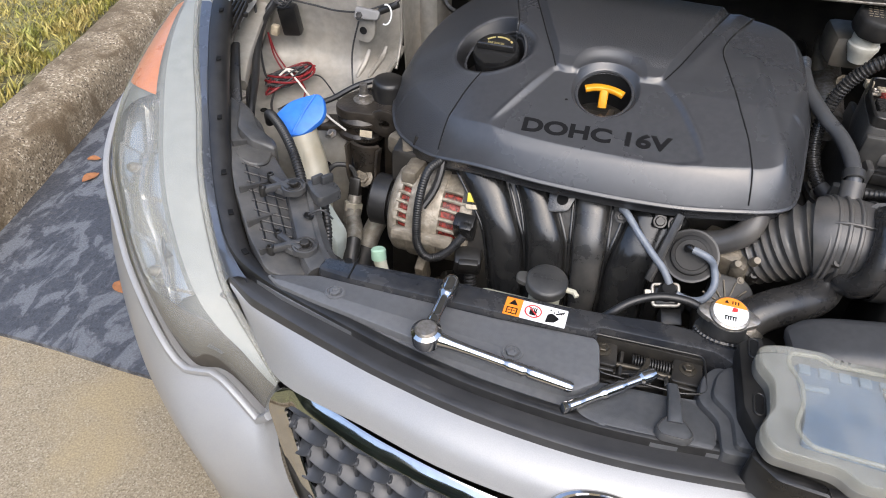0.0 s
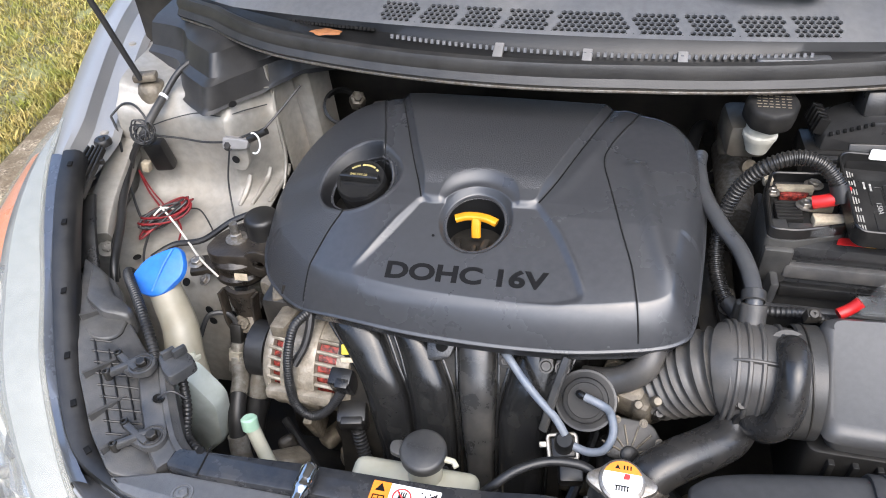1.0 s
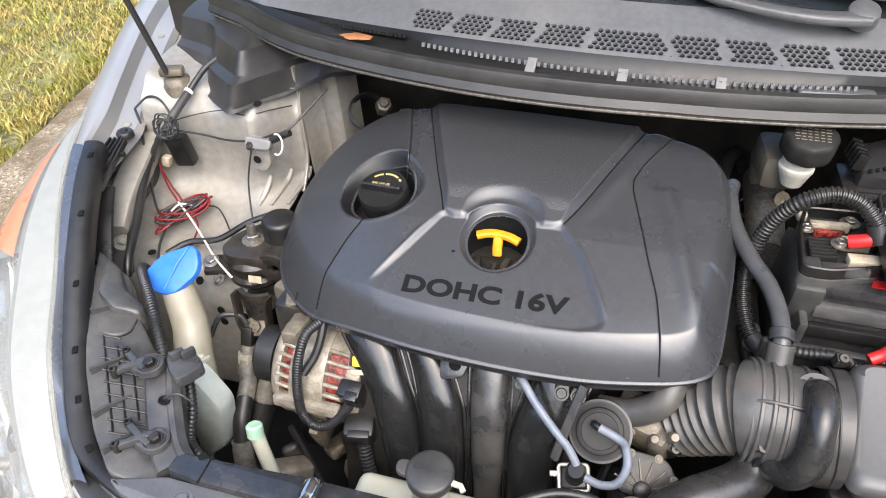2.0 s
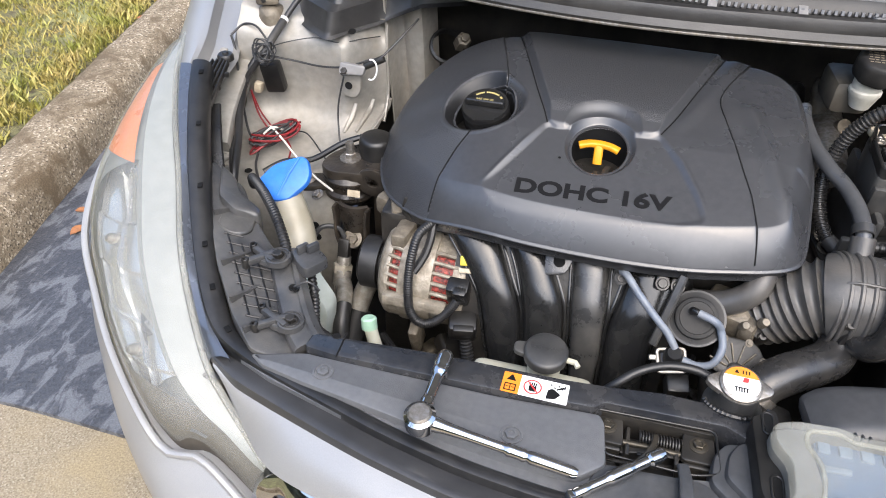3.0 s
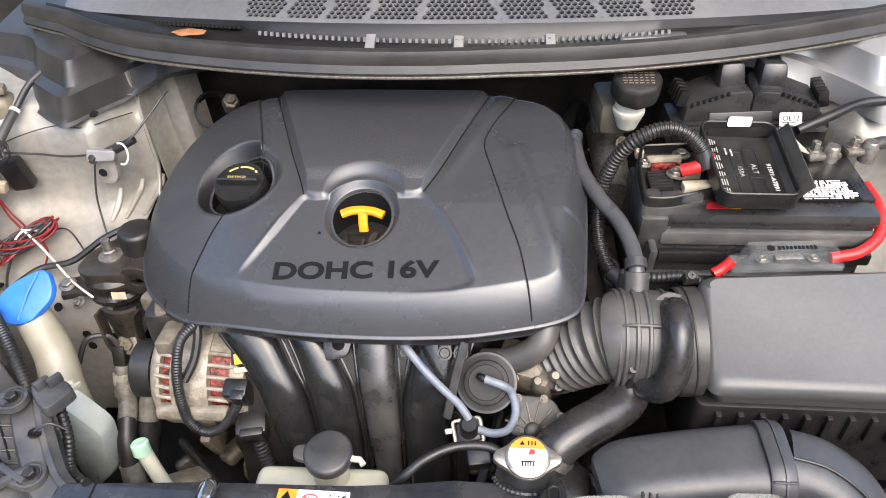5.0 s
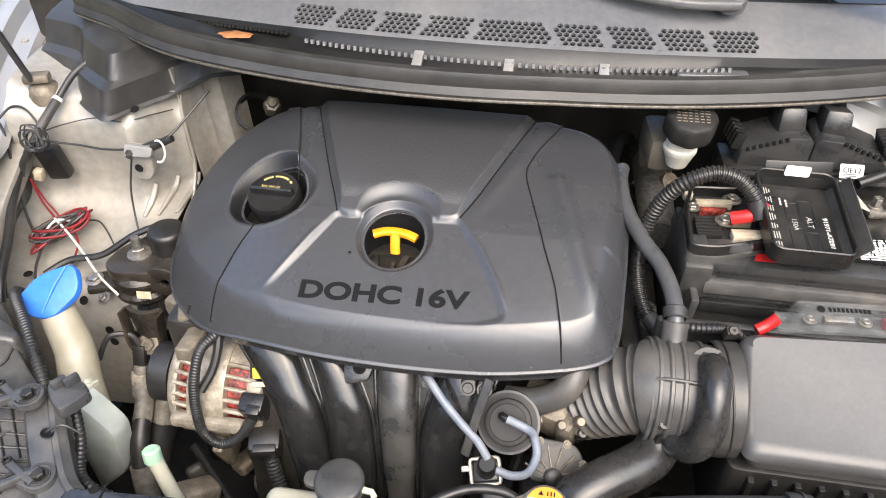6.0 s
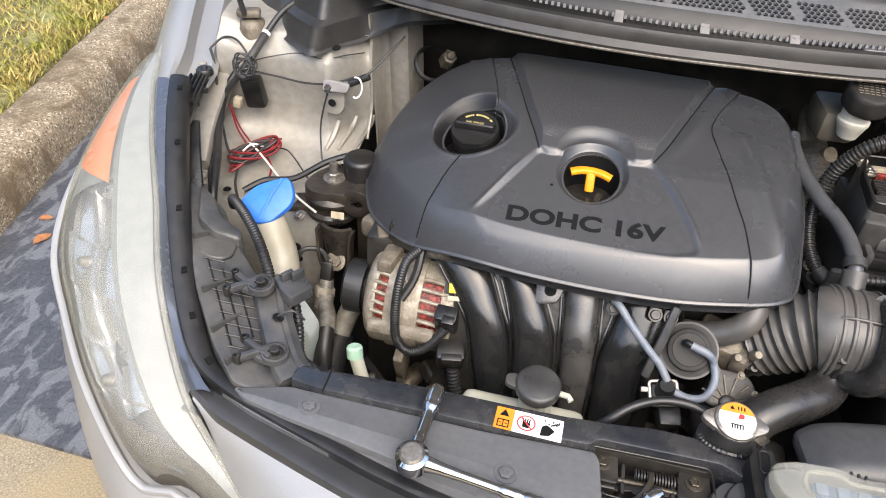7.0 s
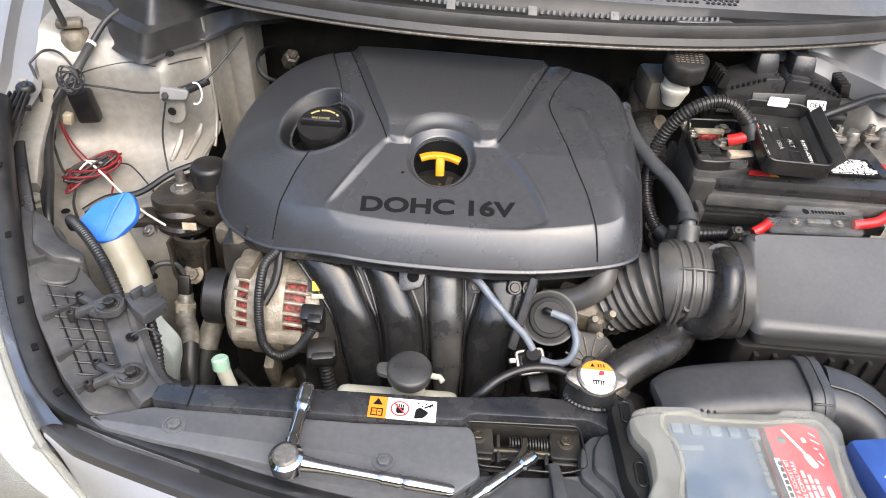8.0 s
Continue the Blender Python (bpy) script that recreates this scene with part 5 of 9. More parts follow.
for k in (4, 12, 19, 26, 33, 41):
    d = (strip[k + 1] - strip[k - 1]).normalized()
    m = Matrix.Translation(strip[k] + Vector((0.002, 0, 0.0068))) @ Matrix.Rotation(math.atan2(d.y, d.x), 4, "Z")
    bm = box(B(), (0, 0, 0), (0.010, 0.0062, 0.0020), (0, 0, 0), bev=0.0006)
    bm.transform(m)
    part("slot", bm, M_INK_SHADE, seal)
fr = spline([(-0.482, -0.011, 0.641), (-0.440, -0.030, 0.641), (-0.394, -0.046, 0.641), (-0.316, -0.071, 0.642), (-0.244, -0.091, 0.642), (-0.15, -0.109, 0.642), (-0.03, -0.117, 0.642), (0.09, -0.108, 0.642), (0.2, -0.091, 0.642), (0.33, -0.060, 0.642), (0.47, -0.010, 0.640)], 7)
bm = B()
sweep(bm, fr, [(-0.017, -0.012), (-0.017, -0.001), (-0.012, 0.0005), (0.000, 0.0025), (0.006, 0.0032), (0.0095, 0.0016), (0.0105, -0.006), (0.0105, -0.012)], scale=lambda i, n: (0.35 + 0.65 * min(1, i / 8), 1.0))
part("front_strip", bm, M_FRONTSEAL, seal, "flat black rubber lip")

panel = thing("radiator_cover_panel", (-0.2, -0.02, 0.63), "dark grey plastic panel over the radiator support", "cover panel")
pl = rounded([(-0.430, -0.014), (-0.372, 0.004), (-0.340, 0.0035), (-0.160, 0.0035), (-0.052, 0.009), (-0.046, 0.000), (-0.040, -0.050), (-0.066, -0.072), (-0.13, -0.069), (-0.22, -0.058), (-0.30, -0.045), (-0.36, -0.036), (-0.41, -0.026)], 0.006)
bm = prism(B(), pl, 0.64, 0.658, bev=0.004)
part("plate", bm, M_PANEL, panel)
bm = prism(B(), [(-0.46, -0.010), (-0.40, -0.034), (-0.31, -0.058), (-0.22, -0.080), (-0.10, -0.098), (0.02, -0.100), (0.12, -0.090), (0.22, -0.070), (0.33, -0.044), (0.33, 0.0), (0.12, -0.02), (0.062, -0.034), (0.02, -0.040), (-0.044, -0.045), (-0.056, 0.0), (-0.34, 0.0), (-0.42, 0.004)], 0.625, 0.648, bev=0)
part("front_ledge", bm, M_PANEL, panel)
bm = prism(B(), rounded([(0.073, 0.010), (0.060, -0.008), (0.056, -0.041), (0.077, -0.061), (0.080, -0.098), (0.118, -0.094), (0.118, 0.012)], 0.008), 0.63, 0.657, bev=0.004)
part("side_plate", bm, M_APRON, panel)
bm = prism(B(), rounded([(0.084, 0.010), (0.072, -0.008), (0.068, -0.036), (0.088, -0.056), (0.091, -0.092), (0.118, -0.090), (0.118, 0.010)], 0.008), 0.65, 0.664, bev=0.006)
part("raised_step", bm, M_APRON, panel)
bm = prism(B(), rounded([(-0.046, -0.045), (0.054, -0.040), (0.075, -0.062), (0.078, -0.094), (-0.04, -0.100), (-0.062, -0.088)], 0.010), 0.625, 0.6535, bev=0.004)
part("latch_apron", bm, M_APRON, panel)
for bx_, by_ in ((-0.343, -0.017), (-0.134, -0.041)):
    bm = lathe(B(), [(0.0115, -0.001), (0.0112, 0.0012), (0.009, 0.0014), (0.0085, 0.0004), (0.007, 0.0004)], pose(bx_, by_, 0.658), 28)
    lathe(bm, [(0.007, 0.0004), (0.0066, 0.0030), (0.0056, 0.0034), (0.003, 0.0034), (0.0026, 0.0020), (0, 0.0020)], pose(bx_, by_, 0.658), 6)
    part("push_clip", bm, M_PANEL, panel, "black hexagonal push clip")
# bonnet release lever lying at the latch
bm = B()
sweep(bm, spline([(0.031, -0.030, 0.655), (0.033, -0.050, 0.660), (0.034, -0.070, 0.662), (0.035, -0.080, 0.660)], 4), rrect(0.013, 0.008, 0.003, 3), scale=lambda i, n: 0.85 + 0.35 * i / n)
prism(bm, rounded([(0.026, -0.072), (0.044, -0.072), (0.055, -0.090), (0.048, -0.099), (0.022, -0.099), (0.016, -0.090)], 0.006), 0.6535, 0.6615, bev=0.003)
part("release_lever", bm, M_APRON, panel, "dark bonnet release lever")
bm = B()
sweep(bm, [Vector((x, y, 0.6618)) for x, y in rounded([(0.027, -0.074), (0.043, -0.074), (0.053, -0.090), (0.047, -0.0975), (0.023, -0.0975), (0.018, -0.090)], 0.006)], rrect(0.0016, 0.0014, 0.0004, 1), closed=True)
part("lever_edge", bm, M_DUSTY, panel)

support = thing("radiator_support", (-0.1, 0.02, 0.60), "black steel radiator support beam with wear marks", "support beam")
bm = prism(B(), rounded([(-0.374, 0.006), (-0.372, 0.029), (-0.334, 0.030), (-0.282, 0.033), (-0.231, 0.036), (-0.142, 0.037), (-0.089, 0.038), (-0.038, 0.042), (0.008, 0.048), (0.060, 0.047), (0.078, 0.040), (0.104, 0.036), (0.108, 0.012), (0.094, 0.008), (0.070, 0.021), (-0.050, 0.018), (-0.058, 0.009), (-0.16, 0.004), (-0.335, 0.002)], 0.005), 0.60, 0.6655, bev=0.003)
part("beam", bm, pbr("worn_black_paint", (0.020, 0.022, 0.026), (0.015, 0.0165, 0.020), 90, 0.25, 0.08, bump=0.1, bscale=300, dirt=(0.11, 0.10, 0.085), dirt_amount=0.3, dirt_scale=22), support)
bm = box(B(), (-0.335, 0.018, 0.6659), (0.0016, 0.036, 0.0006), (0, 0, 2), 0)
part("joint_line", bm, M_INK_SHADE, support)
bm = lathe(B(), [(0, 0.0008), (0.0042, 0.0008), (0.005, 0)], pose(-0.345, 0.029, 0.6653), 14)
part("hole", bm, M_INK_SHADE, support)
bm = prism(B(), rounded([(0.10, 0.03), (0.112, 0.042), (0.6, 0.042), (0.6, -0.01), (0.12, -0.01)], 0.006), 0.58, 0.640, bev=0.003)
part("beam_end", bm, M_BLACK, support)
bm = prism(B(), rounded([(-0.6, 0.03), (-0.37, 0.03), (-0.37, -0.0), (-0.46, -0.01), (-0.58, 0.0)], 0.006), 0.56, 0.635, bev=0.003)
part("beam_end", bm, M_BLACK, support)
# bracket plate under the tool case, with long slots
bm = prism(B(), rounded([(0.088, 0.024), (0.112, 0.040), (0.118, 0.0), (0.118, -0.06), (0.150, -0.078), (0.33, -0.06), (0.33, -0.082), (0.19, -0.098), (0.135, -0.100), (0.104, -0.088), (0.092, -0.060)], 0.007), 0.648, 0.686, bev=0.003)
part("case_bracket", bm, M_BLACK, support, "black bracket with long slots")
bm = prism(B(), rounded([(0.104, -0.096), (0.125, -0.112), (0.165, -0.120), (0.168, -0.134), (0.122, -0.130), (0.098, -0.110)], 0.005), 0.640, 0.680, bev=0.004)
part("bracket_foot", bm, M_BLACK, support)
for sx, sy in ((0.103, 0.018), (0.106, -0.054)):
    bm = prism(B(), rrect(0.008, 0.024, 0.0039, 4), 0, 0.0012, pose(sx, sy, 0.6858, 0, 0, 6), bev=0)
    part("slot", bm, M_INK_SHADE, support)
    bm = B()
    sweep(bm, [Vector((sx + a, sy + b, 0.687)) for a, b in rrect(0.010, 0.026, 0.0049, 4)], rrect(0.002, 0.002, 0.0006, 1), closed=True)
    part("slot_lip", bm, M_BLACK, support)

# warning label, with its pictograms as plain shapes
lab = thing("warning_label", (-0.121, 0.016, 0.6655), "orange and white warning sticker on the beam", "label")
LM = pose(-0.121, 0.0165, 0.6662, 0, 0, -1.0)


def flat(bm, outline, z, m=LM):
    return prism(bm, outline, z, z + 0.0002, m, bev=0)


part("white_field", flat(B(), rounded([(-0.016, -0.0135), (0.0345, -0.0135), (0.0345, 0.0135), (-0.016, 0.0135)], 0.0015), 0), M_WHITE, lab)
part("orange_field", flat(B(), rounded([(-0.0345, -0.0135), (-0.0158, -0.0135), (-0.0158, 0.0135), (-0.0345, 0.0135)], 0.001), 0.0001), M_ORANGE, lab)
part("triangle", flat(B(), [(-0.0305, 0.003), (-0.0205, 0.003), (-0.0255, 0.0115)], 0.0004), M_INK_SHADE, lab)
bm = B()
for a, b, w, h in ((-0.0255, -0.002, 0.012, 0.0012), (-0.0255, -0.0105, 0.012, 0.0012), (-0.0310, -0.006, 0.0012, 0.009), (-0.0255, -0.006, 0.001, 0.009), (-0.020, -0.006, 0.0012, 0.009), (-0.0283, -0.006, 0.003, 0.0008), (-0.0228, -0.006, 0.003, 0.0008)):
    flat(bm, [(a - w / 2, b - h / 2), (a + w / 2, b - h / 2), (a + w / 2, b + h / 2), (a - w / 2, b + h / 2)], 0.0004)
part("book_mark", bm, M_INK_SHADE, lab)
bm = B()
for i in range(32):
    a0, a1 = 2 * math.pi * i / 32, 2 * math.pi * (i + 1) / 32
    flat(bm, [(-0.0025 + r * math.cos(a), r * math.sin(a)) for r, a in ((0.0082, a0), (0.0096, a0), (0.0096, a1), (0.0082, a1))], 0.0005)
flat(bm, [(-0.0085, 0.0055), (-0.0075, 0.0065), (0.0035, -0.0055), (0.0025, -0.0065)], 0.00055)
part("prohibition_ring", bm, M_REDINK, lab)
bm = B()
flat(bm, rounded([(-0.006, -0.0055), (0.001, -0.0055), (0.0018, 0.001), (-0.0065, 0.001)], 0.0015), 0.0003)
for k in range(4):
    flat(bm, rrect(0.0013, 0.006, 0.0006, 2), 0.0003, LM @ pose(-0.0057 + k * 0.0021, 0.003, 0, 0, 0, 6 - k * 4))
part("glove_mark", bm, M_INK_SHADE, lab)
bm = B()
flat(bm, rounded([(0.0125, -0.011), (0.022, -0.009), (0.027, -0.002), (0.018, 0.004), (0.0135, 0.001)], 0.002), 0.0003)
for k in range(4):
    flat(bm, rrect(0.0016, 0.004, 0.0007, 2), 0.0003, LM @ pose(0.0235 + k * 0.0022, 0.0045 + k * 0.0012, 0, 0, 0, -50 + k * 12))
    flat(bm, ring2d(0.001, 8), 0.0003, LM @ pose(0.016 + k * 0.004, 0.0085 - (k % 2) * 0.003, 0))
part("steam_mark", bm, M_INK_SHADE, lab)

# bonnet latch in its recess
M_BRASSY = pbr("yellow_passivated_steel", (0.075, 0.065, 0.05), (0.045, 0.04, 0.03), 120, 0.4, 0.1, metal=0.6, dirt=(0.08, 0.065, 0.045), dirt_amount=0.5, dirt_scale=60)
latch = thing("bonnet_latch", (0.0, 0.0, 0.60), "greasy black steel bonnet latch with a coil spring", "latch")
bm = box(B(), (0.005, -0.005, 0.613), (0.118, 0.060, 0.004), bev=0.001)
box(bm, (0.005, 0.020, 0.632), (0.118, 0.006, 0.04), bev=0.001)
part("back_plate", bm, M_DARK, latch)
for sx in (-0.042, 0.048):
    bm = prism(B(), rounded([(sx - 0.017, -0.014), (sx + 0.017, -0.014), (sx + 0.015, 0.020), (sx - 0.015, 0.020)], 0.005), 0.640, 0.645, bev=0.0015)
    box(bm, (sx, -0.015, 0.627), (0.030, 0.005, 0.032), (8, 0, 0), 0.002)
    part("mounting_ear", bm, M_DARK, latch)
    hexbolt("bolt", (sx, 0.006, 0.645), (0, 0, 1), 0.0062, latch, M_BRASSY, washer=1.5)
bm = B()
sp = [Vector((-0.010 + 0.042 * i / 150, 0.004 + 0.0065 * math.cos(i * 0.6), 0.641 + 0.0065 * math.sin(i * 0.6))) for i in range(151)]
sweep(bm, sp, ring2d(0.0011, 5), up=None)
part("spring", bm, M_DARK, latch)
bm = B()
sweep(bm, spline([(-0.038, -0.012, 0.632), (-0.02, -0.010, 0.636), (0.0, -0.008, 0.640), (0.012, -0.010, 0.643), (0.03, -0.006, 0.638), (0.048, -0.006, 0.636)], 5), rrect(0.010, 0.003, 0.001, 1))
box(bm, (0.002, -0.014, 0.638), (0.024, 0.010, 0.003), (0, 0, -14), 0.001)
part("catch", bm, M_DARK, latch)
bm = B()
sweep(bm, spline([(-0.04, -0.022, 0.629), (-0.015, -0.025, 0.634), (0.01, -0.022, 0.636), (0.025, -0.015, 0.63)], 5), ring2d(0.002, 6), up=None)
part("lever", bm, M_DARK, latch)
for sx, lean in ((-0.024, 14), (0.030, -10)):
    part("side_plate", box(B(), (sx, -0.004, 0.628), (0.004, 0.034, 0.030), (0, lean, 0), 0.001), M_DARK, latch)
part("pivot_pin", tube(B(), [(-0.030, -0.006, 0.640), (0.0, -0.006, 0.641), (0.034, -0.006, 0.640)], 0.0032, 10, 3), M_BRASSY, latch, "greasy steel pivot pin")
bm = B()
sweep(bm, spline([(0.006, 0.006, 0.646), (0.004, -0.008, 0.650), (-0.002, -0.020, 0.648), (-0.010, -0.026, 0.640), (-0.014, -0.022, 0.632)], 5), rrect(0.006, 0.004, 0.001, 1))
part("hook", bm, M_BRASSY, latch, "worn steel safety hook")
bm = B()
sweep(bm, [Vector((x, y, 0.6555)) for x, y in rounded([(-0.058, 0.016), (0.062, 0.020), (0.066, -0.030), (0.040, -0.038), (-0.044, -0.036), (-0.056, -0.012)], 0.008)], rrect(0.002, 0.003, 0.0006, 1), closed=True)
part("recess_rim", bm, M_BLACK, latch)

M_LATTICE = pbr("blue_grey_lattice_plastic", (0.040, 0.042, 0.047), (0.032, 0.034, 0.038), 60, 0.45, 0.06, bump=0.05, bscale=600)
grille = thing("front_grille", (0.0, -0.17, 0.48), "grey lattice grille in a chrome surround", "grille")


def gy(x):
    return -0.176 + 0.58 * x * x


bm = B()
tops = [(x, gy(x) - 0.006, 0.587 - 0.02 * abs(x)) for x in (0.33, 0.24, 0.12, 0, -0.12, -0.24, -0.33)]
surround = spline(tops + [(-0.364, -0.106, 0.570), (-0.380, -0.108, 0.552), (-0.374, -0.115, 0.528), (-0.334, -0.150, 0.445), (-0.296, -0.168, 0.418), (-0.2, -0.185, 0.41), (0, -0.196, 0.408), (0.2, -0.185, 0.41), (0.33, -0.148, 0.445), (0.371, -0.112, 0.555)], 7, True)
sweep(bm, surround, [(-0.0115, -0.004), (-0.0112, 0.002), (-0.0095, 0.0036), (0.0090, 0.0036), (0.0112, 0.002), (0.0115, -0.004)], up=(0, -0.87, 0.49), closed=True)
part("chrome_surround", bm, M_CHROME, grille, "chrome grille surround")
bm = B()
LP, LZ = 0.042, 0.027


def gl(x, z):
    """The lattice's depth: it bows with the bumper and leans forward downwards."""
    e = (x / 0.37) ** 2
    return gy(x) + 0.008 - 0.010 * e - (0.57 - z) * (0.10 + 0.22 * e)


for r in range(6):
    z = 0.566 - r * LZ
    lim = 0.376 - r * 0.0115
    path = []
    for i in range(161):
        x = -lim + 2 * lim * i / 160
        path.append(Vector((x, gl(x, z), z - 0.010 * abs(math.sin((x / LP + (r % 2) * 0.5) * math.pi)))))
    sweep(bm, path, rrect(0.020, 0.0034, 0.0012, 2), up=(0, -0.5, 1))
part("lattice", bm, M_LATTICE, grille, "grey-black wavy lattice", kind="stuff")
bm = B()
for r in range(5):
    z = 0.566 - (r + 0.5) * LZ
    for i in range(-9, 10):
        x = (i + (0.5 if r % 2 else 0)) * LP
        if abs(x) < 0.370 - r * 0.0115:
            box(bm, (x, gl(x, z) + 0.002, z), (0.005, 0.016, 0.028), (0, 0, 0), 0.0015, 1)
part("lattice_post", bm, M_LATTICE, grille, kind="stuff")
# black box added behind the lattice, standing in for the shaded inside
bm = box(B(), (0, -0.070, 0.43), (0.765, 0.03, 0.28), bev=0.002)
part("grille_shade_box", bm, M_INK_SHADE, grille)
badge = thing("badge", (-0.01, -0.171, 0.60), "chrome-rimmed oval badge on the bumper top", "badge")
mb = aim((-0.012, -0.1710, 0.6060), (0, -0.66, 0.75))
bm = lathe(B(), [(0, 0.003), (0.030, 0.003), (0.033, 0.002), (0.036, 0.002)], mb @ Matrix.Diagonal((1.3, 0.66, 1, 1)), 48)
part("field", bm, M_INK_SHADE, badge)
bm = lathe(B(), [(0.034, 0.001), (0.035, 0.004), (0.038, 0.0055), (0.041, 0.004), (0.042, -0.004)], mb @ Matrix.Diagonal((1.3, 0.66, 1, 1)), 56)
part("rim", bm, M_CHROME, badge)
bm = B()
for k in (-1, 0, 1):
    box(bm, mb @ Vector((k * 0.018, 0, 0.004)), (0.010, 0.016, 0.003), (-33, 0, 0), 0.001)
part("raised_shape", bm, M_CHROME, badge)

# ---- tools left on the panel ----
ratchet = thing("ratchet_wrench", (-0.2, -0.06, 0.66), "chrome ratchet wrench with an extension and socket", "ratchet")
RH = Vector((-0.222, -0.060, 0.675))
RE = Vector((-0.066, -0.072, 0.664))
dirv = (RE - RH).normalized()
bm = B()
lathe(bm, [(0, 0.010), (0.0125, 0.010), (0.016, 0.007), (0.0165, 0.0), (0.016, -0.008), (0.012, -0.012), (0, -0.012)], aim(RH, (-0.06, -0.10, 1)), 28)
part("head", bm, M_CHROME, ratchet)
bm = lathe(B(), [(0, 0.0125), (0.010, 0.0125), (0.012, 0.010)], aim(RH, (-0.06, -0.10, 1)), 20)
part("back_plate", bm, M_STEEL, ratchet)
bm = B()
hp = [RH + dirv * d for d in np.linspace(0.012, (RE - RH).length, 40)]
sweep(bm, hp, ring2d(0.0057, 14), up=None, scale=lambda i, n: np.interp(i, [0, 4, 10, 20, 21, 22, 24, 25, 26, 27, 36, 38, 39], [1.5, 1.15, 0.95, 0.95, 1.25, 1.15, 1.15, 1.25, 1.0, 1.25, 1.15, 1.1, 0.8]))
part("handle", bm, M_CHROME, ratchet)
SO = Vector((-0.2185, 0.028, 0.676))
bm = B()
ep = [RH + (SO - RH) * t for t in np.linspace(0.10, 1.0, 30)]
sweep(bm, ep, ring2d(0.0071, 18), up=None, scale=lambda i, n: np.interp(i, [0, 5, 6, 7, 17, 18, 19, 20, 21, 22, 27, 28, 29], [1.1, 1.1, 0.95, 0.9, 0.9, 1.1, 1.28, 1.28, 1.16, 1.28, 1.28, 1.2, 1.0]))
part("extension", bm, M_CHROME, ratchet)
ext = thing("extension_bar", (-0.02, -0.06, 0.65), "chrome socket extension bar lying across the latch", "extension bar")
bm = B()
ea, eb = Vector((-0.066, -0.090, 0.658)), Vector((0.011, -0.026, 0.662))
sweep(bm, [ea.lerp(eb, t) for t in np.linspace(0, 1, 40)], ring2d(0.0066, 18), up=None, scale=lambda i, n: np.interp(i, [0, 5, 6, 14, 15, 24, 25, 32, 33, 37, 39], [0.85, 0.85, 0.75, 0.75, 0.95, 0.95, 0.78, 0.78, 1.1, 1.1, 0.95]))
part("bar", bm, M_CHROME, ext)
bm = box(B(), ea + (ea - eb).normalized() * 0.003, (0.0085, 0.0085, 0.0085), (0, 12, 40), 0.001)
part("square_drive", bm, M_CHROME, ext)

# ---- left corner of the bay ----
plate = thing("lamp_cover_plate", (-0.48, 0.08, 0.66), "dusty grey plastic plate with a waffle pattern behind the headlamp", "cover plate")
po = rounded([(-0.600, 0.235), (-0.545, 0.215), (-0.510, 0.172), (-0.470, 0.138), (-0.438, 0.128), (-0.405, 0.090), (-0.350, 0.010), (-0.352, -0.002), (-0.43, -0.012), (-0.468, 0.022), (-0.515, 0.080), (-0.560, 0.150)], 0.008)
PZ = 0.663


def tilt(bm):
    """Lifts the plate's outer side, as it climbs with the lamp."""
    for v in bm.verts:
        v.co.z -= 0.36 * (v.co.x + 0.434)
    return bm


bm = prism(B(), po, 0.640, PZ, bev=0.003)
part("plate", tilt(bm), M_PLATE, plate)
ux, uy = Vector((0.60, -0.80, 0)), Vector((0.95, 0.31, 0))
c0 = Vector((-0.520, 0.128, PZ + 0.0006))
bm = B()
for k in range(9):
    w = (0.014, 0.020, 0.030, 0.036, 0.040, 0.040, 0.036, 0.030, 0.022)[k]
    a = c0 + ux * 0.0155 * k
    sweep(bm, [(a - uy * 0.008).lerp(a + uy * w, t) for t in (0, 0.25, 0.5, 0.75, 1)], rrect(0.0022, 0.0030, 0.0009, 1))
for k in range(4):
    a = c0 + uy * (0.0135 * k - 0.004) + ux * 0.012 * k
    sweep(bm, [a.lerp(a + ux * (0.124 - 0.022 * k), t) for t in (0, 0.25, 0.5, 0.75, 1)], rrect(0.0022, 0.0030, 0.0009, 1))
# ribs are the plate's own plastic; black stands in for their shading
part("waffle_ribs", tilt(bm), M_MOULD, plate, "raised waffle ribs, blackened for their shading")
for px_, py_, ang, ln in ((-0.550, 0.146, 60, 0.048), (-0.506, 0.078, 66, 0.046), (-0.474, 0.034, 70, 0.044), (-0.444, 0.004, 72, 0.036)):
    t = bmesh.new()
    vs = [t.verts.new(q) for q in ((0, -0.0014, 0), (ln, -0.0014, 0), (ln, -0.0014, 0.003), (0, -0.0014, 0.011), (0, 0.0014, 0), (ln, 0.0014, 0), (ln, 0.0014, 0.003), (0, 0.0014, 0.011))]
    for q in ((0, 1, 2, 3), (7, 6, 5, 4), (0, 4, 5, 1), (1, 5, 6, 2), (2, 6, 7, 3), (3, 7, 4, 0)):
        t.faces.new([vs[i] for i in q])
    t.transform(pose(px_, py_, PZ - 0.002, 0, 0, ang))
    part("gusset", tilt(t), M_PLATE, plate, smooth=False)
# moulded boss and the wall that rises behind it
bm = B()
rows = []
half = [Vector((-0.524 + 0.021 * math.cos(a), 0.148 + 0.019 * math.sin(a), 0)) for a in np.linspace(radians(-150), radians(20), 22)] + [Vector((-0.506, 0.166, 0)), Vector((-0.528, 0.170, 0)), Vector((-0.545, 0.152, 0))]
for k, z in ((1.03, 0.680), (1.0, 0.6955), (0.97, 0.6975), (0.93, 0.6985)):
    rows.append([Vector((-0.526 + (p.x + 0.526) * k, 0.152 + (p.y - 0.152) * k, z - 0.25 * (p.x + 0.526))) for p in half])
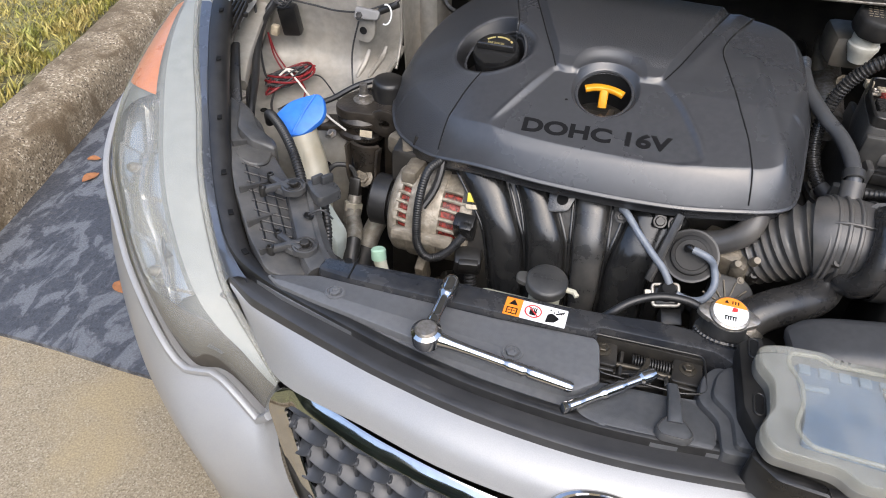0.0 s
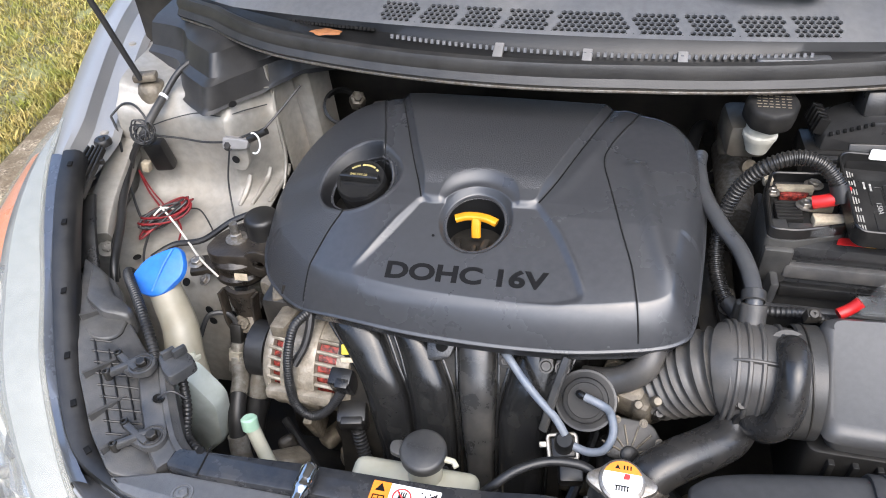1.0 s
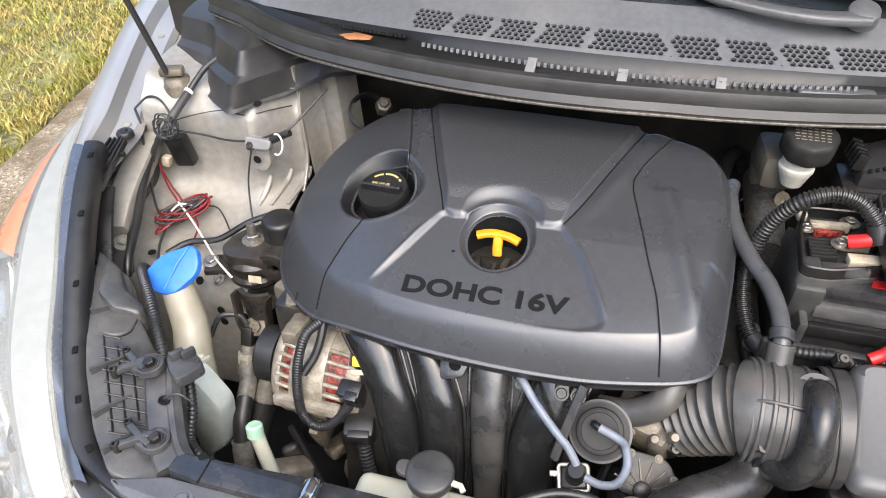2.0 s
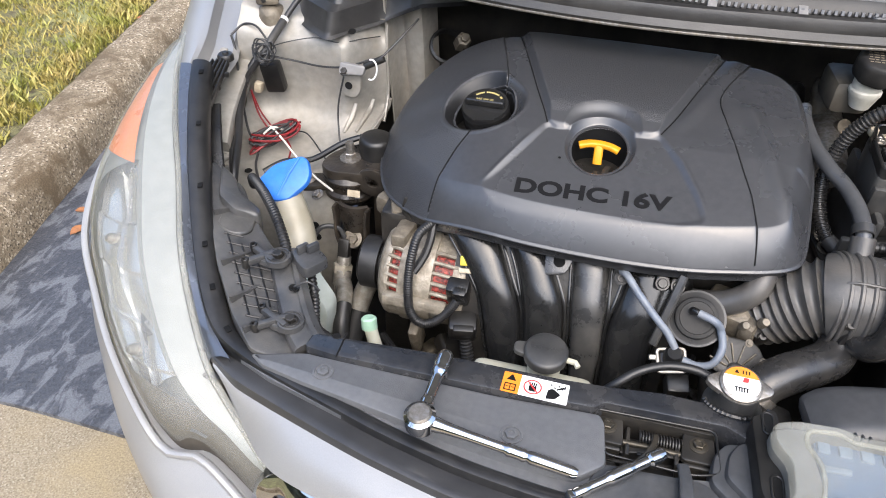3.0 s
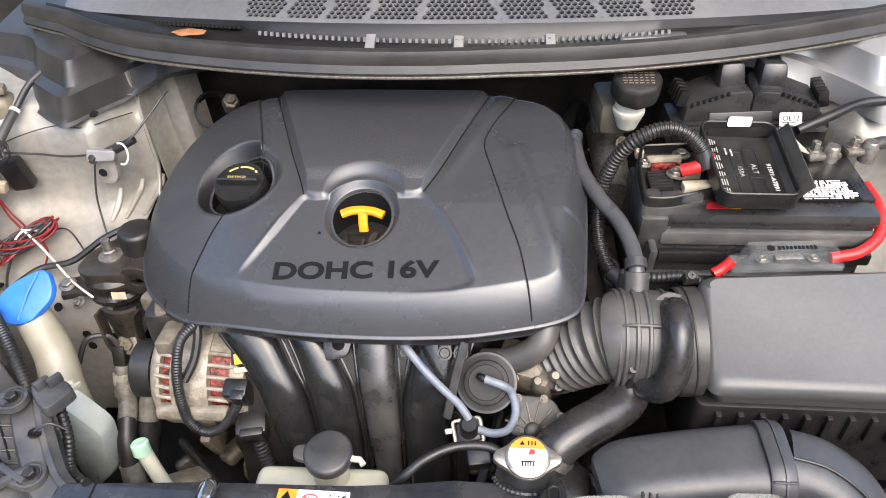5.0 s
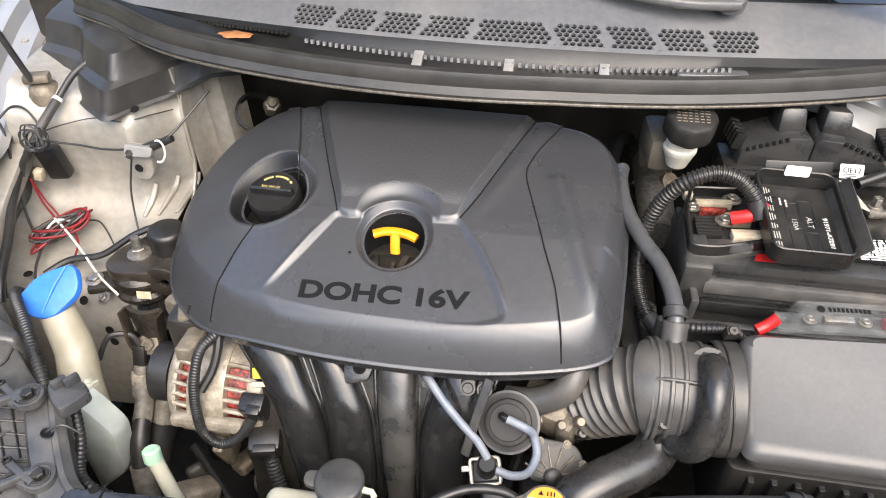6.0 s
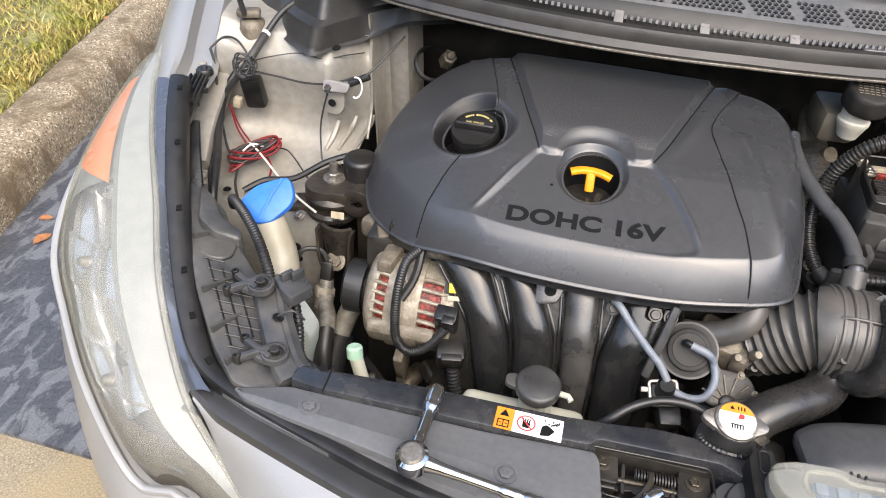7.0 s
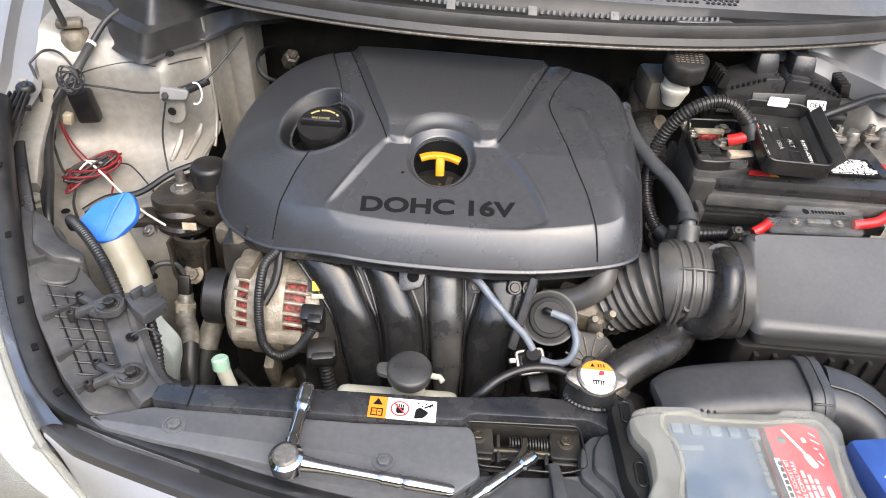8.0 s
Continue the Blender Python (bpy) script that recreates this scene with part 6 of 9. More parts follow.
# this wall is black to paint in the shaded hollow under the boss
loft(bm, rows[:2], True)
part("boss_shade_wall", bm, M_MOULD, plate, "curved wall under the boss, blackened for shade")
bm = B()
loft(bm, rows[1:], True)
bm.faces.new([bm.verts.new(p) for p in rows[-1]])
part("boss", bm, M_PLATE, plate, "half-moon grey moulded boss")
bm = prism(B(), rounded([(-0.580, 0.225), (-0.556, 0.215), (-0.534, 0.190), (-0.505, 0.180), (-0.500, 0.166), (-0.530, 0.158), (-0.556, 0.170)], 0.006), 0.645, 0.676, bev=0.005)
part("raised_block", tilt(bm), M_PLATE, plate)

# slotted clip bracket at the wing tip
clip = thing("wing_tip_clip", (-0.66, 0.38, 0.76), "black slatted plastic clip bracket at the wing tip", "clip bracket")
bm = lathe(B(), [(0, 0.006), (0.004, 0.006), (0.005, 0.003), (0.010, 0.003), (0.012, 0.0), (0.012, -0.006)], pose(-0.655, 0.400, 0.790), 18)
part("screw_boss", bm, M_BLACK, clip)
for k in range(5):
    bm = B()
    d = k - 2
    sweep(bm, [Vector((-0.655 + d * 0.0058, 0.388 - abs(d) * 0.002, 0.787)), Vector((-0.650 + d * 0.0070, 0.340, 0.776)), Vector((-0.645 + d * 0.0078, 0.300, 0.764))], rrect(0.0032, 0.009, 0.001, 1))
    part("slat", bm, M_BLACK, clip)
for yy, zz in ((0.362, 0.779), (0.335, 0.772), (0.306, 0.763)):
    bm = box(B(), (-0.650, yy, zz), (0.034, 0.005, 0.007), (0, 0, 10), 0.001)
    part("crossbar", bm, M_BLACK, clip)
bm = B()
sweep(bm, spline([(-0.64, 0.315, 0.755), (-0.618, 0.27, 0.735), (-0.595, 0.225, 0.705)], 5), rrect(0.03, 0.006, 0.002, 1))
part("web", bm, M_BLACK, clip)

# inclined frame rail with two lamp brackets
rail = thing("lamp_support_rail", (-0.40, 0.06, 0.63), "grey plastic lamp support rail with two screw brackets", "support rail")
bm = B()
sweep(bm, spline([(-0.446, 0.124, 0.690), (-0.430, 0.094, 0.684), (-0.408, 0.060, 0.676), (-0.386, 0.030, 0.667), (-0.370, 0.016, 0.6625)], 6), [(-0.019, -0.03), (-0.019, -0.004), (-0.016, -0.001), (-0.013, 0.0), (-0.011, 0.0022), (-0.006, 0.0022), (-0.004, 0.0), (0.012, 0.0), (0.016, -0.001), (0.019, -0.005), (0.019, -0.04)], scale=lambda i, n: (1.0 + 0.25 * max(0, i - n * 0.7) / n, 1.0))
part("channel", bm, M_PLATE, rail)


def screw_bracket(x, y, z, pegs):
    """A screwed lamp bracket with two prongs that end in hollow pegs."""
    c = Vector((x, y, z))
    bm = B()
    for px_, py_ in pegs:
        e = Vector((px_, py_, z - 0.001))
        d = (e - c).normalized()
        s_ = Vector((-d.y, d.x, 0)) * (0.008 if py_ > y else -0.008)
        sweep(bm, [c + s_, c.lerp(e, 0.4) + s_ * 0.7, e], rrect(0.0075, 0.009, 0.002, 2))
    prism(bm, rounded([(x - 0.026, y - 0.008), (x - 0.004, y - 0.013), (x + 0.012, y - 0.008), (x + 0.012, y + 0.010), (x - 0.004, y + 0.013), (x - 0.026, y + 0.008)], 0.006), z - 0.008, z - 0.001, bev=0.002)
    arm = part("bracket_arm", bm, M_PLATE, rail, "black two-pronged bracket")
    for px_, py_ in pegs:
        bm = lathe(B(), [(0.0046, -0.008), (0.0046, 0.0045), (0.0038, 0.0055), (0.0024, 0.005), (0.0024, 0.001), (0, 0.001)], pose(px_, py_, z), 12)
        part("peg", bm, M_BLACK, arm)
    m = pose(x, y, z)
    part("ring", lathe(B(), [(0.0155, -0.004), (0.0150, 0.003), (0.0130, 0.0035), (0.0125, 0.0012), (0.0105, 0.0012), (0.010, 0.003), (0.0092, 0.003)], m, 28), M_PLATE, arm)
    bm = lathe(B(), [(0.0092, 0.001), (0.0088, 0.0032), (0.0075, 0.0035)], m, 22)
    lathe(bm, [(0.0062, 0.0025), (0.0060, 0.0075), (0.005, 0.0085), (0.0, 0.0085)], m, 6)
    part("screw", bm, M_DARK, arm)


screw_bracket(-0.444, 0.100, 0.698, ((-0.480, 0.110), (-0.477, 0.082)))
screw_bracket(-0.400, 0.031, 0.670, ((-0.440, 0.042), (-0.436, 0.014)))
bm = lathe(B(), [(0, 0.001), (0.004, 0.001), (0.0062, 0.002), (0.0068, 0.0)], pose(-0.413, 0.072, 0.681, -12, 12, 0), 16)
part("hole_grommet", bm, M_BLACK, rail)
bm = B()
tube(bm, [(-0.413, 0.072, 0.684), (-0.398, 0.078, 0.690), (-0.385, 0.080, 0.678)], 0.0013, 6)
part("cable_tie", bm, M_WIRE, rail)
bm = prism(B(), rounded([(-0.436, 0.116), (-0.420, 0.134), (-0.400, 0.128), (-0.387, 0.116), (-0.396, 0.100), (-0.405, 0.088), (-0.420, 0.098)], 0.006), 0.684, 0.698, bev=0.004)
box(bm, (-0.420, 0.118, 0.703), (0.006, 0.016, 0.012), (0, 0, -35), 0.002)
box(bm, (-0.409, 0.123, 0.703), (0.006, 0.016, 0.012), (0, 0, -35), 0.002)
part("hose_holder", bm, M_PLATE, rail, "grey clip that holds the filler neck")

# washer bottle
washer = thing("washer_bottle", (-0.46, 0.18, 0.45), "milky washer bottle with a blue flip cap", "washer bottle")
bm = B()
sweep(bm, spline([(-0.494, 0.232, 0.694), (-0.486, 0.222, 0.680), (-0.470, 0.205, 0.650), (-0.458, 0.180, 0.618), (-0.450, 0.165, 0.58)], 6), ring2d(0.0220, 20), up=None, scale=lambda i, n: 0.88 + 0.28 * i / n)
part("filler_neck", bm, pbr("stained_neck_plastic", (0.31, 0.285, 0.22), (0.25, 0.23, 0.17), 40, 0.45, dirt=(0.26, 0.21, 0.14), dirt_amount=0.5, dirt_scale=25), washer, "stained milky filler neck")
bm = prism(B(), rounded([(-0.470, 0.628), (-0.436, 0.630), (-0.408, 0.578), (-0.418, 0.50), (-0.465, 0.45)], 0.012), -0.172, -0.142, Matrix.Rotation(radians(90), 4, "X"), bev=0.010)
part("tank", bm, pbr("pale_green_tank", (0.42, 0.46, 0.43), (0.36, 0.40, 0.37), 40, 0.45, dirt=(0.3, 0.3, 0.25), dirt_amount=0.4, dirt_scale=20), washer, "pale translucent tank")
mc = aim((-0.493, 0.230, 0.711), (0.02, -0.62, 0.78))
bm = B()
capo = rounded([(-0.036, -0.012), (-0.026, -0.026), (-0.004, -0.030), (0.014, -0.024), (0.031, 0.006), (0.030, 0.020), (0.020, 0.036), (0.010, 0.040), (-0.006, 0.030), (-0.024, 0.016)], 0.010)
prism(bm, capo, -0.004, 0.005, mc @ pose(0, 0, 0, 0, 0, -8), bev=0.004)
sweep(bm, [mc @ Vector((0.012, 0.034, 0.0055)), mc @ Vector((0.004, 0.010, 0.0065)), mc @ Vector((-0.004, -0.022, 0.0045))], rrect(0.004, 0.003, 0.001, 1))
part("cap", bm, M_BLUE, washer, "blue flip cap")
bm = prism(B(), rounded([(-0.018, -0.008), (0.014, -0.010), (0.018, 0.006), (-0.014, 0.010)], 0.004), 0, 0.006, pose(-0.452, 0.176, 0.628, -20, 10, 0), bev=0.002)
lathe(bm, [(0, 0.010), (0.004, 0.010), (0.006, 0.006)], pose(-0.445, 0.174, 0.628, -20, 10, 0), 12)
part("fixing_lug", bm, M_MILK, washer)

# wiring
def wire(name, pts, r, material, label, category="wire", group=""):
    return part(name, tube(B(), pts, r, 8, 8), material, None, label, base=pts[0], category=category, group=group)


sleeve = part("corrugated_sleeve", conduit(B(), [(-0.560, 0.262, 0.672), (-0.547, 0.240, 0.700), (-0.525, 0.214, 0.714), (-0.498, 0.186, 0.716), (-0.470, 0.155, 0.710), (-0.448, 0.128, 0.694), (-0.436, 0.108, 0.676)], 0.0066, 0.0042), M_RUBBER, None, "black corrugated cable sleeve beside the washer neck", base=(-0.56, 0.26, 0.67), category="cable sleeve", group="cable sleeves")
part("corrugated_sleeve", conduit(B(), [(-0.412, 0.115, 0.672), (-0.398, 0.090, 0.650), (-0.385, 0.060, 0.640), (-0.362, 0.042, 0.645), (-0.34, 0.04, 0.635), (-0.30, 0.05, 0.60)], 0.0058), M_RUBBER, None, "black corrugated cable sleeve along the support rail", base=(-0.41, 0.11, 0.65), category="cable sleeve", group="cable sleeves")
part("cable_harness", tube(B(), [(-0.560, 0.530, 0.858), (-0.578, 0.507, 0.846), (-0.594, 0.479, 0.821), (-0.603, 0.434, 0.797), (-0.622, 0.425, 0.770), (-0.640, 0.425, 0.745), (-0.648, 0.41, 0.71), (-0.632, 0.36, 0.700), (-0.610, 0.30, 0.690), (-0.590, 0.26, 0.665)], 0.0045, 10), M_WIRE, None, "thick black taped cable harness along the inner wing", base=(-0.6, 0.5, 0.8), category="cable")
part("cable_harness", tube(B(), [(-0.594, 0.479, 0.821), (-0.598, 0.458, 0.8105), (-0.6015, 0.440, 0.801), (-0.604, 0.430, 0.794)], 0.0062, 12), M_DUSTY, None, "grey taped sleeve on the cable harness", base=(-0.6, 0.46, 0.8), category="cable")
part("tape_band", sweep(B(), [Vector((-0.5935, 0.4805, 0.822)), Vector((-0.5945, 0.4765, 0.820))], ring2d(0.0068, 14), up=None), M_WHITE, None, "white tape band round the cable harness", base=(-0.594, 0.479, 0.821), category="tape")
rng = random.Random(31)
coil = thing("wire_coil", (-0.603, 0.430, 0.78), "untidy coil of thin black wire round the harness", "wire coil")
for k in range(7):
    c = Vector((-0.605 + rng.uniform(-0.004, 0.004), 0.424 + rng.uniform(-0.004, 0.004), 0.792 + rng.uniform(-0.004, 0.004)))
    u_ = Vector((1, rng.uniform(-0.3, 0.3), rng.uniform(-0.3, 0.3))).normalized()
    v_ = Vector((rng.uniform(-0.3, 0.3), 0.55, 0.85)).normalized()
    ra, rb = rng.uniform(0.010, 0.019), rng.uniform(0.008, 0.016)
    bm = B()
    sweep(bm, [c + u_ * ra * math.cos(a) + v_ * rb * math.sin(a) + Vector((0, -0.002, 0.002)) * math.sin(3 * a + k) for a in np.linspace(0, 2 * math.pi, 26, endpoint=False)], ring2d(0.0012, 6), up=None, closed=True)
    part("loop", bm, M_WIRE, coil)
wire("thin_wire", [(-0.607, 0.440, 0.779), (-0.568, 0.452, 0.770), (-0.528, 0.450, 0.768), (-0.488, 0.450, 0.773), (-0.454, 0.455, 0.786), (-0.43, 0.455, 0.797), (-0.394, 0.512, 0.834)], 0.0016, M_WIRE, "thin black wire strung across the tower", group="thin wires")
wire("thin_wire", [(-0.61, 0.448, 0.788), (-0.577, 0.452, 0.800), (-0.540, 0.468, 0.804), (-0.505, 0.472, 0.799), (-0.478, 0.492, 0.800), (-0.459, 0.523, 0.794)], 0.0009, M_WIRE, "hair-thin black wire across the tower", group="thin wires")
wire("thin_wire", [(-0.492, 0.448, 0.758), (-0.500, 0.438, 0.715), (-0.497, 0.425, 0.68), (-0.489, 0.412, 0.662), (-0.470, 0.40, 0.68), (-0.44, 0.39, 0.70)], 0.0014, M_WIRE, "thin black sensor wire hanging down the tower", group="thin wires")
wire("thin_wire", [(-0.579, 0.420, 0.664), (-0.554, 0.420, 0.668), (-0.532, 0.404, 0.666), (-0.495, 0.363, 0.664)], 0.0012, M_WIRE, "thin black wire end from the coiled bundle", group="thin wires")
wire("thin_wire", [(-0.672, 0.452, 0.798), (-0.664, 0.444, 0.775), (-0.652, 0.420, 0.735), (-0.640, 0.40, 0.70), (-0.628, 0.385, 0.672), (-0.608, 0.373, 0.664), (-0.591, 0.327, 0.660), (-0.570, 0.292, 0.662)], 0.0019, M_WIRE, "black speaker wire running down to the bundle", group="thin wires")
wire("thin_wire", [(-0.672, 0.452, 0.798), (-0.655, 0.465, 0.812), (-0.63, 0.46, 0.812), (-0.605, 0.445, 0.79), (-0.60, 0.44, 0.775), (-0.612, 0.434, 0.765), (-0.628, 0.436, 0.768), (-0.632, 0.445, 0.785)], 0.0017, M_WIRE, "looped black wire on the harness", group="thin wires")
wire("red_wire", [(-0.640, 0.430, 0.722), (-0.632, 0.425, 0.69), (-0.618, 0.418, 0.672), (-0.600, 0.405, 0.666), (-0.575, 0.392, 0.672), (-0.555, 0.372, 0.668), (-0.548, 0.350, 0.664)], 0.0015, M_REDWIRE, "thin red wire down to the coiled bundle", group="red wires")
wire("red_wire", [(-0.641, 0.431, 0.722), (-0.629, 0.428, 0.69), (-0.612, 0.42, 0.674), (-0.598, 0.407, 0.670)], 0.0013, M_REDWIRE, "thin red wire beside its twin", group="red wires")
rng = random.Random(9)
bundle = thing("wire_bundle", (-0.592, 0.392, 0.655), "coiled bundle of red and black wire tied with string", "wire bundle")
for k in range(16):
    c = Vector((-0.590 + rng.uniform(-0.005, 0.005), 0.392 + rng.uniform(-0.007, 0.007), 0.672 + rng.uniform(-0.006, 0.014)))
    a0 = radians(48 + rng.uniform(-16, 16))
    L_, W_ = rng.uniform(0.030, 0.046), rng.uniform(0.007, 0.018)
    pts = []
    for i in range(20):
        t = 2 * math.pi * i / 20
        u, v = L_ * math.cos(t), W_ * math.sin(t)
        pts.append(c + Vector((u * math.cos(a0) - v * math.sin(a0), u * math.sin(a0) + v * math.cos(a0), 0.004 * math.sin(2 * t + k) + 0.12 * u)))
    bm = B()
    sweep(bm, pts, ring2d(0.0017, 6), up=None, closed=True)
    part("loop", bm, M_REDWIRE if k % 2 else M_WIRE, bundle)
part("string", tube(B(), [(-0.606, 0.405, 0.676), (-0.594, 0.394, 0.684), (-0.565, 0.374, 0.676), (-0.537, 0.352, 0.668), (-0.492, 0.312, 0.668), (-0.451, 0.282, 0.670)], 0.0016, 7), M_STRING, bundle, "white string tail")
part("string", tube(B(), [(-0.604, 0.384, 0.676), (-0.592, 0.393, 0.685), (-0.578, 0.404, 0.676)], 0.0016, 7), M_STRING, bundle)
module = thing("alarm_module", (-0.607, 0.45, 0.71), "small black plastic module on the tower", "module")
part("case", box(B(), (-0.607, 0.447, 0.742), (0.031, 0.020, 0.050), (8, -6, 6), 0.005), M_BLACK, module)
part("connector", box(B(), (-0.632, 0.440, 0.724), (0.012, 0.012, 0.016), (0, 10, 0), 0.002), M_CREAM, module)
part("cable_harness", tube(B(), [(-0.630, 0.478, 0.790), (-0.640, 0.462, 0.762), (-0.646, 0.430, 0.742), (-0.628, 0.370, 0.722), (-0.608, 0.320, 0.706), (-0.588, 0.265, 0.690), (-0.582, 0.245, 0.672)], 0.0058, 10), M_RUBBER, None, "black taped cable running along the inner wing rail", base=(-0.64, 0.46, 0.76), category="cable")
sens = thing("tower_sensor", (-0.47, 0.455, 0.76), "small grey sensor bracket with a white cable loop", "sensor")
part("bracket", prism(B(), rounded([(-0.022, -0.008), (0.016, -0.006), (0.020, 0.008), (-0.020, 0.010)], 0.004), 0, 0.010, aim((-0.475, 0.451, 0.770), (0, -0.95, 0.3)), bev=0.002), M_TAB, sens)
hexbolt("bolt", (-0.488, 0.443, 0.770), (0, -0.8, 0.5), 0.0052, sens, M_DARK, washer=1.5)
part("plug", tube(B(), [(-0.458, 0.450, 0.778), (-0.446, 0.452, 0.784), (-0.430, 0.455, 0.792)], 0.0055, 10), M_BLACK, sens)
bm = B()
sweep(bm, [Vector((-0.445 + 0.009 * math.cos(a), 0.440 + 0.004 * math.sin(a), 0.779 + 0.014 * math.sin(a))) for a in np.linspace(-1.9, 1.9, 20)], ring2d(0.0013, 7), up=None)
part("cable_loop", bm, M_WHITE, sens)
bolt_boss = thing("rail_bolt", (-0.62, 0.297, 0.68), "large dusty bolt on the inner wing rail", "bolt")
hexbolt("bolt_head", (-0.622, 0.299, 0.681), (0.2, -0.3, 1), 0.0085, bolt_boss, M_PRIMER, washer=1.7)

M_MOUNT = pbr("rust_dusted_black_steel", (0.012, 0.0105, 0.009), (0.026, 0.022, 0.018), 50, 0.34, 0.12, bump=0.3, bscale=180, dirt=(0.09, 0.068, 0.045), dirt_amount=0.35, dirt_scale=30)
# engine mount
mount = thing("engine_mount", (-0.43, 0.33, 0.55), "greasy black rubber engine mount with steel bolts", "engine mount")
bm = B()
lathe(bm, [(0, -0.034), (0.030, -0.034), (0.034, -0.028), (0.038, -0.024), (0.038, -0.018), (0.033, -0.014), (0.033, -0.004), (0.037, 0.0), (0.037, 0.006), (0.033, 0.010), (0.030, 0.013), (0, 0.013)], pose(-0.443, 0.330, 0.668), 30)
part("bush", bm, M_MOUNT, mount)
bm = prism(B(), rounded([(-0.480, 0.312), (-0.462, 0.296), (-0.41, 0.302), (-0.385, 0.318), (-0.372, 0.375), (-0.40, 0.392), (-0.45, 0.376), (-0.475, 0.345)], 0.014), 0.678, 0.692, bev=0.003)
part("top_arm", bm, M_MOUNT, mount)
bm = lathe(B(), [(0.024, -0.03), (0.024, 0.018), (0.022, 0.023), (0.019, 0.025), (0, 0.025)], pose(-0.411, 0.356, 0.697), 28)
part("mass_damper", bm, M_BLACK, mount, "black round damper")
hexbolt("bolt", (-0.443, 0.336, 0.692), (0, 0, 1), 0.0085, mount, M_STEEL, washer=1.8, h=0.010)
bm = lathe(B(), [(0, 0.022), (0.0052, 0.022), (0.006, 0.018), (0.006, 0)], pose(-0.443, 0.336, 0.696), 14)
part("stud", bm, M_STEEL, mount)
bm = B()
sweep(bm, [Vector((-0.400 + 0.016 * math.cos(a), 0.306, 0.678 + 0.014 * math.sin(a))) for a in np.linspace(0, 2 * math.pi, 22, endpoint=False)], rrect(0.016, 0.007, 0.002, 2), up=(0, 1, 0), closed=True)
part("eye", bm, M_MOUNT, mount, "greasy steel lifting eye")
bm = B()
loft(bm, [[Vector((cx_ + s * w, 0.276 - 0.010 * (1 - s * s), z)) for s in (-1, -0.75, -0.5, 0, 0.5, 0.75, 1)] for cx_, w, z in ((-0.420, 0.023, 0.656), (-0.420, 0.022, 0.645), (-0.419, 0.021, 0.632), (-0.418, 0.020, 0.615), (-0.418, 0.017, 0.595), (-0.418, 0.010, 0.585))])
part("front_leg", thicken(bm, 0.006), M_MOUNT, mount)
for sd in (-1, 1):
    bm = B()
    sweep(bm, spline([(-0.420 + sd * 0.024, 0.270, 0.656), (-0.419 + sd * 0.022, 0.266, 0.636), (-0.418 + sd * 0.021, 0.262, 0.612), (-0.418 + sd * 0.016, 0.262, 0.592)], 5), rrect(0.004, 0.018, 0.0012, 2), up=(0, -0.8, 0.5))
    part("leg_flange", bm, M_MOUNT, mount)
bm = B()
sweep(bm, [Vector((-0.443 + 0.036 * math.cos(a), 0.330 + 0.036 * math.sin(a), 0.672)) for a in np.linspace(0, 2 * math.pi, 36, endpoint=False)], rrect(0.004, 0.005, 0.001, 1), closed=True)
part("bush_rim", bm, M_MOUNT, mount)
bm = B()
loft(bm, [[Vector((-0.384 + s * 0.022, 0.330, z)) for s in (-1, 0, 1)] for z in (0.67, 0.60, 0.50)])
part("side_leg", thicken(bm, 0.008), M_MOUNT, mount)
hexbolt("bolt", (-0.418, 0.264, 0.606), (0, -0.8, 0.6), 0.0085, mount, M_GREASY, washer=1.6)
part("paint_tag", box(B(), (-0.424, 0.2925, 0.663), (0.018, 0.001, 0.010), (-14, 0, 4), 0), M_CREAM, mount)
bm = B()
box(bm, (-0.485, 0.318, 0.655), (0.05, 0.035, 0.010), (0, 0, 20), 0.003)
part("side_arm", bm, M_MOUNT, mount)
hexbolt("bolt", (-0.500, 0.312, 0.662), (0, -0.2, 1), 0.0075, mount, M_STEEL, washer=1.5)
hexbolt("bolt", (-0.478, 0.290, 0.652), (-0.3, -0.4, 0.8), 0.006, mount, M_STEEL, washer=1.5)
wire("black_hose", [(-0.575, 0.318, 0.655), (-0.55, 0.340, 0.664), (-0.51, 0.352, 0.668), (-0.47, 0.372, 0.690), (-0.44, 0.385, 0.700)], 0.0046, M_RUBBER, "black rubber hose behind the engine mount", "hose")

M_PIPE = pbr("grimy_bare_aluminium", (0.42, 0.40, 0.36), (0.28, 0.26, 0.22), 120, 0.36, 0.1, metal=0.6, bump=0.2, bscale=300, dirt=(0.10, 0.08, 0.055), dirt_amount=0.6, dirt_scale=45)
# pressure lines with their sensor
lines = thing("pressure_line", (-0.42, 0.22, 0.45), "oily steel and rubber pressure line with a sensor", "pipe")
part("sensor_body", lathe(B(), [(0, 0.03), (0.010, 0.03), (0.011, 0.012), (0.013, 0.010), (0.013, -0.012), (0.010, -0.014), (0.010, -0.03), (0, -0.03)], aim((-0.427, 0.236, 0.556), (0, 0.45, 0.9)), 14), M_PIPE, lines)
part("sensor_plug", box(B(), (-0.428, 0.254, 0.592), (0.017, 0.015, 0.034), (-22, 0, 0), 0.003), M_BLACK, lines)
part("sensor_wire", tube(B(), [(-0.428, 0.259, 0.608), (-0.438, 0.260, 0.624), (-0.460, 0.250, 0.626), (-0.472, 0.235, 0.60)], 0.0035, 8), M_WIRE, lines)
part("steel_collar", lathe(B(), [(0.0145, -0.006), (0.0145, 0.006), (0.011, 0.008), (0, 0.008)], aim((-0.428, 0.242, 0.566), (0, 0.45, 0.9)), 6), pbr("dull_nickel", (0.60, 0.56, 0.46), (0.46, 0.42, 0.34), 90, 0.35, metal=0.6), lines)
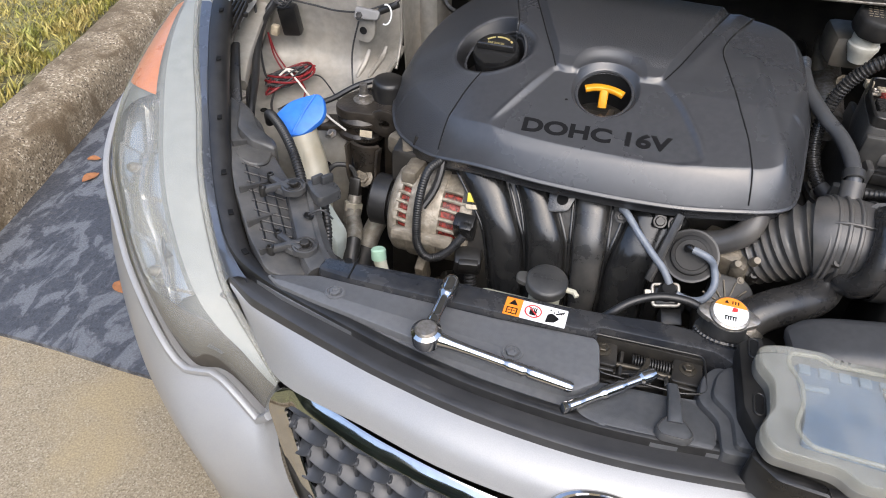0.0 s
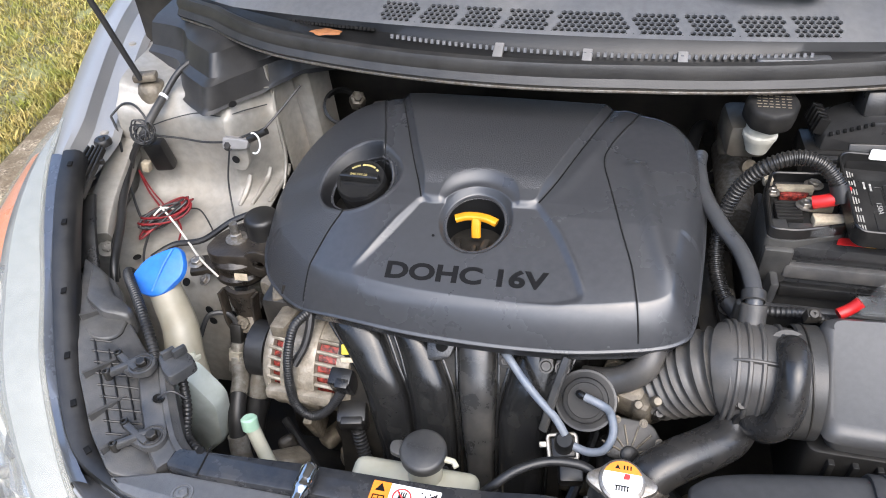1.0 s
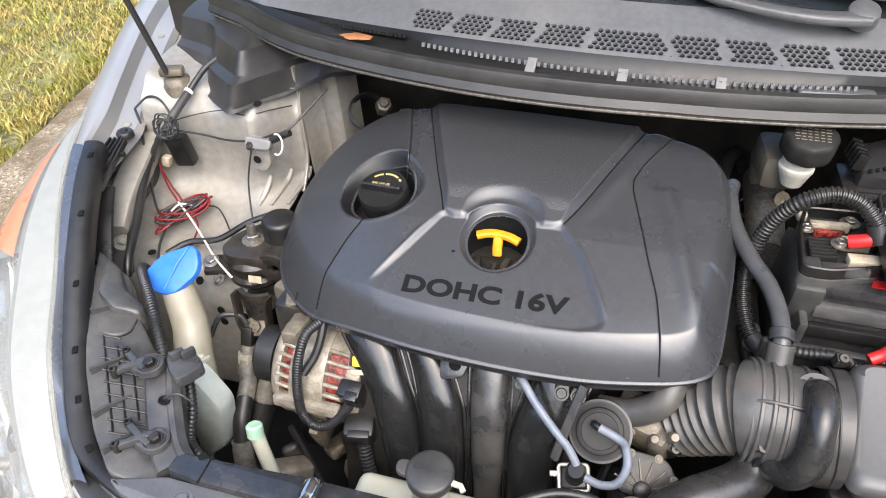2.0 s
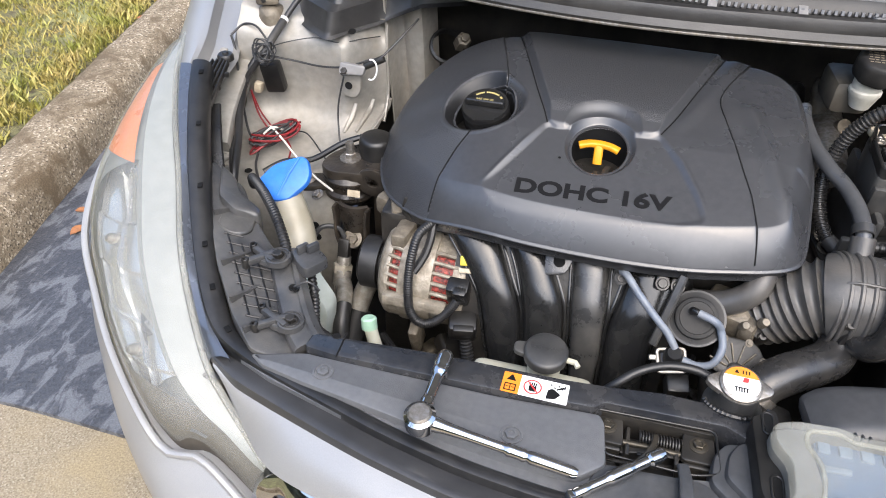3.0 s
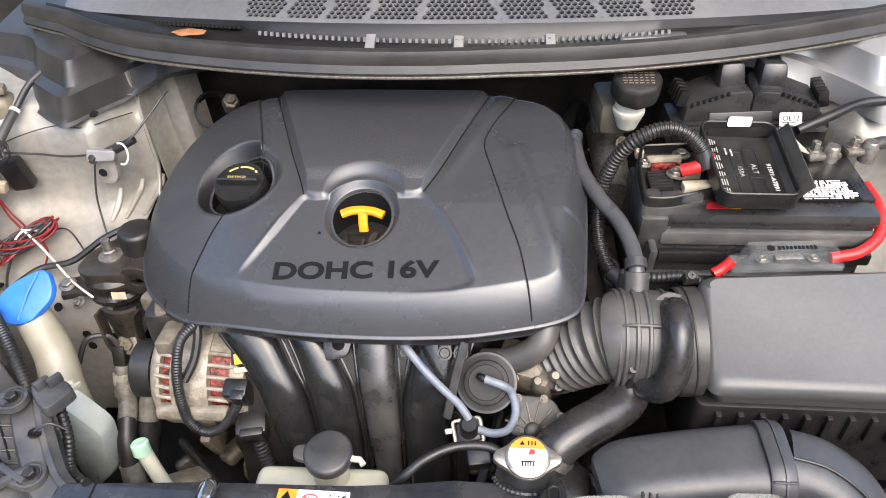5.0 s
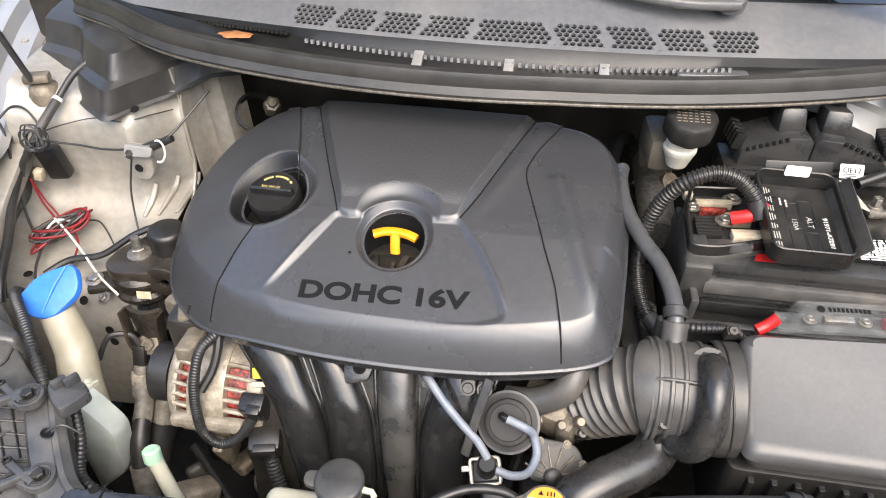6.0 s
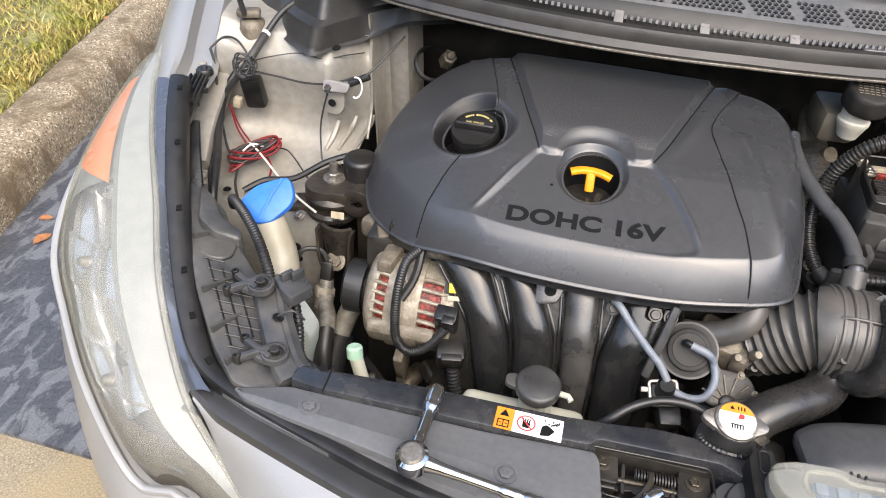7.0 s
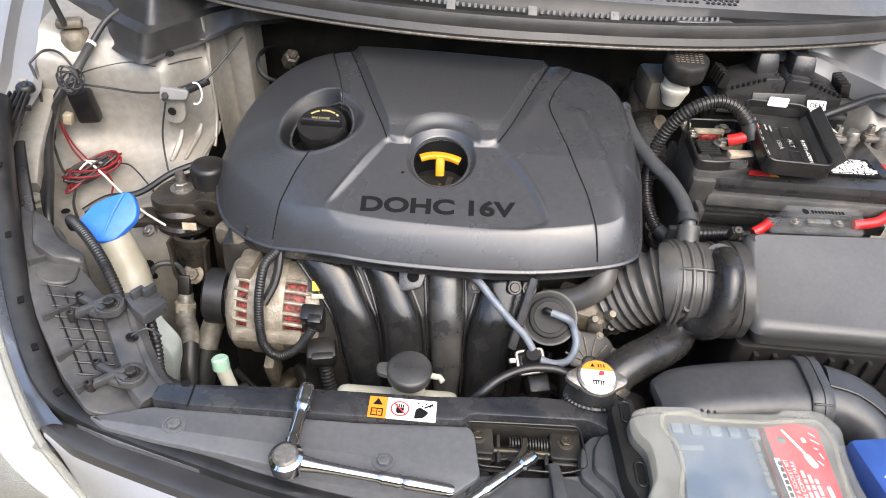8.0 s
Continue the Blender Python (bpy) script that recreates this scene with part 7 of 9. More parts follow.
part("steel_pipe", tube(B(), [(-0.425, 0.232, 0.552), (-0.414, 0.212, 0.552), (-0.407, 0.188, 0.548)], 0.0115, 12), M_PIPE, lines)
part("rubber_hose", tube(B(), [(-0.408, 0.192, 0.549), (-0.404, 0.168, 0.532), (-0.399, 0.150, 0.508)], 0.0115, 12), M_RUBBER, lines)
part("crimp", tube(B(), [(-0.400, 0.152, 0.512), (-0.395, 0.140, 0.485), (-0.39, 0.132, 0.44)], 0.0135, 12), M_PIPE, lines)
lines2 = thing("suction_line", (-0.385, 0.23, 0.45), "dull aluminium suction line with a rubber sleeve", "pipe")
part("alu_pipe", tube(B(), [(-0.376, 0.275, 0.60), (-0.380, 0.240, 0.572), (-0.390, 0.222, 0.545), (-0.396, 0.205, 0.52)], 0.0145, 12), M_PIPE, lines2)
part("rubber_sleeve", tube(B(), [(-0.394, 0.210, 0.524), (-0.398, 0.19, 0.50), (-0.398, 0.165, 0.47)], 0.018, 14), M_RUBBER, lines2)
gcap = thing("service_pipe", (-0.33, 0.10, 0.50), "cream service pipe with a pale green knurled cap", "pipe")
part("pipe", tube(B(), [(-0.336, 0.106, 0.606), (-0.330, 0.101, 0.590), (-0.318, 0.092, 0.56), (-0.30, 0.08, 0.52)], 0.0085, 12), M_MILK, gcap)
part("cap", lathe(B(), [(0.0, 0.009), (0.0075, 0.009), (0.0098, 0.007), (0.0100, -0.006), (0.0, -0.006)], aim((-0.337, 0.106, 0.612), (-0.15, 0.3, 1)), 24, wobble=lambda i, n: 1.0 if i % 2 else 0.95), M_GREEN, gcap)

# ---- engine front ----
engine = thing("engine_block", (-0.1, 0.36, 0.40), "greasy dark engine block under the cover", "engine")
part("block", box(B(), (-0.11, 0.36, 0.55), (0.46, 0.26, 0.34), bev=0.02), M_DARK, engine)
part("cam_cover", box(B(), (-0.11, 0.37, 0.735), (0.42, 0.20, 0.05), bev=0.015), M_DARK, engine)
part("timing_cover", box(B(), (-0.345, 0.33, 0.55), (0.04, 0.20, 0.28), bev=0.01), M_DARK, engine)
bm = B()
box(bm, (-0.335, 0.262, 0.676), (0.05, 0.05, 0.03), (0, 6, 20), 0.008)
box(bm, (-0.365, 0.275, 0.672), (0.03, 0.03, 0.03), (0, 0, -20), 0.008)
part("front_bracket", bm, M_GREASY, engine, "dirty aluminium bracket")
rng = random.Random(21)
for k in range(46):
    x, y, z = rng.uniform(-0.36, 0.30), rng.uniform(0.07, 0.22), rng.uniform(0.40, 0.53)
    bm = box(B(), (x, y, z), (rng.uniform(0.015, 0.05), rng.uniform(0.015, 0.04), rng.uniform(0.015, 0.05)), (rng.uniform(-30, 30), rng.uniform(-30, 30), rng.uniform(0, 90)), 0.007, 3)
    part("casting_lump", bm, M_DARK if k % 3 else M_GREASY, engine)
for k in range(10):
    x, z = rng.uniform(-0.33, 0.25), rng.uniform(0.42, 0.55)
    part("underhood_pipe", tube(B(), [(x, 0.08, z), (x + rng.uniform(-0.05, 0.05), 0.12, z + 0.02), (x + rng.uniform(-0.1, 0.1), 0.2, z + rng.uniform(-0.05, 0.05))], rng.uniform(0.004, 0.010), 8), M_RUBBER if k % 3 else M_STEEL, engine)

alt = thing("alternator", (-0.29, 0.225, 0.53), "dirty cast aluminium alternator with red copper windings", "alternator")
AX = Matrix.Translation((0.010, 0.226, 0.606)) @ Matrix.Rotation(radians(90), 4, "Y")


R0 = 0.066
part("winding", lathe(B(), [(0.054, -0.350), (0.056, -0.345), (0.056, -0.255), (0.054, -0.250)], AX, 60), M_COPPER, alt, "red enamelled copper winding")
part("stator_band", lathe(B(), [(0.058, -0.331), (R0 + 0.001, -0.330), (R0 + 0.002, -0.327), (R0 + 0.002, -0.290), (R0 + 0.001, -0.287), (0.058, -0.286)], AX, 48), M_ALU, alt)
part("drive_end", lathe(B(), [(0.03, -0.362), (0.046, -0.362), (0.056, -0.358), (0.063, -0.352), (R0 - 0.001, -0.346), (R0 - 0.001, -0.3435), (0.054, -0.343)], AX, 48), M_ALU, alt)
part("rear_end", lathe(B(), [(0.054, -0.2615), (R0 - 0.001, -0.261), (R0 - 0.001, -0.254), (0.062, -0.246), (0.052, -0.240), (0.03, -0.236), (0, -0.236)], AX, 48), M_ALU, alt)
# slots open towards the front, the rest of each end is solid casting
for x0, x1, a0, pitch, cnt in ((-0.3455, -0.329, 116, 11.0, 5), (-0.288, -0.2605, 114, 12.0, 6)):
    bm = B()
    arc = np.linspace(radians(a0 + pitch * cnt), radians(a0 + 360), 44)
    loft(bm, [[(x + 0.010, 0.226 + r * math.cos(a), 0.606 + r * math.sin(a)) for a in arc] for x, r in ((x0, 0.055), (x0, R0 - 0.002), ((x0 + x1) / 2, R0 - 0.001), (x1, R0 - 0.002), (x1, 0.055))])
    part("end_casting", bm, M_ALU, alt)
    for k in range(cnt + 1):
        a = radians(a0 + pitch * k)
        wide = x0 < -0.3
        bm = B()
        sweep(bm, [Vector((x0 + 0.010 + (x1 - x0 + (0.0 if wide else 0.007)) * t, 0.226 + rr_ * math.cos(a + sl), 0.606 + rr_ * math.sin(a + sl))) for t, rr_, sl in ((-0.1, 0.0625, 0), (0.3, 0.063, 0.01), (0.7, 0.063, 0.03), (1.05, 0.0610, 0.05))], rrect(0.0046, 0.0075, 0.0015, 1), up=(0, math.cos(a), math.sin(a)))
        part("vent_rib", bm, M_ALU, alt)
for k in range(3):
    a = radians(70 + k * 105)
    bm = box(B(), (-0.295, 0.226 + 0.070 * math.cos(a), 0.606 + 0.070 * math.sin(a)), (0.085, 0.014, 0.016), (math.degrees(a), 0, 0), 0.004)
    part("through_bolt_boss", bm, M_ALU, alt)
bm = B()
prism(bm, rounded([(-0.338, 0.196), (-0.318, 0.196), (-0.312, 0.230), (-0.318, 0.252), (-0.334, 0.252)], 0.004), 0.660, 0.682, bev=0.003)
box(bm, (-0.285, 0.250, 0.676), (0.05, 0.03, 0.02), (8, 0, 0), 0.006)
part("mounting_ear", bm, M_GREASY, alt)
part("foot", box(B(), (-0.300, 0.185, 0.525), (0.014, 0.03, 0.06), (20, 0, 0), 0.004), M_ALU, alt)
part("pulley", lathe(B(), [(0, -0.400), (0.020, -0.400), (0.030, -0.398)] + [(0.032 - 0.003 * (i % 2), -0.396 + 0.0028 * i) for i in range(11)] + [(0.030, -0.364), (0.0, -0.364)], AX, 40), M_BLACK, alt, "black grooved belt pulley")
part("belt", lathe(B(), [(0.033, -0.394), (0.036, -0.394), (0.036, -0.370), (0.033, -0.370)], AX, 40), M_RUBBER, alt)
bm = box(B(), (-0.240, 0.168, 0.636), (0.028, 0.022, 0.036), (20, 0, 0), 0.004)
box(bm, (-0.236, 0.157, 0.641), (0.016, 0.012, 0.020), (20, 0, 0), 0.002)
part("plug", bm, M_BLACK, alt)
part("yellow_tag", box(B(), (-0.2365, 0.187, 0.671), (0.014, 0.003, 0.012), (-35, 0, 10), 0.001), pbr("pale_yellow_tag", (0.60, 0.48, 0.04), (0.52, 0.42, 0.04), 90, 0.5), alt)
part("white_tag", box(B(), (-0.2345, 0.179, 0.662), (0.017, 0.003, 0.006), (-35, 0, 10), 0.001), M_CREAM, alt)
part("corrugated_sleeve", conduit(B(), [(-0.286, 0.206, 0.705), (-0.297, 0.185, 0.700), (-0.301, 0.165, 0.675), (-0.301, 0.152, 0.640), (-0.297, 0.147, 0.605), (-0.282, 0.147, 0.588), (-0.262, 0.148, 0.598), (-0.244, 0.153, 0.622), (-0.238, 0.156, 0.634)], 0.0060, 0.0032, 0.10), M_RUBBER, None, "black corrugated cable sleeve looped over the alternator", base=(-0.3, 0.16, 0.65), category="cable sleeve", group="cable sleeves")
part("corrugated_sleeve", tube(B(), [(-0.284, 0.208, 0.706), (-0.284, 0.196, 0.690), (-0.288, 0.182, 0.672), (-0.298, 0.166, 0.655)], 0.0052, 9), M_RUBBER, None, "black taped cable branch at the alternator", base=(-0.29, 0.19, 0.68), category="cable sleeve", group="cable sleeves")
conn = thing("wiring_connector", (-0.228, 0.15, 0.56), "grubby black wiring connector below the alternator", "connector")
bm = box(B(), (-0.230, 0.156, 0.590), (0.036, 0.030, 0.030), (15, 0, 12), 0.005)
box(bm, (-0.226, 0.142, 0.594), (0.026, 0.010, 0.018), (15, 0, 12), 0.002)
part("shell", bm, M_BLACK, conn)
part("tail", conduit(B(), [(-0.225, 0.150, 0.575), (-0.218, 0.140, 0.550), (-0.205, 0.125, 0.53), (-0.18, 0.11, 0.51)], 0.0085), M_RUBBER, conn)

# intake manifold with four runners
mani = thing("intake_manifold", (-0.12, 0.15, 0.50), "glossy black plastic intake manifold with four curved runners", "intake manifold")
part("plenum", box(B(), (-0.11, 0.245, 0.59), (0.30, 0.06, 0.18), (0, 0, 0), 0.02, 3), M_MOULD, mani)


def face_y(z):
    """How far forward the runners' faces stand at a height."""
    return float(np.interp(z, [0.40, 0.50, 0.56, 0.61, 0.652, 0.684, 0.70, 0.712], [0.112, 0.122, 0.134, 0.147, 0.163, 0.185, 0.200, 0.222]))


def runner(cs, ws, material):
    """One runner: its face's middle (x) and half width at falling heights, with crowned face and square flanks."""
    zs = [0.712, 0.697, 0.672, 0.650, 0.624, 0.588, 0.554, 0.500]
    mid = spline([(c, face_y(z), z) for c, z in zip(cs, zs)], 6)
    wid = [p.x for p in spline([(w, 0, 0) for w in ws], 6)]
    sec = ((-1.04, -0.045), (-1.04, -0.014), (-1.02, -0.0105), (-0.95, -0.0068), (-0.84, -0.0036), (-0.5, -0.0005), (0, 0.0010), (0.5, -0.0005), (0.84, -0.0036), (0.95, -0.0068), (1.02, -0.0105), (1.04, -0.014), (1.04, -0.045))
    rows = []
    for i, p in enumerate(mid):
        d = mid[min(i + 1, len(mid) - 1)] - mid[max(i - 1, 0)]
        nrm = Vector((0, d.z, -d.y)).normalized()
        rows.append([p + Vector((u * wid[i], 0, 0)) + nrm * h for u, h in sec])
    bm = B()
    loft(bm, rows)
    ob = part("runner", bm, material, mani)
    for sd in (-1, 1):
        edge = [r[2 if sd < 0 else 10] + Vector((sd * 0.0036, 0, 0)) + Vector((0, 0.006, -0.004)) for r in rows]
        part("mould_flange", sweep(B(), edge, rrect(0.0040, 0.0040, 0.0012, 2), up=(0, -0.75, 0.65)), M_RUNNER, ob)
    return rows


runner([-0.240, -0.228, -0.209, -0.1945, -0.185, -0.178, -0.1725, -0.168], [0.031, 0.0300, 0.0255, 0.0232, 0.0228, 0.0215, 0.0185, 0.017], M_RUNNER)
runner([-0.172, -0.162, -0.1465, -0.137, -0.132, -0.128, -0.1255, -0.123], [0.020, 0.0200, 0.0218, 0.0232, 0.0230, 0.0230, 0.022, 0.020], M_RUNNER)
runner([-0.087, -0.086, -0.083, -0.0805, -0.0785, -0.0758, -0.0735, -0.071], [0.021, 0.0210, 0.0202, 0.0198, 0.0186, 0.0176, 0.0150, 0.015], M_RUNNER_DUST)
runner([-0.006, -0.010, -0.0155, -0.0215, -0.0265, -0.0265, -0.0255, -0.024], [0.029, 0.0292, 0.0295, 0.0280, 0.0262, 0.0255, 0.0252, 0.024], M_RUNNER)
# dusty lug with a bolt hole between the middle runners, and the plate behind them
bm = prism(B(), rounded([(-0.016, -0.020), (0.010, -0.014), (0.018, 0.012), (-0.018, 0.016)], 0.006), -0.004, 0.002, aim((-0.124, 0.196, 0.690), (0, -0.75, 0.65)), bev=0.0015)
part("bolt_lug", bm, M_RUNNER_DUST, mani, "dusty bolt lug")
part("lug_hole", lathe(B(), [(0, 0.0026), (0.0058, 0.0026), (0.0072, 0.0020)], aim((-0.124, 0.196, 0.690), (0, -0.75, 0.65)), 18), M_INK_SHADE, mani)
hexbolt("manifold_bolt", (-0.050, 0.186, 0.690), (0, -0.7, 0.7), 0.0055, mani, M_DARK, washer=1.5)
bm = B()
loft(bm, [[Vector((x, face_y(z) + 0.020, z)) for x in (-0.25, -0.15, -0.05, 0.02)] for z in (0.70, 0.66, 0.61, 0.55, 0.48)])
part("flange_plate", thicken(bm, 0.004), M_DARK, mani)
for x in (-0.005, 0.012):
    bm = box(B(), (x, 0.182, 0.698), (0.016, 0.010, 0.018), (-30, 0, 0), 0.004)
    lathe(bm, [(0, 0.006), (0.005, 0.006), (0.006, 0.003), (0.008, 0.003)], aim((x, 0.177, 0.701), (0, -0.7, 0.7)), 12)
    part("bolt_boss", bm, M_DARK, mani)
bm = B()
sweep(bm, [Vector((0.016, 0.180, 0.715)), Vector((0.008, 0.158, 0.69)), Vector((-0.002, 0.140, 0.64))], rrect(0.010, 0.006, 0.002, 1))
part("edge_rib", bm, M_DUSTY, mani)

# vacuum actuator, its valve and hoses
M_CAN = pbr("matt_charcoal_plastic", (0.013, 0.013, 0.0127), (0.019, 0.018, 0.0175), 80, 0.55, 0.1, ior=1.35, bump=0.1, bscale=500, dirt=(0.07, 0.063, 0.052), dirt_amount=0.35, dirt_scale=25)
vac = thing("vacuum_actuator", (0.04, 0.165, 0.62), "round black vacuum actuator with a hose nipple", "actuator")
mv = aim((0.040, 0.166, 0.668), (-0.08, -0.66, 0.75))
part("can", lathe(B(), [(0, 0.0108), (0.0222, 0.0108), (0.0236, 0.0100), (0.0242, 0.0060), (0.0262, 0.0052), (0.0315, 0.0046), (0.0315, -0.002), (0.029, -0.004), (0.022, -0.012), (0.012, -0.03), (0, -0.03)], mv, 40), M_CAN, vac)
part("can_step", lathe(B(), [(0, 0.0117), (0.0185, 0.0117), (0.0192, 0.0108)], mv, 36), M_CAN, vac)
part("crimp_ring", lathe(B(), [(0.0300, 0.0050), (0.0325, 0.0046), (0.0332, 0.0020), (0.0325, -0.0012), (0.0300, -0.0016)], mv, 40), M_DUSTY, vac, "dusty crimped rim")
part("nipple", tube(B(), [mv @ Vector((-0.006, 0.006, 0.010)), mv @ Vector((-0.005, 0.006, 0.022)), mv @ Vector((0.005, 0.002, 0.024))], 0.0042, 10), M_BLACK, vac)
valve = thing("solenoid_valve", (0.02, 0.13, 0.61), "small dirty solenoid valve with a steel clip", "valve")
bm = lathe(B(), [(0, 0.012), (0.008, 0.012), (0.011, 0.008), (0.011, -0.014), (0, -0.014)], aim((0.022, 0.131, 0.634), (0, -0.3, 1)), 20)
part("body", bm, M_BLACK, valve)
mq = aim((0.021, 0.128, 0.632), (-0.1, -0.6, 0.8), 12)
bm = B()
sweep(bm, [mq @ Vector((x, y, 0)) for x, y in rrect(0.030, 0.026, 0.003, 2)], rrect(0.004, 0.007, 0.001, 1), closed=True, up=(-0.1, -0.6, 0.8))
box(bm, mq @ Vector((-0.020, 0.004, 0)), (0.010, 0.006, 0.006), (40, 0, 12), 0.001)
part("clip", bm, M_PIPE, valve, "bright steel clip")
part("base_plate", prism(B(), rrect(0.026, 0.022, 0.003, 2), -0.012, -0.001, mq, bev=0.002), M_BLACK, valve)
part("plug", box(B(), (0.032, 0.115, 0.606), (0.026, 0.024, 0.022), (18, 0, 10), 0.004), M_BLACK, valve)
part("vacuum_hose", tube(B(), [(-0.051, 0.188, 0.700), (-0.044, 0.178, 0.702), (-0.028, 0.164, 0.690), (-0.008, 0.152, 0.674), (0.010, 0.143, 0.660), (0.022, 0.134, 0.646)], 0.0045, 12), M_BLUEHOSE, None, "thin grey-blue vacuum hose on the manifold", base=(-0.05, 0.18, 0.7), category="hose", group="vacuum hoses")
part("vacuum_hose", tube(B(), [tuple(mv @ Vector((0.000, 0.004, 0.024))), tuple(mv @ Vector((0.018, -0.002, 0.024))), (0.066, 0.150, 0.672), (0.071, 0.138, 0.656), (0.064, 0.126, 0.642), (0.048, 0.124, 0.636), (0.030, 0.128, 0.638)], 0.0045, 12), M_BLUEHOSE, None, "grey-blue vacuum hose looping to the valve", base=(0.06, 0.15, 0.66), category="hose", group="vacuum hoses")
thr = thing("throttle_body", (0.09, 0.19, 0.58), "dirty cast aluminium throttle body with a black cover", "throttle body")
bm = box(B(), (0.080, 0.205, 0.650), (0.055, 0.045, 0.050), (15, 0, -20), 0.008)
for q in ((0.070, 0.176, 0.664), (0.094, 0.170, 0.668), (0.112, 0.168, 0.680)):
    lathe(bm, [(0, 0.004), (0.004, 0.004), (0.005, 0.002), (0.006, -0.01)], aim(q, (0.1, -0.6, 0.8)), 12)
box(bm, (0.102, 0.182, 0.644), (0.018, 0.026, 0.050), (10, 0, -25), 0.005)
part("casting", bm, M_GREASY, thr)
part("gear_cover", prism(B(), rounded([(-0.026, -0.022), (0.024, -0.026), (0.036, -0.004), (0.022, 0.020), (-0.020, 0.022)], 0.010), 0, 0.014, aim((0.088, 0.150, 0.634), (0.1, -0.6, 0.8)), bev=0.003), M_DARK, thr)
for a, b_ in ((-0.024, -0.014), (0.020, -0.020), (0.030, 0.0), (0.012, 0.018), (-0.016, 0.018)):
    q = aim((0.088, 0.150, 0.634), (0.1, -0.6, 0.8)) @ Vector((a, b_, 0.014))
    hexbolt("screw", q, (0.1, -0.6, 0.8), 0.003, thr, M_GREASY)
for k in range(6):
    mg = aim((0.088, 0.150, 0.634), (0.1, -0.6, 0.8))
    a = radians(20 + 28 * k)
    bm = sweep(B(), [mg @ Vector((r_ * math.cos(a), -0.016 + r_ * math.sin(a), 0.0145)) for r_ in (0.010, 0.018, 0.026, 0.031)], rrect(0.0018, 0.003, 0.0006, 1))
    part("cover_rib", bm, M_GREASY, thr)
part("cover_hub", lathe(B(), [(0, 0.018), (0.007, 0.018), (0.009, 0.0165), (0.0095, 0.012)], aim((0.088, 0.150, 0.634), (0.1, -0.6, 0.8)) @ pose(0, -0.016, 0), 20), M_DARK, thr)
part("drain_pipe", tube(B(), [(0.075, 0.15, 0.62), (0.08, 0.13, 0.59), (0.09, 0.12, 0.55)], 0.02, 14), M_DARK, thr)
part("crossover_hose", tube(B(), [(0.035, 0.195, 0.668), (0.062, 0.190, 0.676), (0.083, 0.190, 0.688), (0.098, 0.195, 0.704), (0.105, 0.215, 0.722)], 0.0150, 18), M_INTAKE, None, "black rubber hose under the cover edge", base=(0.07, 0.2, 0.69), category="hose")

# ribbed intake hose
intake = thing("intake_hose", (0.18, 0.2, 0.62), "grey-black ribbed rubber intake hose with clamps", "intake hose")
pa = spline([(0.104, 0.217, 0.641), (0.118, 0.211, 0.656), (0.137, 0.207, 0.675), (0.158, 0.204, 0.694), (0.178, 0.202, 0.705)], 14)
bm = B()
pa = resample(pa, 0.0010)
sweep(bm, pa, ring2d(0.046, 36), up=None, scale=lambda i, n: 0.70 + 0.30 * (i / n) ** 0.8 + 0.12 * (0.4 - abs(math.sin(i / n * math.pi * 10))))
part("bellows", bm, M_INTAKE, intake, "corrugated rubber bellows")
pb = spline([(0.174, 0.2025, 0.703), (0.190, 0.200, 0.708), (0.225, 0.198, 0.708), (0.250, 0.200, 0.705)], 8)
bm = B()
sweep(bm, pb, ring2d(0.050, 36), up=None, scale=lambda i, n: 0.98 + 0.05 * math.sin(i / n * math.pi))
part("duct", bm, M_INTAKE, intake)
for t in (0.04, 0.19, 0.34, 0.49, 0.64):
    p = pb[int(t * (len(pb) - 1))]
    bm = B()
    sweep(bm, [p + Vector((0, 0.0515 * math.cos(a), 0.0515 * math.sin(a))) for a in np.linspace(0, 2 * math.pi, 40, endpoint=False)], rrect(0.004, 0.005, 0.0012, 1), up=(1, 0, 0), closed=True)
    part("rib", bm, M_INTAKE, intake)
bm = B()
sweep(bm, [p + Vector((0, -0.0265, 0.0445)) for p in pb[1:18]], rrect(0.0035, 0.005, 0.001, 1))
part("long_rib", bm, M_INTAKE, intake)
for t, nm in ((0.0, "hose_clamp"), (0.93, "hose_clamp")):
    p = (pa + pb)[0] if t == 0 else pb[-2]
    bm = B()
    rr_ = 0.0345 if t == 0 else 0.054
    d = Vector((0.66, -0.25, 0.70)).normalized() if t == 0 else Vector((1, 0.03, 0.1)).normalized()
    u = d.cross(Vector((0, 0, 1))).normalized()
    w = u.cross(d)
    sweep(bm, [p + (u * math.cos(a) + w * math.sin(a)) * rr_ for a in np.linspace(0, 2 * math.pi, 48, endpoint=False)], rrect(0.009, 0.002, 0.0006, 1), up=tuple(d), closed=True)
    part(nm, bm, M_DARK, intake, "dark steel hose clamp")


def clamp_screw(p, d, parent):
    bm = box(B(), p, (0.014, 0.010, 0.016), (20, 0, 10), 0.002)
    lathe(bm, [(0.0015, 0.0085), (0.0015, 0.0098), (0.0042, 0.0098), (0.0052, 0.0085), (0.0052, 0.004)], aim(p, d), 16)
    part("clamp_screw", bm, M_DARK, parent)


clamp_screw(Vector((0.118, 0.180, 0.646)), (0, -0.6, 0.8), intake)
clamp_screw(Vector((0.187, 0.155, 0.708)), (0, -0.6, 0.8), intake)
clamp_screw(Vector((0.250, 0.236, 0.762)), (0, -0.5, 0.85), intake)
part("upper_nozzle", tube(B(), [(0.196, 0.220, 0.735), (0.196, 0.232, 0.750), (0.196, 0.242, 0.764)], 0.0130, 18), M_INTAKE, intake)
bm = B()
pn = resample(spline([(0.203, 0.192, 0.694), (0.203, 0.174, 0.695), (0.202, 0.156, 0.694)], 8), 0.0012)
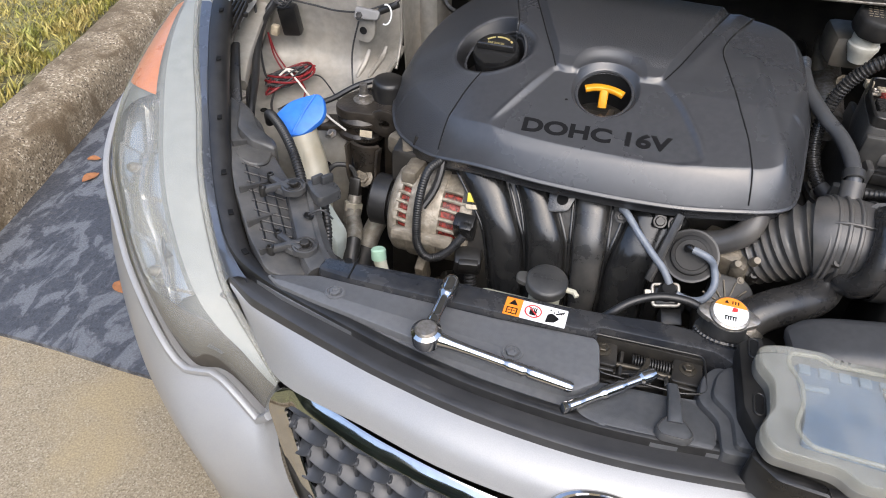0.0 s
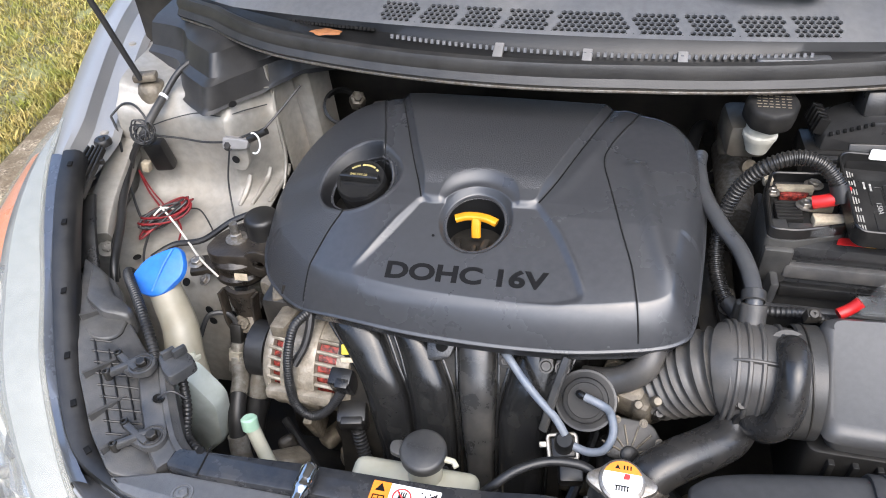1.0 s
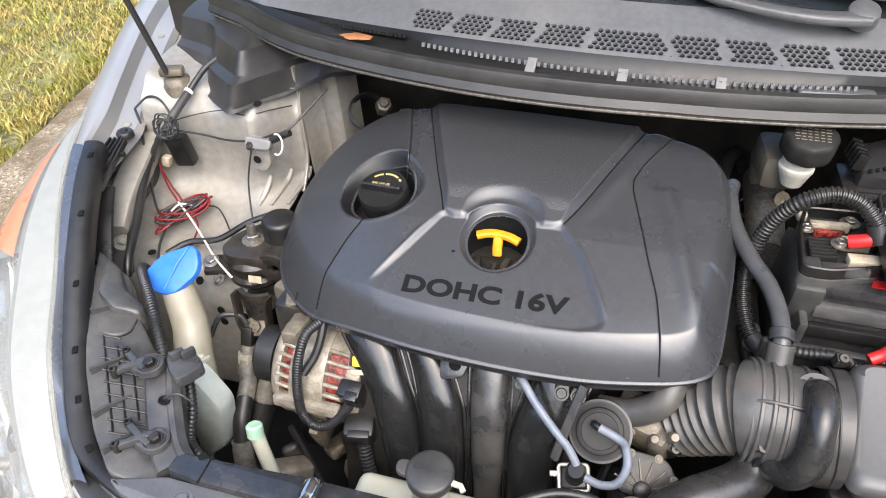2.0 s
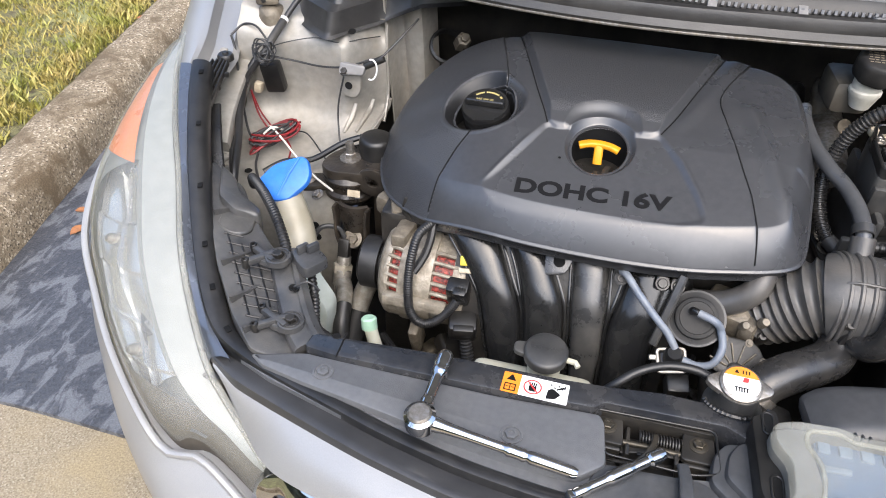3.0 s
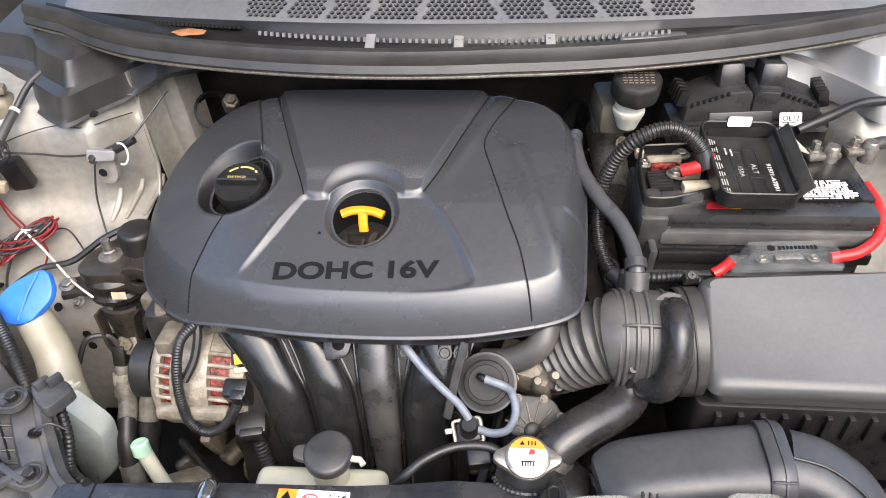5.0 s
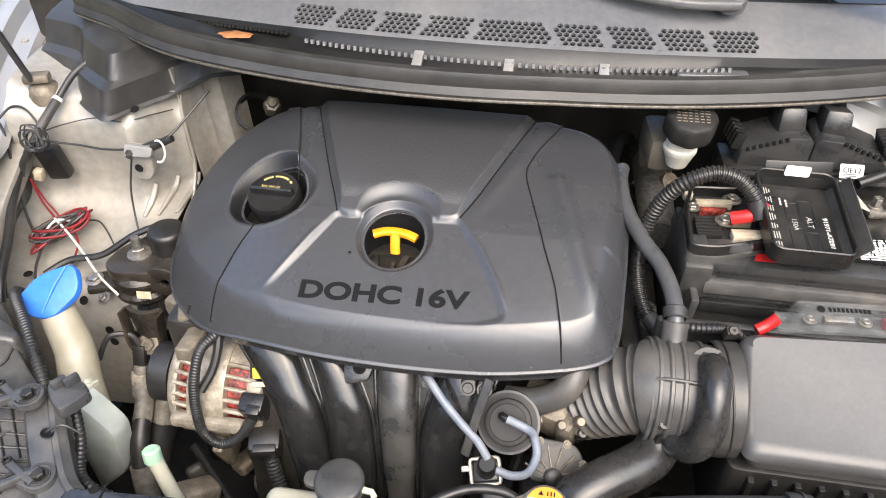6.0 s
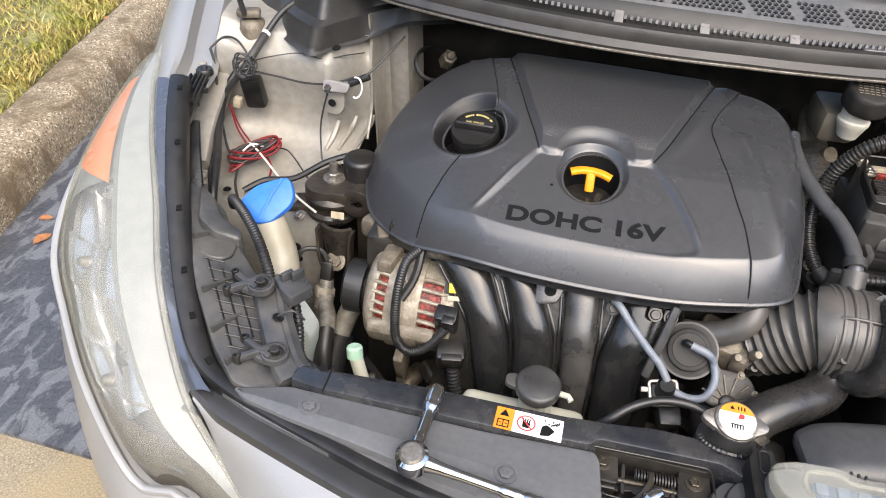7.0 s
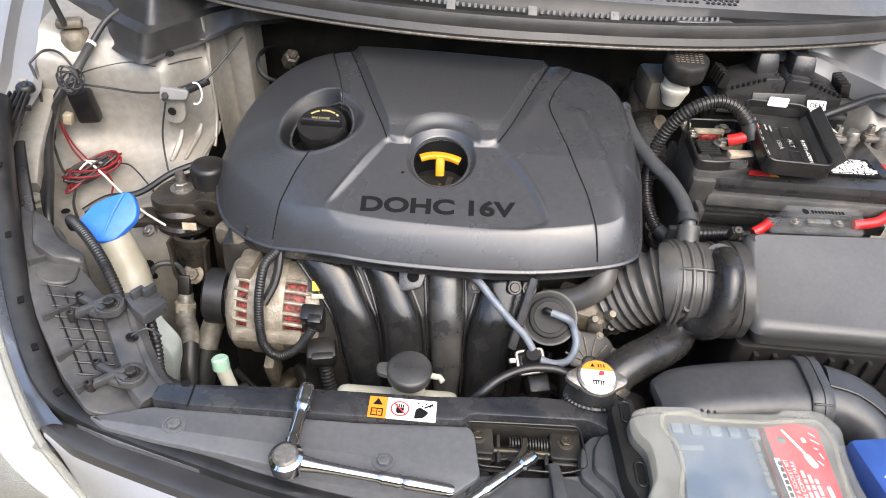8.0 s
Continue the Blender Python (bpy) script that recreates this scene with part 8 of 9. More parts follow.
sweep(bm, pn, ring2d(0.0215, 24), up=None, scale=lambda i, n: 1.0 + 0.05 * math.cos(i / n * 2 * math.pi * 4))
part("lower_nozzle", bm, M_INTAKE, intake)
EP = [(0.226, 0.200, 0.744), (0.227, 0.186, 0.760), (0.226, 0.162, 0.757), (0.225, 0.144, 0.735), (0.220, 0.136, 0.712), (0.211, 0.140, 0.696), (0.203, 0.152, 0.690), (0.201, 0.166, 0.693)]
elbow = thing("elbow_hose", (0.22, 0.15, 0.7), "thick black rubber elbow hose with a moulded seam", "hose")
part("hose", tube(B(), EP, 0.0146, 22, 8), M_HOSE, elbow)
ep = spline(EP, 8)
bm = B()
sweep(bm, [p + Vector((0.0134, -0.0054, 0.001)) for p in ep[6:-8]], rrect(0.002, 0.003, 0.0006, 1))
part("moulded_seam", bm, M_RUBBER, elbow)
part("end_bead", tube(B(), [tuple(ep[2]), tuple(ep[4])], 0.0202, 22, 2), M_RUBBER, elbow)
part("end_bead", tube(B(), [tuple(ep[-9]), tuple(ep[-7])], 0.0202, 22, 2), M_RUBBER, elbow)
M_BREATHER = pbr("smooth_grey_rubber", (0.058, 0.060, 0.064), (0.046, 0.048, 0.051), 60, 0.30, 0.08, bump=0.05, bscale=300, dirt=(0.12, 0.115, 0.105), dirt_amount=0.25, dirt_scale=22)
part("breather_hose", tube(B(), [(0.196, 0.240, 0.760), (0.196, 0.252, 0.768), (0.192, 0.278, 0.776), (0.182, 0.310, 0.782), (0.165, 0.340, 0.788), (0.148, 0.385, 0.796), (0.143, 0.430, 0.800), (0.146, 0.46, 0.80)], 0.0088, 16), M_BREATHER, None, "black rubber breather hose beside the engine cover", base=(0.19, 0.26, 0.77), category="hose")
part("hose_collar", lathe(B(), [(0.0110, -0.006), (0.0122, -0.005), (0.0122, 0.005), (0.0110, 0.006)], aim((0.1955, 0.250, 0.767), (0, 0.8, 0.4)), 20), M_DUSTY, None, "grey collar on the breather hose", base=(0.196, 0.25, 0.767), category="collar")
SP = [(0.276, 0.338, 0.832), (0.270, 0.346, 0.848), (0.252, 0.356, 0.864), (0.228, 0.360, 0.868), (0.200, 0.358, 0.856), (0.180, 0.362, 0.826), (0.170, 0.360, 0.790), (0.166, 0.345, 0.758), (0.170, 0.322, 0.732), (0.182, 0.296, 0.715), (0.200, 0.272, 0.708)]
big = thing("corrugated_sleeve", (0.2, 0.35, 0.8), "black corrugated cable sleeve arching from the battery", "cable sleeve", "cable sleeves")
part("sleeve", conduit(B(), SP, 0.0088, 0.0046), M_HOSE, big)
part("end_tape", tube(B(), SP[:2], 0.0096, 14), M_WIRE, big)
part("end_tape", tube(B(), SP[-2:], 0.0096, 14), M_WIRE, big)
part("corrugated_sleeve", conduit(B(), [(0.204, 0.262, 0.738), (0.225, 0.258, 0.742), (0.252, 0.258, 0.744), (0.28, 0.262, 0.73)], 0.0062), M_RUBBER, None, "black corrugated cable sleeve behind the intake hose", base=(0.22, 0.26, 0.74), category="cable sleeve", group="cable sleeves")
ringm = thing("service_port", (0.19, 0.53, 0.68), "white ring and black plug on a service port", "port")
part("ring", lathe(B(), [(0.009, 0.006), (0.013, 0.006), (0.015, 0.003), (0.015, -0.004), (0.009, -0.004)], aim((0.195, 0.573, 0.698), (-0.1, -0.6, 0.8)) @ Matrix.Scale(1.15, 4), 24), M_MILK, ringm)
part("plug", tube(B(), [(0.195, 0.573, 0.696), (0.185, 0.560, 0.706), (0.160, 0.535, 0.715), (0.135, 0.51, 0.715)], 0.0085, 12), M_RUBBER, ringm)
part("black_hose", tube(B(), [(0.140, 0.52, 0.75), (0.150, 0.575, 0.765), (0.165, 0.605, 0.760), (0.175, 0.615, 0.73)], 0.009, 12), M_RUBBER, None, "black rubber hose by the firewall", base=(0.16, 0.54, 0.76), category="hose")
# radiator cap, neck and hoses
neck = thing("radiator_filler_neck", (0.082, 0.066, 0.62), "black plastic radiator filler neck with a steel cap", "filler neck")
part("neck", lathe(B(), [(0.030, -0.05), (0.030, -0.02), (0.026, -0.016), (0.023, -0.010), (0.023, 0.008), (0, 0.008)], pose(0.080, 0.063, 0.672), 28), M_DUSTY, neck)
bm = B()
sweep(bm, [Vector((0.080 + 0.032 * math.cos(a), 0.055 + 0.020 * math.sin(a), 0.6665)) for a in np.linspace(math.pi * 1.05, math.pi * 1.95, 40)], ring2d(0.003, 6), up=None, scale=lambda i, n: 1.0 if i % 2 else 0.7)
part("knurled_strap", bm, M_BLACK, neck)
part("side_tank", box(B(), (0.10, 0.066, 0.60), (0.09, 0.05, 0.09), (0, 0, -6), 0.012), M_DARK, neck)
rcap = part("radiator_cap", lathe(B(), [(0.0, -0.006), (0.018, -0.006), (0.018, 0.0), (0.0, 0.0)], pose(0.080, 0.0625, 0.683), 20), M_STEEL, neck, "steel radiator cap with an orange and white warning sticker")
mr_ = aim((0.080, 0.0625, 0.684), (0.02, -0.20, 1)) @ Matrix.Diagonal((1.08, 1.08, 1, 1))
bm = B()
earp = []
for i in range(72):
    a = 2 * math.pi * i / 72
    r = 0.0205 + 0.0100 * math.exp(-((math.atan2(math.sin(a), math.cos(a))) / 0.36) ** 2) + 0.0100 * math.exp(-((math.atan2(math.sin(a - math.pi), math.cos(a - math.pi))) / 0.36) ** 2)
    earp.append((r * math.cos(a), r * math.sin(a)))
prism(bm, earp, -0.006, 0.001, mr_, bev=0.002)
lathe(bm, [(0.020, 0.001), (0.0195, 0.0035), (0.0175, 0.0048), (0, 0.0048)], mr_, 40)
part("cap", bm, M_STEEL, rcap)
part("sticker", prism(B(), ring2d(0.0170, 40), 0.0049, 0.0052, mr_, bev=0), M_WHITE, rcap)
bm = prism(B(), [(0.0170 * math.cos(a), 0.0170 * math.sin(a)) for a in np.linspace(radians(22), radians(158), 30)], 0.0053, 0.0055, mr_, bev=0)
part("orange_band", bm, M_ORANGE, rcap)
bm = B()
prism(bm, [(-0.007, 0.0095), (-0.0025, 0.0095), (-0.0047, 0.0135)], 0.0056, 0.0058, mr_, bev=0)
for k in range(3):
    prism(bm, rrect(0.0012, 0.004, 0.0003, 1), 0.0056, 0.0058, mr_ @ pose(0.001 + k * 0.0028, 0.0113, 0), bev=0)
for k in range(5):
    prism(bm, rrect(0.0011, 0.0042, 0.0003, 1), 0.0054, 0.0056, mr_ @ pose(-0.0048 + k * 0.0024, -0.008, 0), bev=0)
prism(bm, rrect(0.0125, 0.001, 0.0003, 1), 0.0054, 0.0056, mr_ @ pose(0, -0.0056, 0), bev=0)
part("print", bm, M_INK_SHADE, rcap)
part("red_print", prism(B(), rounded([(0.0005, 0.0005), (0.006, 0.001), (0.0065, 0.0055), (0.002, 0.006)], 0.001), 0.0054, 0.0056, mr_, bev=0), M_REDINK, rcap)
radhose = thing("upper_radiator_hose", (0.13, 0.11, 0.62), "black rubber upper radiator hose with a steel clamp", "hose")
part("hose", tube(B(), [(0.098, 0.080, 0.632), (0.112, 0.098, 0.652), (0.135, 0.114, 0.660), (0.163, 0.132, 0.662), (0.184, 0.150, 0.664), (0.194, 0.172, 0.672), (0.196, 0.19, 0.66)], 0.0222, 22), M_HOSE, radhose)
part("hose_clamp", tube(B(), [(0.104, 0.088, 0.641), (0.109, 0.094, 0.648)], 0.0232, 22, 2), M_STEEL, radhose, "dull steel clamp")
part("end_bead", tube(B(), [(0.098, 0.080, 0.632), (0.101, 0.084, 0.637)], 0.0222, 22, 2), M_RUBBER, radhose)
part("overflow_hose", tube(B(), [(0.058, 0.076, 0.668), (0.040, 0.082, 0.672), (0.010, 0.080, 0.672), (-0.018, 0.068, 0.668), (-0.040, 0.055, 0.655), (-0.06, 0.05, 0.63)], 0.0047, 12), M_RUBBER, None, "grey-black overflow hose to the radiator neck", base=(0, 0.07, 0.66), category="hose")
cool = thing("coolant_reservoir", (-0.118, 0.075, 0.55), "milky coolant reservoir with a grey-black cap", "coolant reservoir")
part("tank", box(B(), (-0.130, 0.066, 0.582), (0.140, 0.05, 0.075), (0, 0, 0), 0.012, 3), M_MILK, cool)
part("neck", lathe(B(), [(0.0185, -0.03), (0.0185, 0.004), (0, 0.004)], pose(-0.118, 0.076, 0.650), 24), M_MILK, cool)
mk = aim((-0.118, 0.0775, 0.656), (0, -0.12, 1))
part("cap", lathe(B(), [(0.0245, -0.006), (0.0248, 0.003), (0.0235, 0.0055), (0.021, 0.0068), (0, 0.0072)], mk, 40), M_DUSTY, cool, "dusty grey-black cap")
bm = prism(B(), rounded([(-0.036, -0.006), (-0.02, -0.010), (-0.02, 0.010), (-0.036, 0.008)], 0.006), -0.004, 0.002, mk, bev=0.0015)
part("cap_tab", bm, M_DUSTY, cool)
letters("cap_lettering", "COOLANT", 0.0075, mk @ pose(0, 0.0015, 0.0070), M_DUSTY, cool, depth=0.0005)
bm = B()
sweep(bm, [mk @ Vector((0.024, -0.004, 0)), mk @ Vector((0.033, -0.005, 0)), mk @ Vector((0.037, -0.010, -0.001))], rrect(0.006, 0.005, 0.0015, 2))
part("overflow_nozzle", bm, M_MILK, cool)

# ---- right side of the bay ----
airbox = thing("air_filter_box", (0.36, 0.18, 0.60), "large smooth grey-black plastic air filter box", "air box")
ao = [(0.264, 0.236), (0.62, 0.262), (0.62, 0.128), (0.268, 0.132)]
bm = B()
rows = []
for d, z0, z1 in ((0.014, 0.70, 0.668), (0.005, 0.740, 0.690), (0.0, 0.752, 0.699), (0.001, 0.760, 0.706), (0.004, 0.766, 0.7115), (0.009, 0.769, 0.714)):
    rows.append([Vector((x + (d if x < 0.5 else -d), y + (d if y < 0.2 else -d), z0 if y > 0.2 else z1)) for x, y in rounded(ao, 0.014, 5)])
loft(bm, rows, True)
bm.faces.new([bm.verts.new(p) for p in rows[-1]])
part("lid", bm, pbr("smooth_grey_lid", (0.060, 0.059, 0.059), (0.052, 0.051, 0.051), 200, 0.36, 0.05, bump=0.06, bscale=900, dirt=(0.12, 0.12, 0.115), dirt_amount=0.25, dirt_scale=8), airbox, "smooth charcoal lid")
bm = prism(B(), rounded([(0.262, 0.238), (0.62, 0.266), (0.62, 0.134), (0.262, 0.138)], 0.012), 0.56, 0.675, bev=0.004)
part("base", bm, M_BLACK, airbox)
for k in range(9):
    bm = box(B(), (0.285 + k * 0.022, 0.136, 0.650), (0.006, 0.010, 0.035), (0, 0, 0), 0.001)
    part("base_rib", bm, M_BLACK, airbox)
part("inlet_collar", lathe(B(), [(0.056, -0.012), (0.058, -0.010), (0.058, 0.012), (0.050, 0.014)], aim((0.256, 0.200, 0.704), (1, 0, 0.05)), 40), M_DUSTY, airbox)
M_DUCT = pbr("charcoal_duct_plastic", (0.046, 0.047, 0.049), (0.036, 0.037, 0.039), 120, 0.40, 0.08, bump=0.08, bscale=900, dirt=(0.09, 0.086, 0.08), dirt_amount=0.25, dirt_scale=14)
duct = thing("air_inlet_duct", (0.22, 0.06, 0.60), "ribbed black plastic air inlet duct", "air duct")
bm = B()
dp = spline([(0.138, 0.052, 0.648), (0.165, 0.056, 0.662), (0.22, 0.062, 0.668), (0.29, 0.068, 0.672)], 8)
sweep(bm, dp, rrect(0.078, 0.064, 0.024, 6), scale=lambda i, n: (np.interp(i, [0, 2, 6, n], [0.62, 0.82, 0.98, 1.05]), np.interp(i, [0, 3, n], [0.6, 0.9, 1.0])))
part("snout", bm, M_DUCT, duct)
bm = B()
sweep(bm, [Vector((0.278, 0.068, 0.673)), Vector((0.280, 0.068, 0.673)), Vector((0.299, 0.068, 0.673)), Vector((0.301, 0.068, 0.673))], rrect(0.086, 0.071, 0.028, 6), scale=lambda i, n: 0.97 if i in (0, 3) else 1.0)
part("coupling_band", bm, M_DUCT, duct)
part("band_ridge", sweep(B(), [Vector((0.290, 0.068, 0.673)), Vector((0.2925, 0.068, 0.673))], rrect(0.0885, 0.0735, 0.029, 6)), M_DUCT, duct)
bm = B()
for zz in (0.700, 0.676):
    box(bm, (0.289, 0.0265 if zz < 0.69 else 0.037, zz), (0.020, 0.010, 0.0022), (-30, 0, 0), 0.0006)
part("band_latch", bm, M_DUCT, duct)
bm = B()
sweep(bm, [Vector((x, 0.0265 + 0.10 * (x - 0.17), 0.6565)) for x in np.linspace(0.165, 0.275, 8)], rrect(0.003, 0.004, 0.001, 1))
part("lower_crease", bm, M_DUCT, duct)
bm = B()
sweep(bm, spline([(0.303, 0.069, 0.673), (0.330, 0.062, 0.670), (0.354, 0.045, 0.658), (0.364, 0.02, 0.635), (0.366, 0.0, 0.60)], 7), rrect(0.074, 0.062, 0.028, 6))
part("bend", bm, M_DUCT, duct)
bm = B()
sweep(bm, spline([(0.302, 0.058, 0.7055), (0.333, 0.050, 0.7015), (0.362, 0.032, 0.688), (0.382, 0.012, 0.660), (0.388, -0.004, 0.625)], 6), rrect(0.0028, 0.003, 0.001, 1))
part("moulded_seam", bm, M_RUBBER, duct)
for x0 in (0.172, 0.268):
    for k in range(3):
        bm = box(B(), (x0 - 0.006 + k * 0.0065, 0.0245, 0.678), (0.0026, 0.008, 0.022), (-14, 0, 0), 0.0008)
        part("fin", bm, M_DUCT, duct)
duct.location.x += 0.016
airbox.location.x -= 0.008
# clear tool case with its tray and card
M_CLEARLID = glaze("scuffed_clear_lid", (0.94, 0.95, 0.94), (0.50, 0.50, 0.47), 0.08, 0.20, 0.20, 22.0, 0.6)
M_SLOT = pbr("pale_blue_slot", (0.16, 0.21, 0.27), (0.13, 0.175, 0.23), 60, 0.4)
case = thing("tool_case", (0.2, -0.055, 0.655), "frosted clear plastic tool case with a blue tray", "tool case")
CO = rounded([(0.100, 0.002), (0.120, 0.010), (0.161, 0.013), (0.175, 0.006), (0.246, 0.012), (0.256, 0.019), (0.294, 0.020), (0.307, 0.000), (0.300, -0.030), (0.298, -0.063), (0.304, -0.110), (0.27, -0.130), (0.178, -0.134), (0.165, -0.122), (0.110, -0.119), (0.101, -0.106), (0.101, -0.090), (0.112, -0.070), (0.112, -0.036), (0.100, -0.020)], 0.008)


def shell(z0, z1):
    bm = B()
    cx, cy = 0.205, -0.058
    rows = []
    for f, z in ((1.0, z0), (1.0, z1 - 0.004), (0.99, z1 - 0.001), (0.975, z1)):
        rows.append([Vector((cx + (x - cx) * f, cy + (y - cy) * f, z)) for x, y in CO])
    loft(bm, rows, True)
    return bm


ob = part("lid", shell(0.697, 0.709), M_FROST, case, "frosted clear lid")
ob.visible_shadow = False
top = prism(B(), [(0.205 + (x - 0.205) * 0.975, -0.058 + (y + 0.058) * 0.975) for x, y in CO], 0.7080, 0.7090, bev=0)
ob = part("lid_top", top, M_CLEARLID, case, "clear scuffed lid face")
ob.visible_shadow = False
bm = B()
inner = rounded([(0.130, 0.000), (0.158, 0.003), (0.168, -0.004), (0.225, -0.002), (0.284, 0.006), (0.290, -0.02), (0.282, -0.07), (0.284, -0.112), (0.140, -0.108), (0.128, -0.090), (0.138, -0.060), (0.138, -0.036), (0.126, -0.016)], 0.008)
sweep(bm, [Vector((x, y, 0.7098)) for x, y in inner], rrect(0.004, 0.004, 0.0015, 2), closed=True)
ob = part("lid_bead", bm, M_FROST, case)
ob.visible_shadow = False
part("base", prism(B(), CO, 0.686, 0.6965, bev=0.002), pbr("milky_case_base", (0.15, 0.148, 0.135), (0.12, 0.118, 0.107), 30, 0.5), case, "milky case base")
part("tray", prism(B(), rounded([(0.135, -0.004), (0.222, -0.002), (0.221, -0.105), (0.135, -0.100), (0.142, -0.06), (0.140, -0.036)], 0.006), 0.6965, 0.7015, bev=0.002), M_TRAY, case, "blue inner tray")
for k in range(5):
    bm = box(B(), (0.144 + k * 0.0185, -0.011, 0.7025), (0.0115, 0.012, 0.004), (0, 0, 0), 0.0018)
    part("bit_slot", bm, M_SLOT, case)
part("clasp", box(B(), (0.152, -0.034, 0.7040), (0.024, 0.006, 0.003), (0, 0, 4), 0.0008), M_SLOT, case)
part("printed_card", prism(B(), [(0.225, -0.004), (0.245, 0.000), (0.262, 0.006), (0.283, 0.000), (0.279, -0.075), (0.274, -0.112), (0.222, -0.112)], 0.7035, 0.7042, bev=0), M_CARD, case, "red printed card")
bm = B()
rng = random.Random(5)
prism(bm, rrect(0.0056, 0.072, 0.0005, 1), 0.7044, 0.7046, pose(0.2325, -0.074, 0, 0, 0, 2), bev=0)
prism(bm, rrect(0.0030, 0.030, 0.001, 2), 0.7044, 0.7047, pose(0.2535, -0.0175, 0, 0, 0, 28), bev=0)
prism(bm, rrect(0.0070, 0.016, 0.003, 3), 0.7044, 0.7047, pose(0.2635, -0.0385, 0, 0, 0, 22), bev=0)
prism(bm, rrect(0.0040, 0.0060, 0.001, 1), 0.7044, 0.7047, pose(0.2645, -0.0150, 0, 0, 0, 10), bev=0)
prism(bm, rrect(0.0040, 0.014, 0.0015, 2), 0.7044, 0.7047, pose(0.2700, -0.072, 0, 0, 0, 3), bev=0)
for k in range(5):
    prism(bm, rrect(0.0012, rng.uniform(0.004, 0.009), 0.0004, 1), 0.7044, 0.7047, pose(0.2735 + rng.uniform(-0.003, 0.003), -0.008 - k * 0.008, 0, 0, 0, rng.uniform(10, 60)), bev=0)
part("card_print", bm, M_WHITE, case)
bm = B()
prism(bm, [(0.2255, -0.0045), (0.2300, -0.0035), (0.2290, -0.110), (0.2225, -0.110)], 0.7043, 0.7045, bev=0)
for k in range(9):
    prism(bm, rrect(0.0034, 0.0050, 0.0008, 1), 0.7047, 0.7049, pose(0.2325, -0.044 - k * 0.0066, 0, 0, 0, 2), bev=0)
part("dark_print", bm, M_DUSTY, case, "dark chequered edge of the card")
lathe_ = lathe(B(), [(0.0, 0.7046), (0.0044, 0.7046)], pose(0.2425, -0.0165, 0), 24)
part("card_seal", lathe_, M_STEEL, case)
letters("card_words", "RATCHET & SOCKET SET", 0.0056, pose(0.2395, -0.070, 0.7046, 0, 0, 92), M_WHITE, case, depth=0.0001)
letters("card_words", "JUEGO DE COPAS PARA", 0.0056, pose(0.2452, -0.070, 0.7046, 0, 0, 92), M_WHITE, case, depth=0.0001)
bm = B()
for c_ in range(3):
    y = -0.050 - 0.004 * c_
    while y > -0.106:
        w = rng.uniform(0.004, 0.010)
        prism(bm, rrect(0.0030, w, 0.0004, 1), 0.7044, 0.7047, pose(0.2505 + c_ * 0.0052, y - w / 2, 0, 0, 0, 2), bev=0)
        y -= w + 0.0018
part("card_bars", bm, M_WHITE, case)
bm = B()
for k in range(4):
    prism(bm, rrect(0.0052, 0.0030, 0.0004, 1), 0.7092, 0.7102, pose(0.213, -0.020 - k * 0.020, 0, 0, 0, 8), bev=0)
    prism(bm, rrect(0.0052, 0.012, 0.0015, 2), 0.7092, 0.7102, pose(0.213, -0.030 - k * 0.020, 0, 0, 0, 8), bev=0)
part("moulded_mark", bm, M_FROST, case)
blue = thing("blue_box", (0.34, -0.06, 0.66), "small blue cardboard box beside the tool case", "box")
mbx = pose(0.348, -0.066, 0.690, 0, 0, 9)
part("carton", box(B(), (0.348, -0.066, 0.690), (0.080, 0.105, 0.058), (0, 0, 9), 0.005, 2), M_BOX, blue)
bm = B()
for k in range(9):
    prism(bm, rrect(0.0016, 0.0016, 0.0006, 2), 0.0291, 0.0294, mbx @ pose(-0.008 + 0.004 * (k % 5), 0.036 - 0.006 * (k // 5), 0), bev=0)
for k in range(3):
    prism(bm, rrect(0.022 - k * 0.005, 0.0030, 0.0004, 1), 0.0291, 0.0294, mbx @ pose(-0.020, 0.012 - k * 0.008, 0, 0, 0, 16), bev=0)
part("print", bm, M_WHITE, blue)
part("beam_shelf", box(B(), (0.36, -0.045, 0.648), (0.14, 0.13, 0.022), bev=0.003), M_PANEL, panel)

# battery and what is fixed to it
M_BATT = pbr("scuffed_battery_plastic", (0.027, 0.027, 0.0275), (0.019, 0.019, 0.0195), 90, 0.30, 0.10, bump=0.10, bscale=600, dirt=(0.09, 0.085, 0.075), dirt_amount=0.25, dirt_scale=16)
batt = thing("battery", (0.34, 0.36, 0.62), "black car battery with a worn white label", "battery")
part("body", box(B(), (0.343, 0.368, 0.70), (0.228, 0.134, 0.17), bev=0.006), M_BATT, batt)
bm = box(B(), (0.343, 0.365, 0.789), (0.234, 0.136, 0.022), bev=0.009)
part("lid", bm, M_BATT, batt)
part("front_ledge", box(B(), (0.343, 0.299, 0.768), (0.230, 0.012, 0.018), bev=0.004), pbr("scuffed_grey_ledge", (0.072, 0.070, 0.067), (0.055, 0.053, 0.051), 90, 0.42, 0.08, bump=0.1, bscale=500, dirt=(0.20, 0.18, 0.15), dirt_amount=0.4, dirt_scale=20), batt, "scuffed grey ledge")
part("lower_rim", box(B(), (0.345, 0.297, 0.742), (0.232, 0.010, 0.016), bev=0.003), M_BLACK, batt)
part("top_ridge", box(B(), (0.41, 0.372, 0.8015), (0.095, 0.10, 0.006), bev=0.002), M_BLACK, batt)
bm = prism(B(), [(-0.033, -0.020), (0.032, -0.022), (0.032, 0.020), (-0.030, 0.019)], 0.0, 0.0006, pose(0.409, 0.338, 0.8045, 0, 0, 3), bev=0)
part("label", bm, M_INK_SHADE, batt)
bm = B()
rng = random.Random(11)
